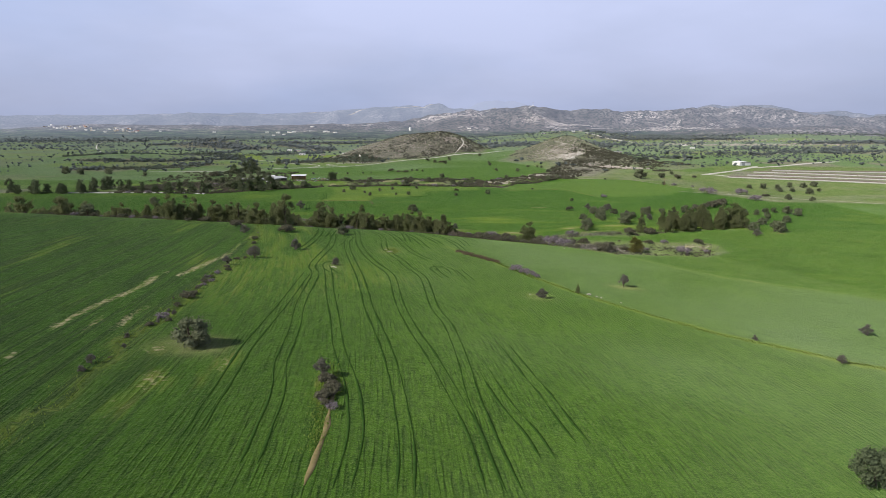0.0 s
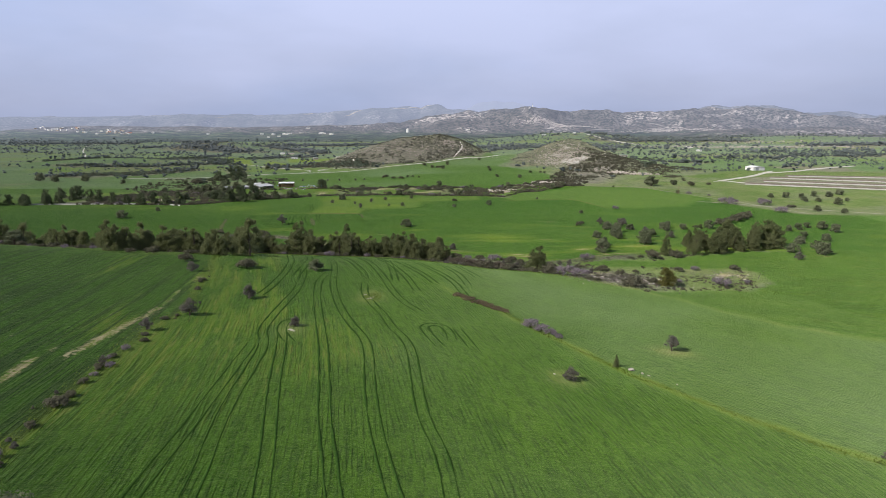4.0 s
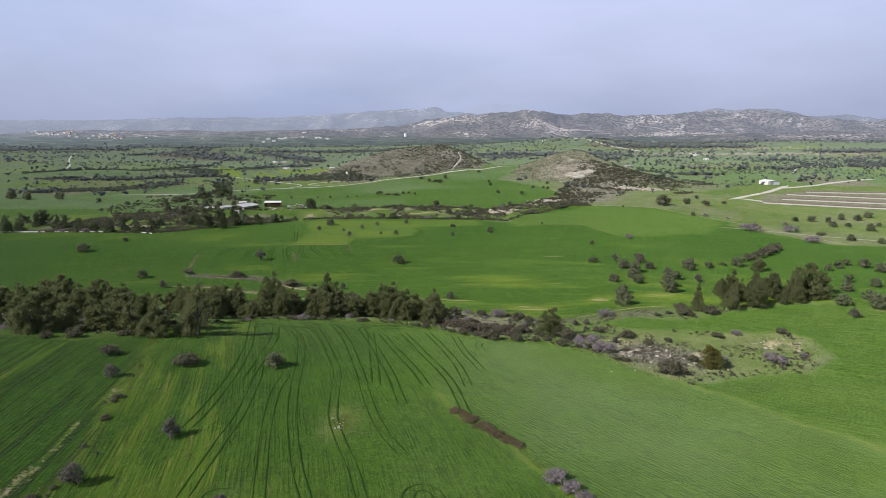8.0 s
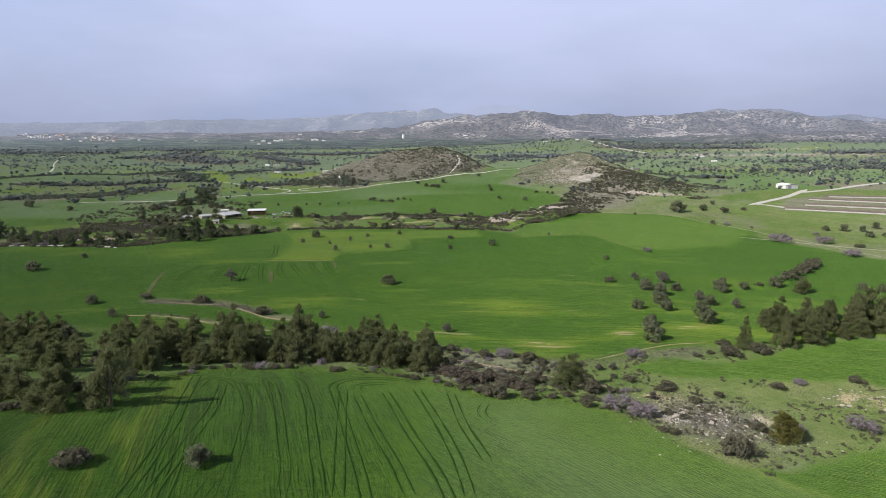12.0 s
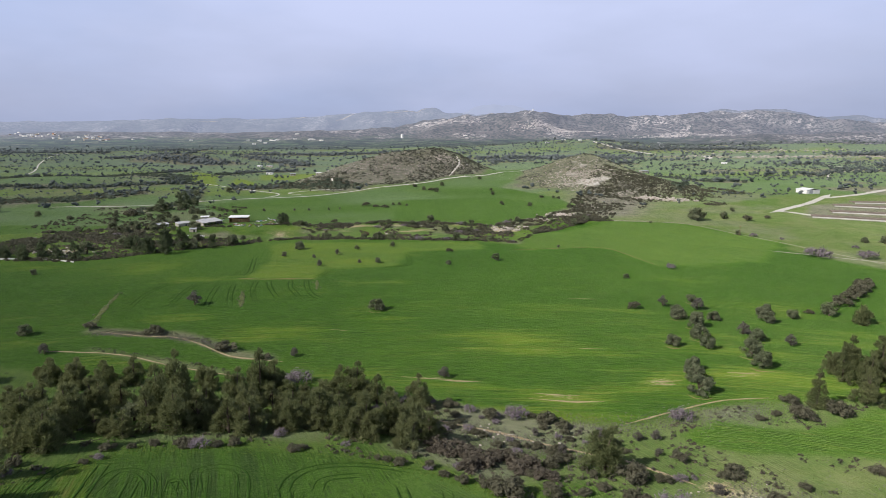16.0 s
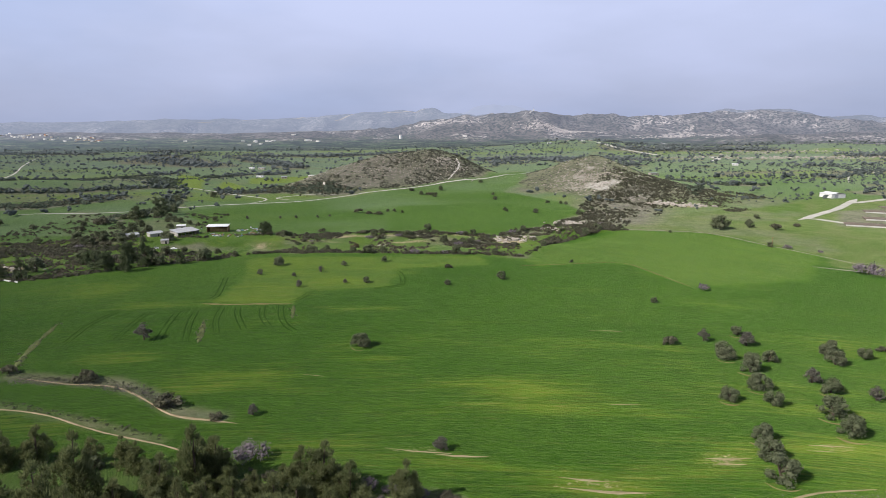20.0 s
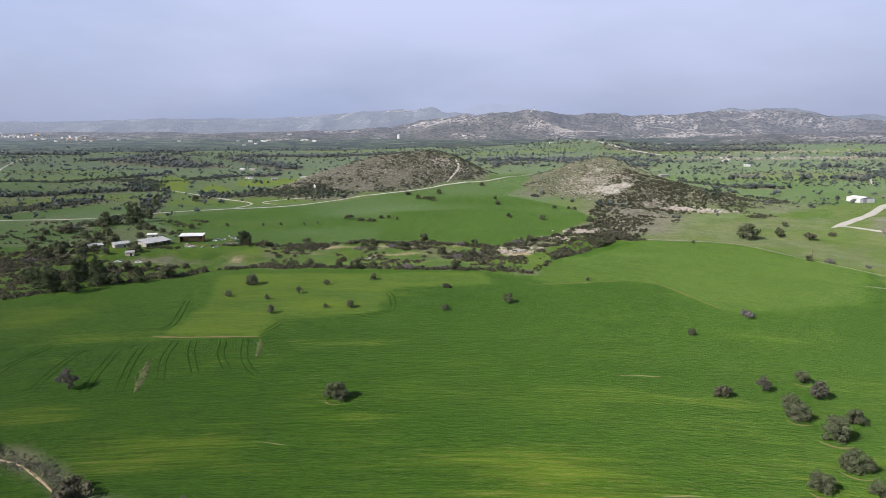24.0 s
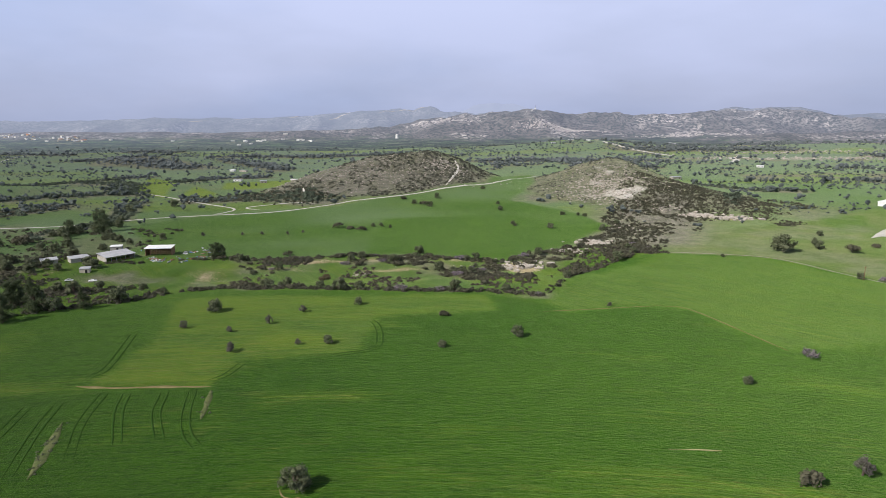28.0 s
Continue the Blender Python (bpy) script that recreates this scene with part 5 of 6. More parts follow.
for spots, label in ((CAROBS, "round dark carob tree standing in the green crop"), (ORCHARD_EAST, "round grey-green carob tree of a loose orchard"),
                     (MEADOW_TREES, "dark round tree in open grassland"), (WEST_TREES, "large dark tree beside the creek")):
    for x, y, w in spots:
        plant("carob", x, y, w * 0.92, label, "tree", "scattered field trees")
for x, y, w in OLIVES:
    plant("olive", x, y, w, "small greyish olive tree on its own in the field", "tree", "scattered field trees")
for x, y, w in SHRUBS + SHRUBS_BALK:
    plant("shrub", x, y, w, "low dark lentisk bush with dense leaves", "shrub", "bushes on the balks")
for x, y, w in [(x + SOW.normal(0, 1.7), y + SOW.normal(0, 1.5), w * SOW.uniform(0.35, 0.6)) for x, y, w in THICKET * 3] + THICKET:
    plant("brown", x, y, w, "brown-leaved thicket bush at the field edge", "shrub", "bushes on the balks", 0.85)
for x, y, w in MAUVES:
    plant("mauve", x, y, w, "mauve-grey leafless shrub with fine twigs", "shrub", "mauve shrubs")
for x, y, w in ((5, 249, 3.8), (7.2, 246.6, 4.2), (9.2, 244.4, 4.0), (11.2, 242, 4.4), (13.2, 239.6, 4.2), (15.2, 237.2, 4.4), (17.2, 234.8, 4.2), (19, 232.6, 3.6)) * 2:
    plant("rust", x + SOW.uniform(-1.1, 1.1), y + SOW.uniform(-1.1, 1.1), w * SOW.uniform(0.6, 1.1), "rust-brown bramble on a grassy balk", "shrub", "brambles of the balk", SOW.uniform(0.4, 0.7))
for x, y, w in BIG_PINES:
    plant("pine", x, y, w, "tall olive-green pine with a ragged crown", "tree", "pines")
for k in range(26):
    y = SOW.uniform(95, 262)
    x = float(along_y(y, HEDGE)) + SOW.normal(0, 1.3)
    kind = ("shrub", "shrub", "olive", "olive", "mauve")[int(SOW.integers(5))]
    plant(kind, x, y, SOW.uniform(0.8, 2.3), {"shrub": "small dark bush of the field hedge", "olive": "young greyish olive bush of the field hedge", "mauve": "mauve-grey twiggy bush of the field hedge"}[kind], "shrub", "bushes of the hedge")
for x, y, w in DARK_PINES:
    plant("dark", x, y, w, "tall dark green pine beside the creek", "tree", "pines by the creek")
plant("pine", 46, 351, 12.5, "full round olive-green pine at the edge of the thicket", "tree", "pines", 0.92, 2)
plant("yellow", 94, 309, 9.6, "yellowish bushy pine on stony waste ground", "tree")
plant("pine", -54, 399, 11.0, "tallest pine of the belt with an open crown", "tree", "pines", 1.55)
plant("spire", 121, 388, 7.0, "slim pointed pine beside the grove", "tree")
plant("spire", 41, 190, 1.7, "small upright conifer on the balk", "tree")

# the belt of pines on the slope, with gaps and undergrowth
belt, tries = [], 0
while len(belt) < 205 and tries < 9000:
    tries += 1
    x = SOW.uniform(-330, 2)
    lo, hi = float(along_x(x, WOOD_FRONT)) + 4, float(along_x(x, WOOD_BACK)) - 5
    if x > -100:
        lo += 8
    y = SOW.uniform(lo, hi)
    w = SOW.uniform(5.5, 12.5)
    if fractal(np.array([x]), np.array([y]), 30, 131, 2)[0] < 0.36 or off_line(x, y, [(-190, 388), (-144, 358), (-114, 350), (-98, 320)]) < 13 or off_line(x, y, [(-330, 318), (-131, 322)]) < 16:
        continue
    if any((x - a) ** 2 + (y - b) ** 2 < (0.25 * (w + c)) ** 2 for a, b, c in PLACED):
        continue
    belt.append((x, y))
    if SOW.uniform() < 0.14:
        plant("carob", x, y, w * 0.75, "dark rounded tree among the pines", "tree", "trees of the wood")
    else:
        plant("pine", x, y, w, "olive-green pine of a dense belt on the slope", "tree", "pines", SOW.uniform(0.8, 1.25))
grove = 0
for k in range(900):
    x, y = SOW.uniform(138, 200), 0.0
    y = 402 + 0.28 * (x - 150) + SOW.uniform(-9, 22)
    w = SOW.uniform(5.5, 11.0)
    if grove < 32 and all((x - a) ** 2 + (y - b) ** 2 > (0.33 * (w + c)) ** 2 for a, b, c in PLACED):
        plant("pine", x, y, w, "dark pine of a compact grove between fields", "tree", "pines", SOW.uniform(0.8, 1.35))
        grove += 1
under = 0
for k in range(3000):
    x = SOW.uniform(-200, 70)
    lo, hi = float(along_x(x, WOOD_FRONT)) + 1.5, float(along_x(x, WOOD_BACK)) - 1
    y = lo + (hi - lo) * SOW.uniform(0, 1) ** 2.2
    w = SOW.uniform(2.2, 5.5)
    if under < 120 and all((x - a) ** 2 + (y - b) ** 2 > (0.30 * (w + c)) ** 2 for a, b, c in PLACED[-420:]) and not (-22 < x < 70 and abs(y - (392 - 0.45 * (x + 20))) < 4):
        kind = "mauve" if SOW.uniform() < 0.12 else "shrub"
        plant(kind, x, y, w, "mauve-grey leafless undergrowth shrub" if kind == "mauve" else "dark undergrowth bush among the pines", "shrub", "bushes of the wood")
        under += 1
scrubby = 0
for k in range(900):
    x = SOW.uniform(-16, 74)
    y = 390 - 0.42 * (x + 20) + SOW.normal(0, 8)
    w = SOW.uniform(1.6, 5.2)
    if scrubby < 60 and inside(np.array([x]), np.array([y]), [(-20, 402), (-20, 349), (20, 330), (57, 318), (78, 350), (78, 382), (43, 383)])[0] and all((x - a) ** 2 + (y - b) ** 2 > (0.32 * (w + c)) ** 2 for a, b, c in PLACED) and abs(y - (392 - 0.45 * (x + 20))) > 2.5:
        kind = ("shrub", "mauve", "shrub", "olive")[int(SOW.integers(4))]
        plant(kind, x, y, w, {"shrub": "brownish bush on waste ground", "mauve": "mauve-grey twiggy bush on waste ground", "olive": "greyish wild olive bush on waste ground"}[kind], "shrub", "bushes of the waste ground")
        scrubby += 1
# bushes of the creek and round the farm
bank = 0
for k in range(4000):
    x = SOW.uniform(-330, 160)
    lo, hi = float(along_x(x, CREEK_SOUTH)) + 2, float(along_x(x, CREEK_NORTH)) - 2
    y = SOW.uniform(lo, hi)
    w = SOW.uniform(3.5, 9.5)
    q = fractal(np.array([x]), np.array([y]), 34, 91, 4)[0]
    rim = min(y - lo, hi - y)
    if bank < 250 and (q < 0.40 or rim < 7 and SOW.uniform() < 0.8) and not (-225 < x < -150 and 770 < y < 812) and not (-215 < x < -110 and y < 745 and y > 690):
        if all((x - a) ** 2 + (y - b) ** 2 > (0.30 * (w + c)) ** 2 for a, b, c in PLACED[-340:]):
            kind = "shrub" if SOW.uniform() < 0.72 else ("carob" if SOW.uniform() < 0.6 else "mauve")
            plant(kind, x, y, w, {"shrub": "dark bush on the creek bank", "carob": "dark rounded tree on the creek bank", "mauve": "mauve-grey bare shrub on the creek bank"}[kind],
                  "tree" if kind == "carob" else "shrub", "bushes of the creek", 1.0 if kind == "carob" else 0.72)
            bank += 1
plant("bay", 59, 79, 6.6, "dense dark green tree at the field margin", "tree")
plant("rust", -58, 717, 9.0, "reddish-brown dry shrub by the creek", "shrub", "", 1.2)


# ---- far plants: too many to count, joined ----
# blue-grey and paler than near leaves: distance haze put into the colour
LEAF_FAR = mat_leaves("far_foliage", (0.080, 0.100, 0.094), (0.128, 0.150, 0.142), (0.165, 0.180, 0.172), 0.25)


# leaf colour paled further for the haze over the plain
LEAF_HAZED = mat_leaves("hazed_far_foliage", (0.112, 0.134, 0.134), (0.156, 0.178, 0.176), (0.186, 0.200, 0.200), 0.25)
LEAF_MID = mat_leaves("hedgerow_foliage", (0.074, 0.096, 0.068), (0.140, 0.168, 0.118), (0.168, 0.188, 0.136), 0.30)


def clumps(name, spots, material, label, category, parts=3):
    rng = np.random.default_rng(len(spots))
    xs, ys = np.array([s[0] for s in spots]), np.array([s[1] for s in spots])
    zs = height(xs, ys)
    chunks = []
    for (x, y, w, tall), z in zip(spots, zs):
        for k in range(parts):
            r = w * (0.42 if parts == 1 else rng.uniform(0.22, 0.34))
            off = (0, 0, 0.3 * w * tall) if parts == 1 else (rng.normal(0, 0.2) * w, rng.normal(0, 0.2) * w, w * tall * rng.uniform(0.22, 0.62))
            v = ICO_V * (1 + rng.uniform(-0.42, 0.36, (len(ICO_V), 1))) * r * (rng.uniform(0.8, 1.25), rng.uniform(0.8, 1.25), (0.45 + 0.4 * tall) * rng.uniform(0.8, 1.1))
            chunks.append((v + (x + off[0], y + off[1], z + off[2]), ICO_F))
    return tagged(new(name, build(name, chunks, material)), label, category, kind="stuff")


def dwarf_shrubs(name, spots, size, material, label, leaves=16, category="scrub"):
    """Bushes too many to count, each a dome of small leaf blades. Spots are places, or places with a width and a height."""
    r = np.random.default_rng(len(spots) + 9)
    p = np.array(spots, float)
    n = len(p)
    wide = p[:, 2] if p.shape[1] > 2 else size[0] + (size[1] - size[0]) * r.uniform(0, 1, n) ** 2
    tall = p[:, 3] if p.shape[1] > 2 else np.ones(n)
    s, rise = np.repeat(wide, leaves), np.repeat(tall, leaves)[:, None]
    d = r.normal(size=(n * leaves, 3))
    d[:, 2] = np.abs(d[:, 2])
    d /= np.linalg.norm(d, axis=1, keepdims=True)
    foot = np.repeat(np.stack([p[:, 0], p[:, 1], height(p[:, 0], p[:, 1])], 1), leaves, 0)
    at = foot + d * (s * r.uniform(0.3, 0.5, n * leaves))[:, None] * np.concatenate([np.ones((n * leaves, 2)), 0.9 * rise], 1)
    normal = d + r.normal(0, 0.4, d.shape)
    normal /= np.linalg.norm(normal, axis=1, keepdims=True)
    chunk = quads_mesh("", at, normal, s * r.uniform(0.16, 0.30, n * leaves), 0.7, r, None)
    tagged(new(name, build(name, [chunk], material)), label, category, kind="stuff")


def scatter(count, box, size, test, rng):
    out = []
    while len(out) < count:
        n = 4000
        x, y = rng.uniform(box[0], box[1], n), rng.uniform(box[2], box[3], n)
        ok = test(x, y) & (np.abs(x) < 0.80 * (y + 140))
        for a, b in zip(x[ok], y[ok]):
            out.append((a, b, rng.uniform(*size), rng.uniform(0.8, 1.25)))
            if len(out) >= count:
                break
        count -= 4 if len(out) < count else 0
    return out


rng = np.random.default_rng(77)


def along(line, count, spread_by):
    pts = np.array(line, float)
    seg = np.hypot(*np.diff(pts, axis=0).T)
    t = np.sort(rng.uniform(0, seg.sum(), count))
    at = np.concatenate([[0], np.cumsum(seg)])
    return np.stack([np.interp(t, at, pts[:, 0]), np.interp(t, at, pts[:, 1])], 1) + rng.normal(0, spread_by, (count, 2))


def rough_ground(x, y, low):
    cover, _ = land_cover(x, y)
    dense = fractal(x * 0.5, y, 110, 141, 3)
    lone = np.random.default_rng(len(x)).uniform(0, 1, len(x)) < np.where(x > 150, 0.05, 0.03)
    return ((cover[:, 3] * step(0.46, 0.60, dense) > low) | lone) & (cover[:, 2] < 0.4) & ~inside(x, y, BACK_FIELD) & ~inside(x, y, MEADOW) & (y > 860)


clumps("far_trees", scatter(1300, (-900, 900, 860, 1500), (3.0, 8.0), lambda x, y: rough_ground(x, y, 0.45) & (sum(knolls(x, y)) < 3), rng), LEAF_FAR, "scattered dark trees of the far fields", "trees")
clumps("far_trees", scatter(2000, (-1900, 1900, 1400, 2500), (6.0, 12.0), lambda x, y: rough_ground(x, y, 0.35), rng), LEAF_HAZED, "dark woods and hedges in the distance", "trees", 2)
def knoll_spots(count, box, size, which, open_at, seed):
    """Scrub in thickets of mixed size, thicker on the shaded flanks, with stony gaps."""
    out = scatter(count, box, (0.0, 1.0), lambda x, y: (knolls(x, y)[which] > 3) & ~inside(x, y, BACK_FIELD) & (0.6 * fractal(x, y, 34, seed, 3) + 0.4 * fractal(x, y, 9, seed + 5, 2) + (x - open_at) * 0.0011 > 0.47)
                  & (land_cover(x, y)[0][:, 2] < 0.35), rng)
    return [(x, y, size[0] + (size[1] - size[0]) * w**2.2, 0.75 * tall) for x, y, w, tall in out]


dwarf_shrubs("knoll_scrub", knoll_spots(5600, (-260, 90, 1000, 1330), (1.1, 4.8), 0, -70, 171), None, LEAF_SCRUB, "dense dark scrub over a stony knoll", 12)
dwarf_shrubs("knoll_scrub", knoll_spots(2600, (90, 360, 930, 1330), (0.8, 3.4), 1, 205, 177), None, LEAF_SCRUB, "low scrub dotted over a white stony knoll", 12)
dwarf_shrubs("knoll_scrub", scatter(900, (110, 330, 950, 1200), (0.7, 2.4), lambda x, y: (knolls(x, y)[1] > 4) & ~inside(x, y, BACK_FIELD) & (fractal(x, y, 12, 179, 3) > 0.45), rng), None, LEAF_SCRUB, "small bushes over a white stony knoll", 12)
dwarf_shrubs("moor_scrub", scatter(1500, (190, 420, 850, 1060), (1.0, 4.0), lambda x, y: (bell(x, y, 285, 950, 1, 95, 75) > 0.35) & (land_cover(x, y)[0][:, 2] < 0.3) & (fractal(x, y, 40, 173, 3) > 0.46) & ~inside(x, y, [(348, 922), (392, 930), (362, 872), (316, 846)]), rng), None, LEAF_GARRIGUE, "low scrub on rough pasture", 14)
dwarf_shrubs("gully_scrub", scatter(1700, (90, 320, 775, 1060), (1.2, 4.2), lambda x, y: (np.abs(x - 172 - 0.42 * (y - 860)) < 44) & (land_cover(x, y)[0][:, 2] < 0.3) & (fractal(x, y, 24, 175, 3) > 0.38) & ~inside(x, y, BACK_FIELD) & ~inside(x, y, EAST_FIELD) & ~inside(x, y, MEADOW), rng), None, LEAF_GARRIGUE, "dense dark scrub in a rocky gully", 16)


def grazed(x, y):
    return (fractal(x * 0.6, y, 85, 191, 4) > 0.50) & ~inside(x, y, BACK_FIELD) & ~inside(x, y, MEADOW) & (sum(knolls(x, y)) < 3)


dwarf_shrubs("farm_scrub", scatter(420, (-360, -205, 745, 890), (1.2, 4.0), lambda x, y: (fractal(x, y, 24, 155, 3) > 0.44) & (np.hypot((x + 226) / 30, (y - 770) / 22) > 1) & (y > along_x(x, CREEK_NORTH) - 30), rng), None, LEAF_GARRIGUE, "dense scrub and bramble round the farm", 20)
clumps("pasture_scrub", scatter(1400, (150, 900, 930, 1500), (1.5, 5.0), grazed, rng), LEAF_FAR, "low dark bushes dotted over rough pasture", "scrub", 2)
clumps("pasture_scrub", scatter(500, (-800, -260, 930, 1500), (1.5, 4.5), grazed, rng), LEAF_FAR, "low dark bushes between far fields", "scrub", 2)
clumps("pasture_scrub", scatter(3600, (-1700, 1700, 1500, 2450), (2.5, 7.0), grazed, rng), LEAF_HAZED, "dark trees and scrub on the hazy plain", "scrub", 1)
windbreak = [(x + rng.normal(0, 3), 1187 + 0.12 * (x - 500) + rng.normal(0, 3), rng.uniform(5, 10), 1.4) for x in np.arange(400, 690, 8.5)]
clumps("windbreak", windbreak, LEAF_FAR, "dark row of windbreak conifers", "trees")
dwarf_shrubs("creek_scrub", scatter(3400, (-330, 160, 600, 860), (1.2, 4.2), lambda x, y: (y > along_x(x, CREEK_SOUTH) + 1) & (y < along_x(x, CREEK_NORTH) - 1) & ((fractal(x, y, 26, 151, 3) < 0.43) | (np.minimum(y - along_x(x, CREEK_SOUTH), along_x(x, CREEK_NORTH) - y) < 7))
       & ~((np.abs(x + 187) < 32) & (np.abs(y - 788) < 22)) & ~((x > -215) & (x < -110) & (y > 697) & (y < 760)), rng), None, LEAF_GARRIGUE, "dense low scrub along the creek", 20)
dwarf_shrubs("creek_scrub", scatter(1500, (-330, 160, 600, 800), (1.0, 3.2), lambda x, y: (y > along_x(x, CREEK_SOUTH) + 1) & (y < along_x(x, CREEK_NORTH) - 1) & (fractal(x, y, 30, 153, 3) > 0.56) & ~((x > -225) & (x < -110) & (y > 697) & (y < 810)), rng), None, LEAF_BROWN, "brown dry scrub along the creek", 16)
bands = []
for line, half in REAR_BANDS:
    pts = np.array(line, float)
    length = np.hypot(*np.diff(pts, axis=0).T).sum()
    big = 1.0 if pts[:, 1].mean() < 1500 else 1.35
    for x, y in along(line, int(length * half / (11 * big * big)), half * 0.42):
        bands.append((x, y, big * (1.8 + 7.5 * rng.uniform(0, 1) ** 2.6), rng.uniform(0.55, 1.2)))
dwarf_shrubs("hedgerow_trees", [b for b in bands if b[1] < 1350], None, LEAF_MID, "dark hedges and copses between far fields", 22, "trees")
clumps("hedgerow_trees", [b for b in bands if b[1] >= 1350], LEAF_HAZED, "dark woods on low distant hills", "trees", 2)
clumps("hillside_scrub", [(x, y, rng.uniform(1.8, 4.5), 0.8) for x, y in along(REAR_BANDS[6][0], 420, 17.0)] + [(x, y, rng.uniform(1.8, 4.5), 0.8) for x, y in along(REAR_BANDS[3][0], 300, 14.0)], LEAF_GARRIGUE,
       "grey-green scrub on a low ridge", "scrub", 2)


# ---- rough grass and heath: blades and dwarf shrubs too many to count ----
def tufts(name, spots, tall, wide, material, label, category):
    r = np.random.default_rng(len(spots) + 3)
    p = np.array(spots, float)
    z = height(p[:, 0], p[:, 1])
    n = len(p)
    a = r.uniform(0, 6.28, n)
    u = np.stack([np.cos(a), np.sin(a), 0 * a], 1) * (wide * r.uniform(0.5, 1.4, n))[:, None]
    up = np.stack([r.normal(0, 0.3, n), r.normal(0, 0.3, n), np.ones(n)], 1) * (tall * r.uniform(0.5, 1.4, n))[:, None]
    foot = np.stack([p[:, 0], p[:, 1], z - 0.03], 1)
    verts = np.stack([foot - u, foot + u, foot + u * 0.5 + up, foot - u * 0.6 + up * 0.85], 1).reshape(-1, 3)
    tagged(new(name, build(name, [(verts, np.arange(4 * n).reshape(-1, 4))], material)), label, category, kind="stuff")


LEAF_HEATH = mat_leaves("grey_heath", (0.130, 0.115, 0.105), (0.220, 0.200, 0.185), (0.300, 0.275, 0.265), 0.15)
tufts("verge_grass", np.concatenate([along(HEDGE, 1600, 1.5), along(DIVIDE[1:9], 2600, 0.8), along([(-21, 108), (-19.5, 98), (-18, 86), (-17, 74)], 900, 1.0), rng.normal((-21, 238), (1.6, 3.6), (500, 2))]), 0.28, 0.10, LEAF_GRASS,
      "long yellow-green grass on field margins", "grass")
tufts("waste_grass", np.concatenate([along(WOOD_FRONT[3:13], 5200, 3.0), along(WOOD_BACK[2:12], 5200, 2.6), rng.uniform((64, 300), (146, 352), (3000, 2))]), 0.25, 0.09, LEAF_GRASS, "rough grass on waste ground", "grass")
heath = rng.normal((79, 320), (10, 11), (7000, 2))
heath = np.concatenate([heath, rng.normal((132, 342), (12, 7), (900, 2)), along([(-5, 384), (10, 377), (30, 366), (50, 352)], 2600, 4.0), along([(-150, 473), (-122, 471), (-98, 464), (-82, 452)], 2600, 1.8),
                        along([(40, 384), (60, 378), (85, 384), (112, 386)], 2600, 4.0)])
tufts("heath", heath, 0.30, 0.15, LEAF_HEATH, "grey dwarf heath on stony ground", "heath")

def waste_spots(count, box, test):
    x, y = rng.uniform(box[0], box[1], count), rng.uniform(box[2], box[3], count)
    ok = test(x, y)
    return np.stack([x[ok], y[ok]], 1)


in_waste = lambda x, y: (y > along_x(x, WOOD_FRONT) + 1) & (y < along_x(x, WOOD_BACK) - 0.5) & ~inside(x, y, INLET) & (fractal(x, y, 14, 161, 3) > 0.44) & (off_line(x, y, [(-20, 392), (11, 378), (36, 366), (52, 358), (66, 343)]) > 2.2)
dwarf_shrubs("dwarf_scrub", waste_spots(3600, (-30, 160, 285, 400), in_waste), (0.5, 1.9), LEAF_GARRIGUE, "grey-green dwarf scrub on waste ground")
dwarf_shrubs("dwarf_scrub", waste_spots(1800, (-30, 160, 285, 400), in_waste), (0.5, 1.7), LEAF_BROWN, "brownish dwarf scrub on waste ground")
dwarf_shrubs("dwarf_scrub", waste_spots(3000, (-230, -30, 285, 450), in_waste), (0.6, 2.2), LEAF_SHRUB, "dark undergrowth below the pines")
dwarf_shrubs("dwarf_scrub", np.concatenate([along([(-155, 484), (-159, 496), (-162, 508), (-167, 533)], 90, 0.9), along([(-103, 537), (-99, 524), (-95, 508)], 50, 0.8), along([(-67, 559), (-65, 550), (-63, 539)], 25, 0.8),
                                            along([(-152, 478), (-127, 473), (-110, 471), (-96, 463), (-80, 449)], 300, 1.6), along([(-140, 455), (-104, 443), (-76, 430)], 120, 0.9)]), (0.4, 1.4), LEAF_CAROB, "grey-green scrub on a field bank")

# ---- stones ----
def rock_mesh(seed, flat=0.6):
    r = np.random.default_rng(seed)
    v = ICO2_V * (1 + r.uniform(-0.22, 0.2, (len(ICO2_V), 1)))
    v = v + 0.25 * np.round(v * 1.7) / 1.7
    return build("rock", [(v * np.array([r.uniform(0.8, 1.25), r.uniform(0.7, 1.1), flat * r.uniform(0.7, 1.2)]), ICO2_F)], STONE)


ROCKS = [rock_mesh(40 + k) for k in range(6)]


def rock(x, y, s, label, group=""):
    ob = new("rock", ROCKS[int(SOW.integers(6))])
    ob.matrix_basis = Matrix.LocRotScale((x, y, ground_z(x, y) + 0.12 * s), Euler((SOW.normal(0, 0.15), SOW.normal(0, 0.15), SOW.uniform(0, 6.28))), (s, s, s))
    tagged(ob, label, "rock", group)


# limestone cooled to mauve, with the distance haze in its colour
SCAR = mat_plain("hazed_limestone", (0.42, 0.40, 0.41), (0.56, 0.53, 0.54), 0.1, 0.95, 0.1)


def on_knoll(spots):
    return [s for s in spots if sum(knolls(s[0], s[1])) > 3.5]


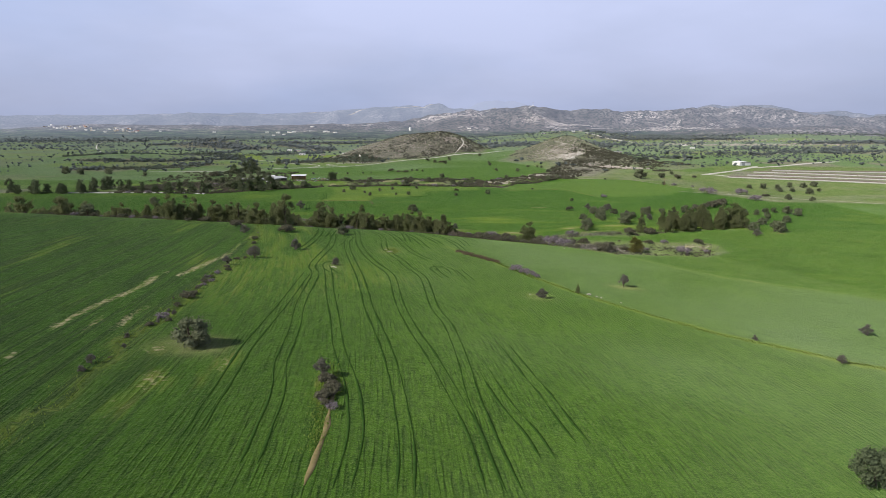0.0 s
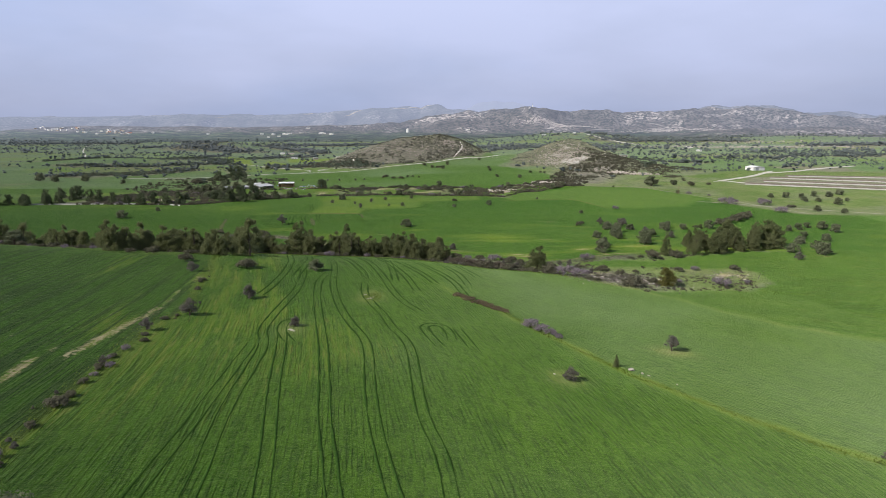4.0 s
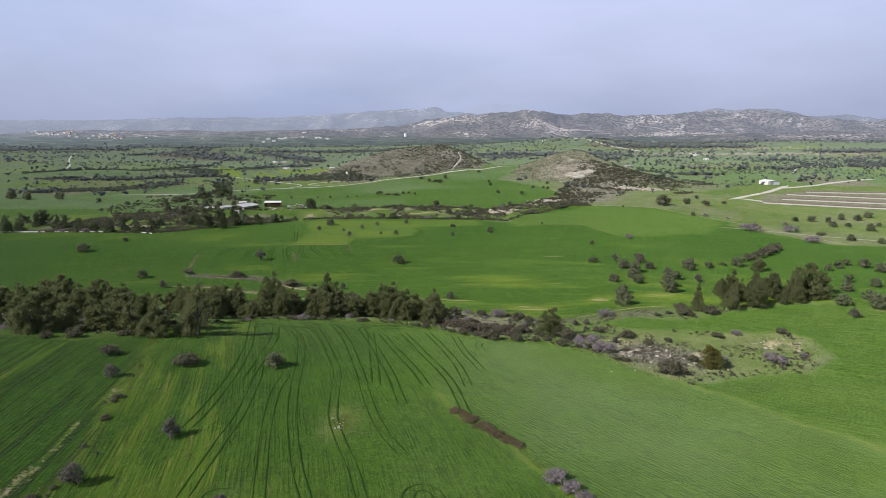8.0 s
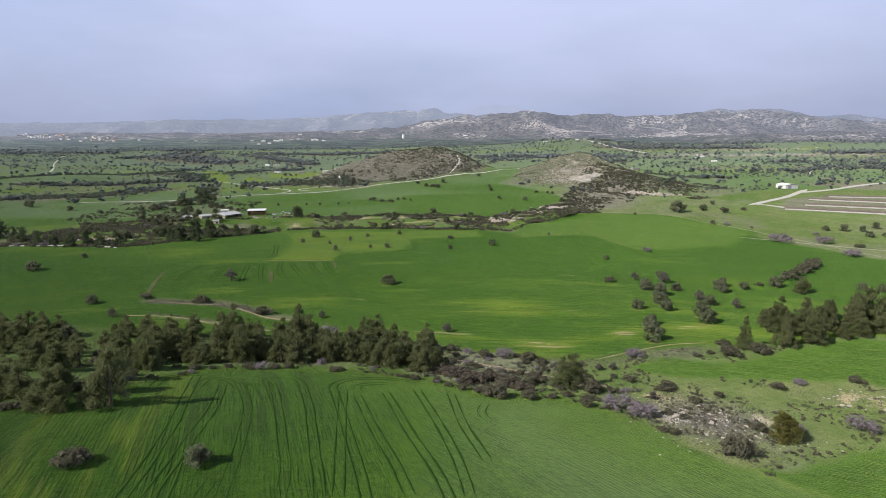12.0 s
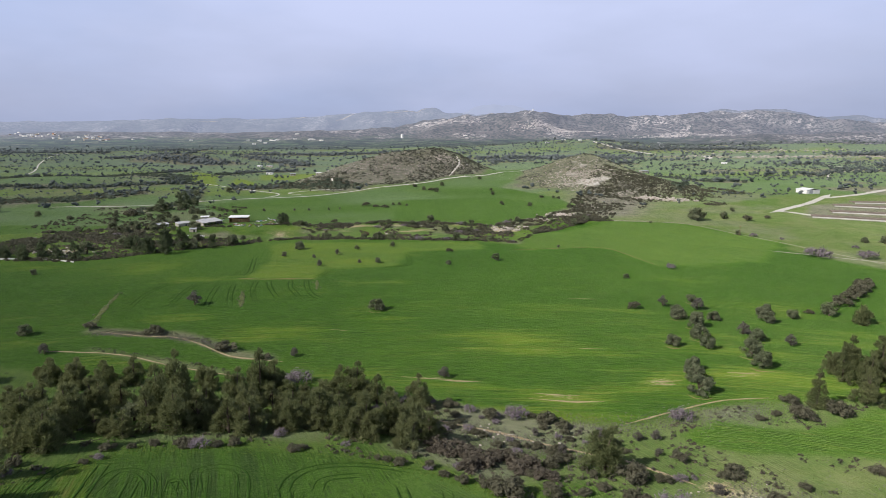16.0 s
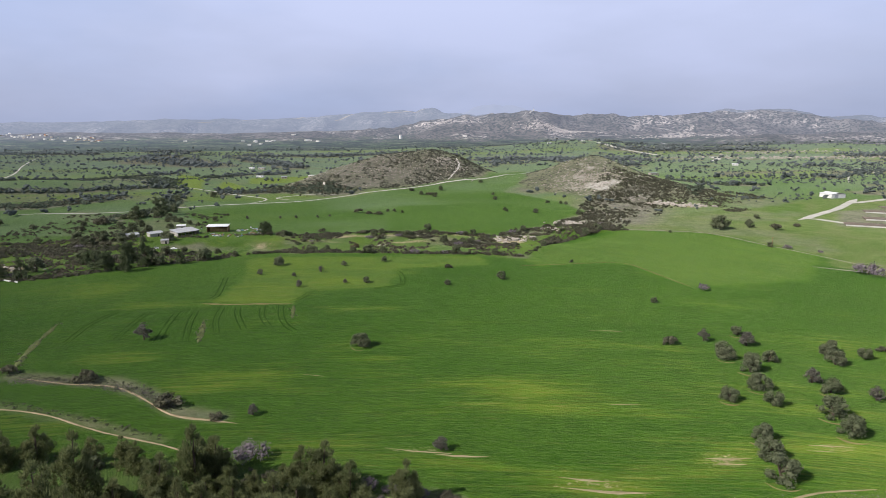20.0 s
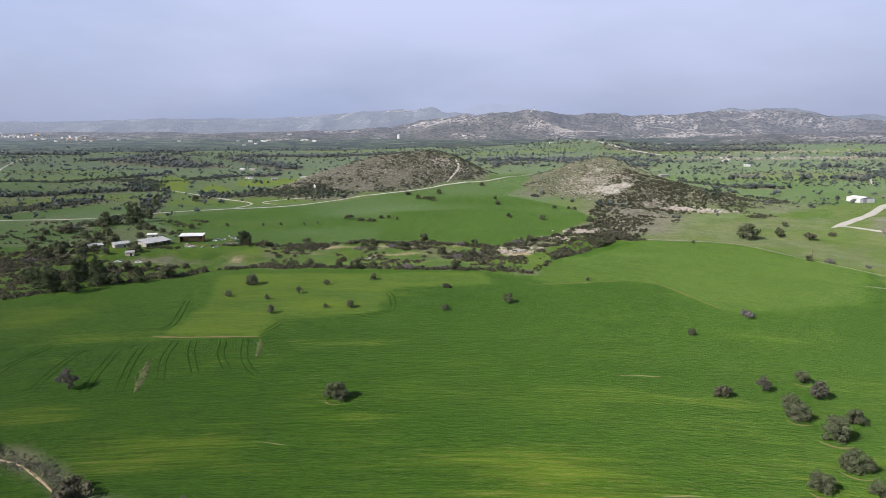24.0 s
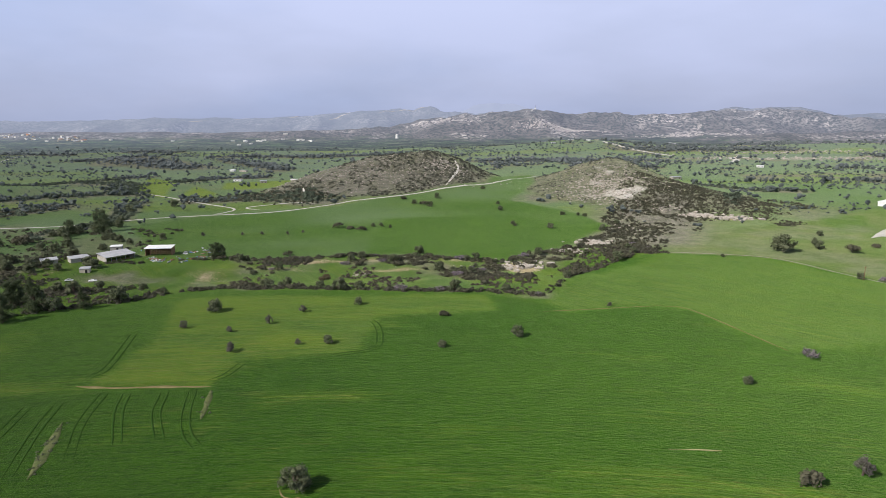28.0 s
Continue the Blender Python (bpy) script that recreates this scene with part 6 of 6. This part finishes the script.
def rock_field(name, spots, label, material=STONE):
    r = np.random.default_rng(len(spots))
    xs, ys = np.array([s[0] for s in spots]), np.array([s[1] for s in spots])
    zs = height(xs, ys)
    chunks = []
    for (x, y, s), z in zip(spots, zs):
        v = ICO_V * (1 + r.uniform(-0.35, 0.3, (len(ICO_V), 1))) * (s * r.uniform(0.7, 1.5), s * r.uniform(0.7, 1.3), s * r.uniform(0.35, 0.8))
        chunks.append((v + (x, y, z + 0.15 * s), ICO_F))
    tagged(new(name, build(name, chunks, material)), label, "rocks", kind="stuff")


for k in range(11):
    rock(-21 + SOW.normal(0, 0.9), 238 + SOW.normal(0, 2.6), SOW.uniform(0.10, 0.30), "pale field stone of a heap in the crop", "field stones")
for k in range(6):
    rock(-36 + SOW.normal(0, 0.8), 198.0 + SOW.normal(0, 0.9), SOW.uniform(0.12, 0.28), "pale stone at the foot of an olive tree", "field stones")
for x, y, s in ((44, 188.5, 0.6), (46.0, 186.5, 0.35), (47.2, 185.4, 0.25), (25, 181, 0.2), (52, 181, 0.2)):
    rock(x, y, s, "white limestone block on the grassy balk", "field stones")
count = 0
for k in range(600):
    x, y = SOW.uniform(62, 148), SOW.uniform(292, 356)
    if count < 44 and inside(np.array([x]), np.array([y]), STONY)[0] and (bell(x, y, 80, 320, 1, 16, 16) + bell(x, y, 136, 342, 1, 12, 9) > 0.45):
        rock(x, y, SOW.uniform(0.2, 0.6), "weathered white limestone slab on waste ground", "limestone slabs")
        count += 1
r_st = np.random.default_rng(5)


def spread(count, cx, cy, rx, ry, size):
    return [(r_st.normal(cx, rx), r_st.normal(cy, ry), r_st.uniform(*size)) for _ in range(count)]


rock_field("limestone_rubble", spread(420, 78, 319, 9, 10, (0.08, 0.30)) + spread(24, 134, 343, 6, 4, (0.15, 0.5)) + spread(60, 15, 372, 14, 4, (0.15, 0.5)) + spread(16, 94, 306, 7, 2, (0.12, 0.35)),
           "broken white limestone rubble on waste ground")
rock_field("knoll_outcrop", on_knoll(spread(760, 180, 1022, 22, 26, (0.4, 1.3)) + spread(200, 14, 1137, 14, 9, (0.5, 1.5)) + spread(200, 200, 930, 16, 12, (0.4, 1.2)) + spread(1300, -75, 1118, 58, 30, (0.3, 1.0)) + spread(500, 190, 1030, 45, 40, (0.3, 0.9)) + spread(120, 215, 1015, 25, 16, (0.4, 1.2))),
           "white limestone outcrops breaking through knoll scrub")
rock_field("creek_rocks", spread(120, 236, 915, 9, 4, (0.5, 2.2)) + spread(120, 262, 907, 11, 3.5, (0.5, 2.0)) + spread(90, 119, 808, 6, 4, (0.5, 2.0)) + spread(110, 58, 751, 9, 4, (0.5, 1.9)) + spread(60, 95, 782, 8, 4, (0.3, 1.2)) + spread(16, -42, 735, 4, 2, (0.4, 1.1)) + spread(50, 160, 860, 9, 14, (0.4, 1.2))
           + spread(14, 0, 748, 40, 5, (0.3, 0.8)) + spread(40, -262, 640, 14, 5, (0.4, 1.4)), "pale boulders along the creek cutting")
rock_field("hill_scar", spread(420, 470, 3040, 60, 18, (1.5, 4)) + spread(420, 600, 3100, 60, 22, (1.5, 4)) + spread(260, 60, 3260, 60, 20, (1.5, 4)) + spread(260, 1000, 3000, 90, 20, (1.2, 3.5)) + spread(200, 1280, 2900, 90, 30, (1.2, 3)), "pale limestone scars on the hillside", SCAR)
rock_field("far_outcrop", spread(500, 860, 1765, 130, 22, (0.8, 2.6)) + spread(200, 900, 1950, 130, 30, (1, 3)) + spread(80, 640, 1800, 40, 25, (1, 2.5)), "pale stony ledge above the far fields")

# ---- buildings ----
SHEET = mat_plain("grey_corrugated_sheet", (0.30, 0.31, 0.33), (0.46, 0.46, 0.47), 0.25, 0.6, 0.3, 0.0, 0.3, (0.24, 0.22, 0.20))
WHITE_SHEET = mat_plain("white_roof_sheet", (0.66, 0.66, 0.66), (0.80, 0.80, 0.79), 0.3, 0.5, 0.3)
WHITE_WALL = mat_plain("white_render", (0.66, 0.65, 0.62), (0.80, 0.79, 0.76), 0.4, 0.85, 0.2)
TIMBER = mat_plain("weathered_timber", (0.16, 0.095, 0.055), (0.30, 0.19, 0.11), 0.8, 0.85, 0.2)
STRAW = mat_plain("straw", (0.34, 0.24, 0.11), (0.48, 0.37, 0.19), 1.2, 0.95, 0.1)
BLOCK = mat_plain("grey_blockwork", (0.30, 0.28, 0.25), (0.42, 0.40, 0.36), 0.7, 0.9, 0.15)
TILE = mat_plain("terracotta_tiles", (0.26, 0.10, 0.055), (0.38, 0.17, 0.10), 0.8, 0.85, 0.2)
CREAM = mat_plain("cream_render", (0.42, 0.37, 0.30), (0.56, 0.50, 0.42), 0.2, 0.9, 0.15)
# near-black panels: shade inside doorways and windows is put into their colour
DARK = mat_plain("opening_shade_black", (0.015, 0.015, 0.017), (0.03, 0.03, 0.032), 1.0, 0.6, 0.3)
CONCRETE = mat_plain("pale_concrete", (0.40, 0.385, 0.36), (0.56, 0.54, 0.50), 0.2, 0.9, 0.15)
SOIL = mat_plain("brown_bed_soil", (0.13, 0.105, 0.085), (0.24, 0.20, 0.165), 0.25, 0.97, 0.05, 0.0, 0.5, (0.12, 0.13, 0.07))
STEEL = mat_plain("galvanised_steel", (0.30, 0.31, 0.32), (0.42, 0.43, 0.44), 2.0, 0.45, 0.5, 0.6)
RUBBER = mat_plain("tyre_rubber", (0.02, 0.02, 0.02), (0.035, 0.035, 0.035), 4.0, 0.8, 0.3)
GLASS = mat_plain("window_glass", (0.03, 0.04, 0.05), (0.05, 0.06, 0.07), 1.0, 0.12, 0.6)


def paint(name, rgb):
    return mat_plain(name, rgb, tuple(min(1.0, v * 1.2) for v in rgb), 1.5, 0.35, 0.5)


def slab(bm, size, at=(0, 0, 0), turn=0.0, bevel=0.04, tilt=0.0):
    """A bevelled block of that size with its middle at the given place."""
    m = Matrix.Translation(at) @ Matrix.Rotation(turn, 4, "Z") @ Matrix.Rotation(tilt, 4, "X") @ Matrix.Diagonal((*size, 1))
    made = bmesh.ops.create_cube(bm, size=1.0, matrix=m)
    edges = list({e for v in made["verts"] for e in v.link_edges})
    if bevel:
        bmesh.ops.bevel(bm, geom=edges, offset=bevel, segments=1, affect="EDGES", clamp_overlap=True)


def part(name, bm, material, parent, label=""):
    me = bpy.data.meshes.new(name)
    bm.to_mesh(me)
    bm.free()
    me.materials.append(material)
    ob = new(name, me)
    ob.parent = parent
    return tagged(ob, label) if label else ob


def box(name, size, at, material, parent, label="", turn=0.0, bevel=0.04, tilt=0.0):
    bm = bmesh.new()
    slab(bm, size, at, turn, bevel, tilt)
    return part(name, bm, material, parent, label)


def tube(name, r, length, at, material, parent, axis="Z", sides=12, label=""):
    bm = bmesh.new()
    turn = {"Z": Matrix.Identity(4), "X": Matrix.Rotation(math.pi / 2, 4, "Y"), "Y": Matrix.Rotation(math.pi / 2, 4, "X")}[axis]
    bmesh.ops.create_cone(bm, cap_ends=True, segments=sides, radius1=r, radius2=r * 0.96, depth=length, matrix=Matrix.Translation(at) @ turn)
    return part(name, bm, material, parent, label)


def base(name, x, y, turn, label, category, group="", kind="", sink=0.0):
    ob = new(name)
    ob.matrix_basis = Matrix.LocRotScale((x, y, ground_z(x, y) - sink), Euler((0, 0, radians(turn))), None)
    return tagged(ob, label, category, group, kind)


def ridged(bm, length, depth, at, pitch, ribs):
    """A corrugated roof sheet: shallow ribs along its slope, with real thickness."""
    n = ribs * 2
    top, low = [], []
    for i in range(n + 1):
        x = -length / 2 + length * i / n
        dz = 0.05 if i % 2 else 0.0
        for lst, drop in ((top, 0.0), (low, -0.08)):
            lst.append([bm.verts.new((at[0] + x, at[1] + s * depth / 2, at[2] + s * depth / 2 * math.tan(pitch) + dz + drop)) for s in (-1, 1)])
    for i in range(n):
        bm.faces.new((top[i][0], top[i + 1][0], top[i + 1][1], top[i][1]))
        bm.faces.new((low[i][1], low[i + 1][1], low[i + 1][0], low[i][0]))
        for s, order in ((0, 1), (1, -1)):
            q = (low[i][s], low[i + 1][s], top[i + 1][s], top[i][s])
            bm.faces.new(q[::order])
    for i, order in ((0, -1), (n, 1)):
        q = (low[i][0], low[i][1], top[i][1], top[i][0])
        bm.faces.new(q[::order])


def roof(length, depth, at, pitch, material, parent, label="", ribs=14):
    bm = bmesh.new()
    ridged(bm, length, depth, at, pitch, ribs)
    return part("roof", bm, material, parent, label)


# open-fronted hay barn
barn = base("hay_barn", -184, 790, 6, "open-fronted timber hay barn with a white sheet roof", "barn", sink=0.1)
roof(18.0, 9.5, (0, 0.2, 5.6), radians(4), WHITE_SHEET, barn, "white sheet roof", 24)
for k in range(6):
    box("post", (0.3, 0.3, 5.3), (-8.4 + 3.36 * k, -3.8, 2.65), TIMBER, barn, "front timber post")
    box("post", (0.3, 0.3, 5.6), (-8.4 + 3.36 * k, 3.8, 2.8), TIMBER, barn, "rear timber post")
box("back_wall", (17.0, 0.15, 5.0), (0, 4.0, 2.5), TIMBER, barn, "weathered board back wall")
for s in (-1, 1):
    box("side_wall", (0.15, 7.4, 4.9), (8.55 * s, 0.1, 2.45), TIMBER, barn)
box("fascia", (17.8, 0.12, 0.45), (0, -4.35, 5.1), WHITE_SHEET, barn, "white roof edge")
for k in range(14):
    bale = base("straw_bale", -190.4 + 2.5 * (k % 6) + SOW.uniform(-0.2, 0.2), 791.6, 6, "golden straw bale stacked in the barn", "bale", "straw bales in the barn")
    bale.location.z = barn.location.z + 0.1 + 1.22 * (k // 6)
    box("bale", (2.3, 1.3, 1.2), (0, 0, 0.6), STRAW, bale, bevel=0.14)

# low farmhouse sheds
main = base("farm_shed", -207, 776, 52, "long low farm shed under a grey corrugated roof", "shed", sink=0.3)
roof(20, 13.5, (0, 0, 4.2), radians(6), SHEET, main, "grey corrugated roof", 30)
box("wall", (19, 0.25, 3.4), (0, 6.1, 2.1), BLOCK, main)
for s in (-1, 1):
    box("wall", (0.25, 11.6, 3.3), (9.4 * s, 0, 1.9), BLOCK, main)
for k in range(7):
    box("post", (0.25, 0.25, 3.4), (-9.2 + 3.06 * k, -6.1, 1.7), STEEL, main)
box("trough", (14, 0.9, 0.7), (1, -5.0, 0.35), TIMBER, main, "brown feeding trough")
for x, y, turn, size, mat, label in ((-244, 763, 38, (10, 7, 2.7), SHEET, "small farm shed with a pale grey roof"), (-228, 769, 44, (12, 8, 3.0), SHEET, "lean-to shed with a grey sheet roof"),
                                     (-222, 806, 14, (8, 5, 3.0), WHITE_SHEET, "white-roofed outbuilding behind the farm"), (-208, 740, 14, (6, 5, 2.6), CREAM, "small stone hut under a dark tree")):
    shed = base("outbuilding", x, y, turn, label, "shed", "farm outbuildings", sink=0.3)
    for s in (-1, 1):
        box("wall", (size[0] - 0.6, 0.22, size[2]), (0, s * (size[1] / 2 - 0.4), size[2] / 2), BLOCK if mat is not CREAM else CREAM, shed)
        box("wall", (0.22, size[1] - 1.0, size[2]), (s * (size[0] / 2 - 0.4), 0, size[2] / 2), BLOCK if mat is not CREAM else CREAM, shed)
    roof(size[0], size[1], (0, 0, size[2] + 0.45), radians(5), mat if mat is not CREAM else SHEET, shed, "", 12)
    box("door", (1.2, 0.1, 2.1), (1.0, -size[1] / 2 + 0.26, 1.05), DARK, shed, "black door panel with doorway shade in its colour")

# scrap, pallets and crates in the yard
JUNK = [paint("blue_scrap", (0.10, 0.20, 0.32)), paint("white_scrap", (0.60, 0.60, 0.58)), paint("rust_scrap", (0.24, 0.10, 0.05)), paint("green_scrap", (0.10, 0.18, 0.10)), TIMBER, SHEET]
for k in range(60):
    x, y = ((-164, 796), (-152, 801), (-182, 772), (-168, 768), (-199, 806), (-150, 782), (-160, 778), (-176, 770))[k % 8]
    x, y = x + SOW.normal(0, 5.0), y + SOW.normal(0, 3.2)
    pile = base("scrap_pile", x, y, SOW.uniform(0, 180), "heap of boards, crates and sheet scrap in the farmyard", "scrap", "farmyard scrap")
    for j in range(int(SOW.integers(2, 5))):
        size = (SOW.uniform(0.6, 2.6), SOW.uniform(0.4, 1.4), SOW.uniform(0.25, 0.9))
        box("crate", size, (SOW.uniform(-1, 1), SOW.uniform(-0.8, 0.8), size[2] / 2), JUNK[int(SOW.integers(6))], pile, "", SOW.uniform(0, 1.5))


def vehicle(x, y, turn, colour, label):
    car = base("car", x, y, turn, label, "car", "cars by the farm")
    bm = bmesh.new()
    slab(bm, (4.4, 1.75, 0.62), (0, 0, 0.68), bevel=0.16)
    part("body", bm, colour, car)
    bm = bmesh.new()
    made = bmesh.ops.create_cube(bm, size=1.0, matrix=Matrix.Translation((-0.15, 0, 1.22)) @ Matrix.Diagonal((2.5, 1.55, 0.56, 1)))
    for v in made["verts"]:
        if v.co.z > 1.3:
            v.co.x = -0.15 + (v.co.x + 0.15) * 0.72
            v.co.y *= 0.88
    bmesh.ops.bevel(bm, geom=list(bm.edges), offset=0.06, segments=2, affect="EDGES")
    cabin = part("cabin", bm, colour, car)
    for s in (-1, 1):
        box("window", (1.7, 0.03, 0.34), (-0.15, s * 0.745, 1.22), GLASS, cabin, "dark side window", tilt=s * 0.17, bevel=0.01)
    box("window", (0.03, 1.2, 0.36), (0.98, 0, 1.22), GLASS, cabin, "windscreen", bevel=0.01)
    for px in (-1.35, 1.35):
        for py in (-0.8, 0.8):
            wheel = tube("wheel", 0.33, 0.22, (px, py, 0.33), RUBBER, car, "Y", 16)
            tube("rim", 0.19, 0.235, (px, py, 0.33), STEEL, wheel, "Y", 10)


vehicle(-206, 719, 12, paint("silver_paint", (0.50, 0.51, 0.53)), "silver car parked on grass below the farm")
vehicle(-194, 722, 8, paint("white_paint", (0.70, 0.70, 0.70)), "white car parked on grass below the farm")

# white shed with its yard
shed = base("warehouse", 452, 978, 14, "large white warehouse with a low gable roof", "warehouse", sink=0.4)
L, D, H = 19.0, 17.0, 4.8
for s in (-1, 1):
    box("wall", (L, 0.3, H), (0, s * D / 2, H / 2), WHITE_WALL if s < 0 else BLOCK, shed)
    box("wall", (0.3, D - 0.4, H), (s * (L / 2 - 0.15), 0, H / 2), WHITE_WALL if s < 0 else BLOCK, shed)
bm = bmesh.new()
for s in (-1, 1):
    slab(bm, (L / 2 + 0.9, D + 1.2, 0.2), (s * (L / 4), 0, H + 0.75), 0.0, 0.02)
for v in bm.verts:
    v.co.z += 0.9 - abs(v.co.x) / (L / 2) * 1.5
part("roof", bm, WHITE_SHEET, shed, "white sheet gable roof")
box("door", (5.0, 0.12, 4.2), (-3.0, -D / 2 - 0.17, 2.1), SHEET, shed, "grey sliding door")
for k in range(3):
    box("window", (0.12, 2.0, 1.0), (L / 2 + 0.05, -5 + 5 * k, 3.2), DARK, shed)
for n, (a, b) in enumerate((((456, 893), (640, 860)), ((420, 871), (640, 770)), ((389, 823), (600, 736)), ((352, 793), (560, 697)))):
    a, b = Vector(a), Vector(b)
    d = b - a
    for k in range(6):
        p = a + d * ((k + 0.5) / 6)
        seg = base("raised_bed", p.x, p.y, math.degrees(math.atan2(d.y, d.x)), "long pale concrete bed edging with brown soil", "planting bed", "rows of raised beds", sink=0.3)
        box("kerb", (d.length / 6 * 0.985, 1.1, 1.2), (0, 0, 0.7), CONCRETE, seg, "pale concrete kerb")
        box("soil", (d.length / 6 * 0.985, 17.0, 1.3), (0, 9.9, 0.5), SOIL, seg, "dark brown soil bed")

# low white wall at the foot of the creek bank
pts = [Vector(p) for p in ((-372, 610), (-348, 612), (-304, 612), (-264, 615), (-247, 610), (-232, 604))]
wall_no = 0
for a, b in zip(pts, pts[1:]):
    n = max(1, int((b - a).length / 9))
    for k in range(n):
        p = a + (b - a) * ((k + 0.5) / n)
        wall_no += 1
        seg = base("field_wall", p.x, p.y, math.degrees(math.atan2((b - a).y, (b - a).x)), "low whitewashed wall along the field edge", "wall", "field wall lengths", sink=0.3)
        box("wall", ((b - a).length / n * 0.97, 0.35, 0.9), (0, 0, 0.45), WHITE_WALL, seg, bevel=0.05)
        box("coping", ((b - a).length / n * 0.97, 0.5, 0.12), (0, 0, 0.95), CONCRETE, seg)

# wire fence beside the lane
fence = base("fence", 160, 776, 0, "thin wire fence with pale posts along the lane", "fence")
line = [Vector(p) for p in ((160, 776), (218, 756), (241, 709), (259, 669), (273, 628))]
post_bm = bmesh.new()
slab(post_bm, (0.10, 0.10, 1.4), (0, 0, 0.7), bevel=0.02)
post_me = bpy.data.meshes.new("post")
post_bm.to_mesh(post_me)
post_bm.free()
post_me.materials.append(TIMBER)
for a, b in zip(line, line[1:]):
    n = int((b - a).length / 5)
    for k in range(n):
        p, q = a + (b - a) * (k / n), a + (b - a) * ((k + 1) / n)
        post = new("post", post_me)
        post.parent = fence
        post.location = (p.x - fence.location.x, p.y - fence.location.y, ground_z(p.x, p.y) - fence.location.z)
pole = base("utility_pole", 241, 700, 0, "thin dark wooden pole beside the lane", "pole")
tube("mast", 0.16, 8.0, (0, 0, 3.9), TIMBER, pole)
box("crossarm", (1.6, 0.12, 0.12), (0, 0, 7.4), TIMBER, pole)


# ---- far houses ----
def house(x, y, size, turn, wall, cover, label, group):
    h = base("house", x, y, turn, label, "house", group, sink=0.5)
    w, d, t = size
    box("wall", (w, d, t), (0, 0, t / 2), wall, h, bevel=0.0)
    bm = bmesh.new()
    slab(bm, (w + 0.8, d + 0.8, 0.5), (0, 0, t + 0.25), bevel=0.0)
    for v in bm.verts:
        if v.co.z > t + 0.4:
            v.co.y *= 0.25 if cover is TILE else 0.98
            v.co.z += 1.4 if cover is TILE else 0.0
    part("roof", bm, cover, h)
    for k in (-1, 1):
        box("window", (1.1, 0.1, 1.3), (k * w / 4, -d / 2 - 0.03, t * 0.55), DARK, h, bevel=0.0)


for k in range(48):
    a = SOW.uniform(-1980, -1380)
    y = 2985 - 0.55 * (a + 1610) + SOW.normal(0, 35)
    s = SOW.uniform(6, 12)
    house(a, y, (s, s * 0.8, SOW.uniform(3.5, 6)), SOW.uniform(-25, 25), CREAM if SOW.uniform() < 0.5 else WHITE_WALL, TILE if SOW.uniform() < 0.12 else WHITE_SHEET, "pale village house in the distance", "village houses")
for k in range(18):
    a = SOW.uniform(-900, -480) if k < 12 else SOW.uniform(-1300, 150)
    house(a, 2860 + SOW.normal(0, 14 if k < 12 else 90), (SOW.uniform(9, 18), SOW.uniform(9, 12), SOW.uniform(3.5, 5)), SOW.uniform(-20, 20), WHITE_WALL, WHITE_SHEET, "white industrial building on the plain", "buildings on the plain")
for x, y in ((-250, 1290), (-300, 1330), (-205, 1300), (-362, 1560), (-385, 1570), (330, 2190), (390, 2240), (440, 2235), (470, 2260), (560, 1460), (250, 1480), (330, 1230)):
    house(x, y, (SOW.uniform(8, 14), SOW.uniform(6, 8), 3.4), SOW.uniform(-20, 20), WHITE_WALL if SOW.uniform() < 0.6 else CREAM, WHITE_SHEET if SOW.uniform() < 0.6 else SHEET, "low pale farm building among trees", "far farm buildings")
silo = base("silo", -168, 2976, 0, "white cylindrical silo on the plain", "silo")
tube("tank", 6.5, 16, (0, 0, 8), WHITE_WALL, silo)
tube("cap", 5.0, 1.5, (0, 0, 16.6), WHITE_SHEET, silo)
tower = base("tower", 458, 3440, 0, "white mast tower on the hilltop", "tower")
box("shaft", (5, 5, 15), (0, 0, 7.5), WHITE_WALL, tower)
tube("aerial", 0.6, 14, (0, 0, 21), STEEL, tower)
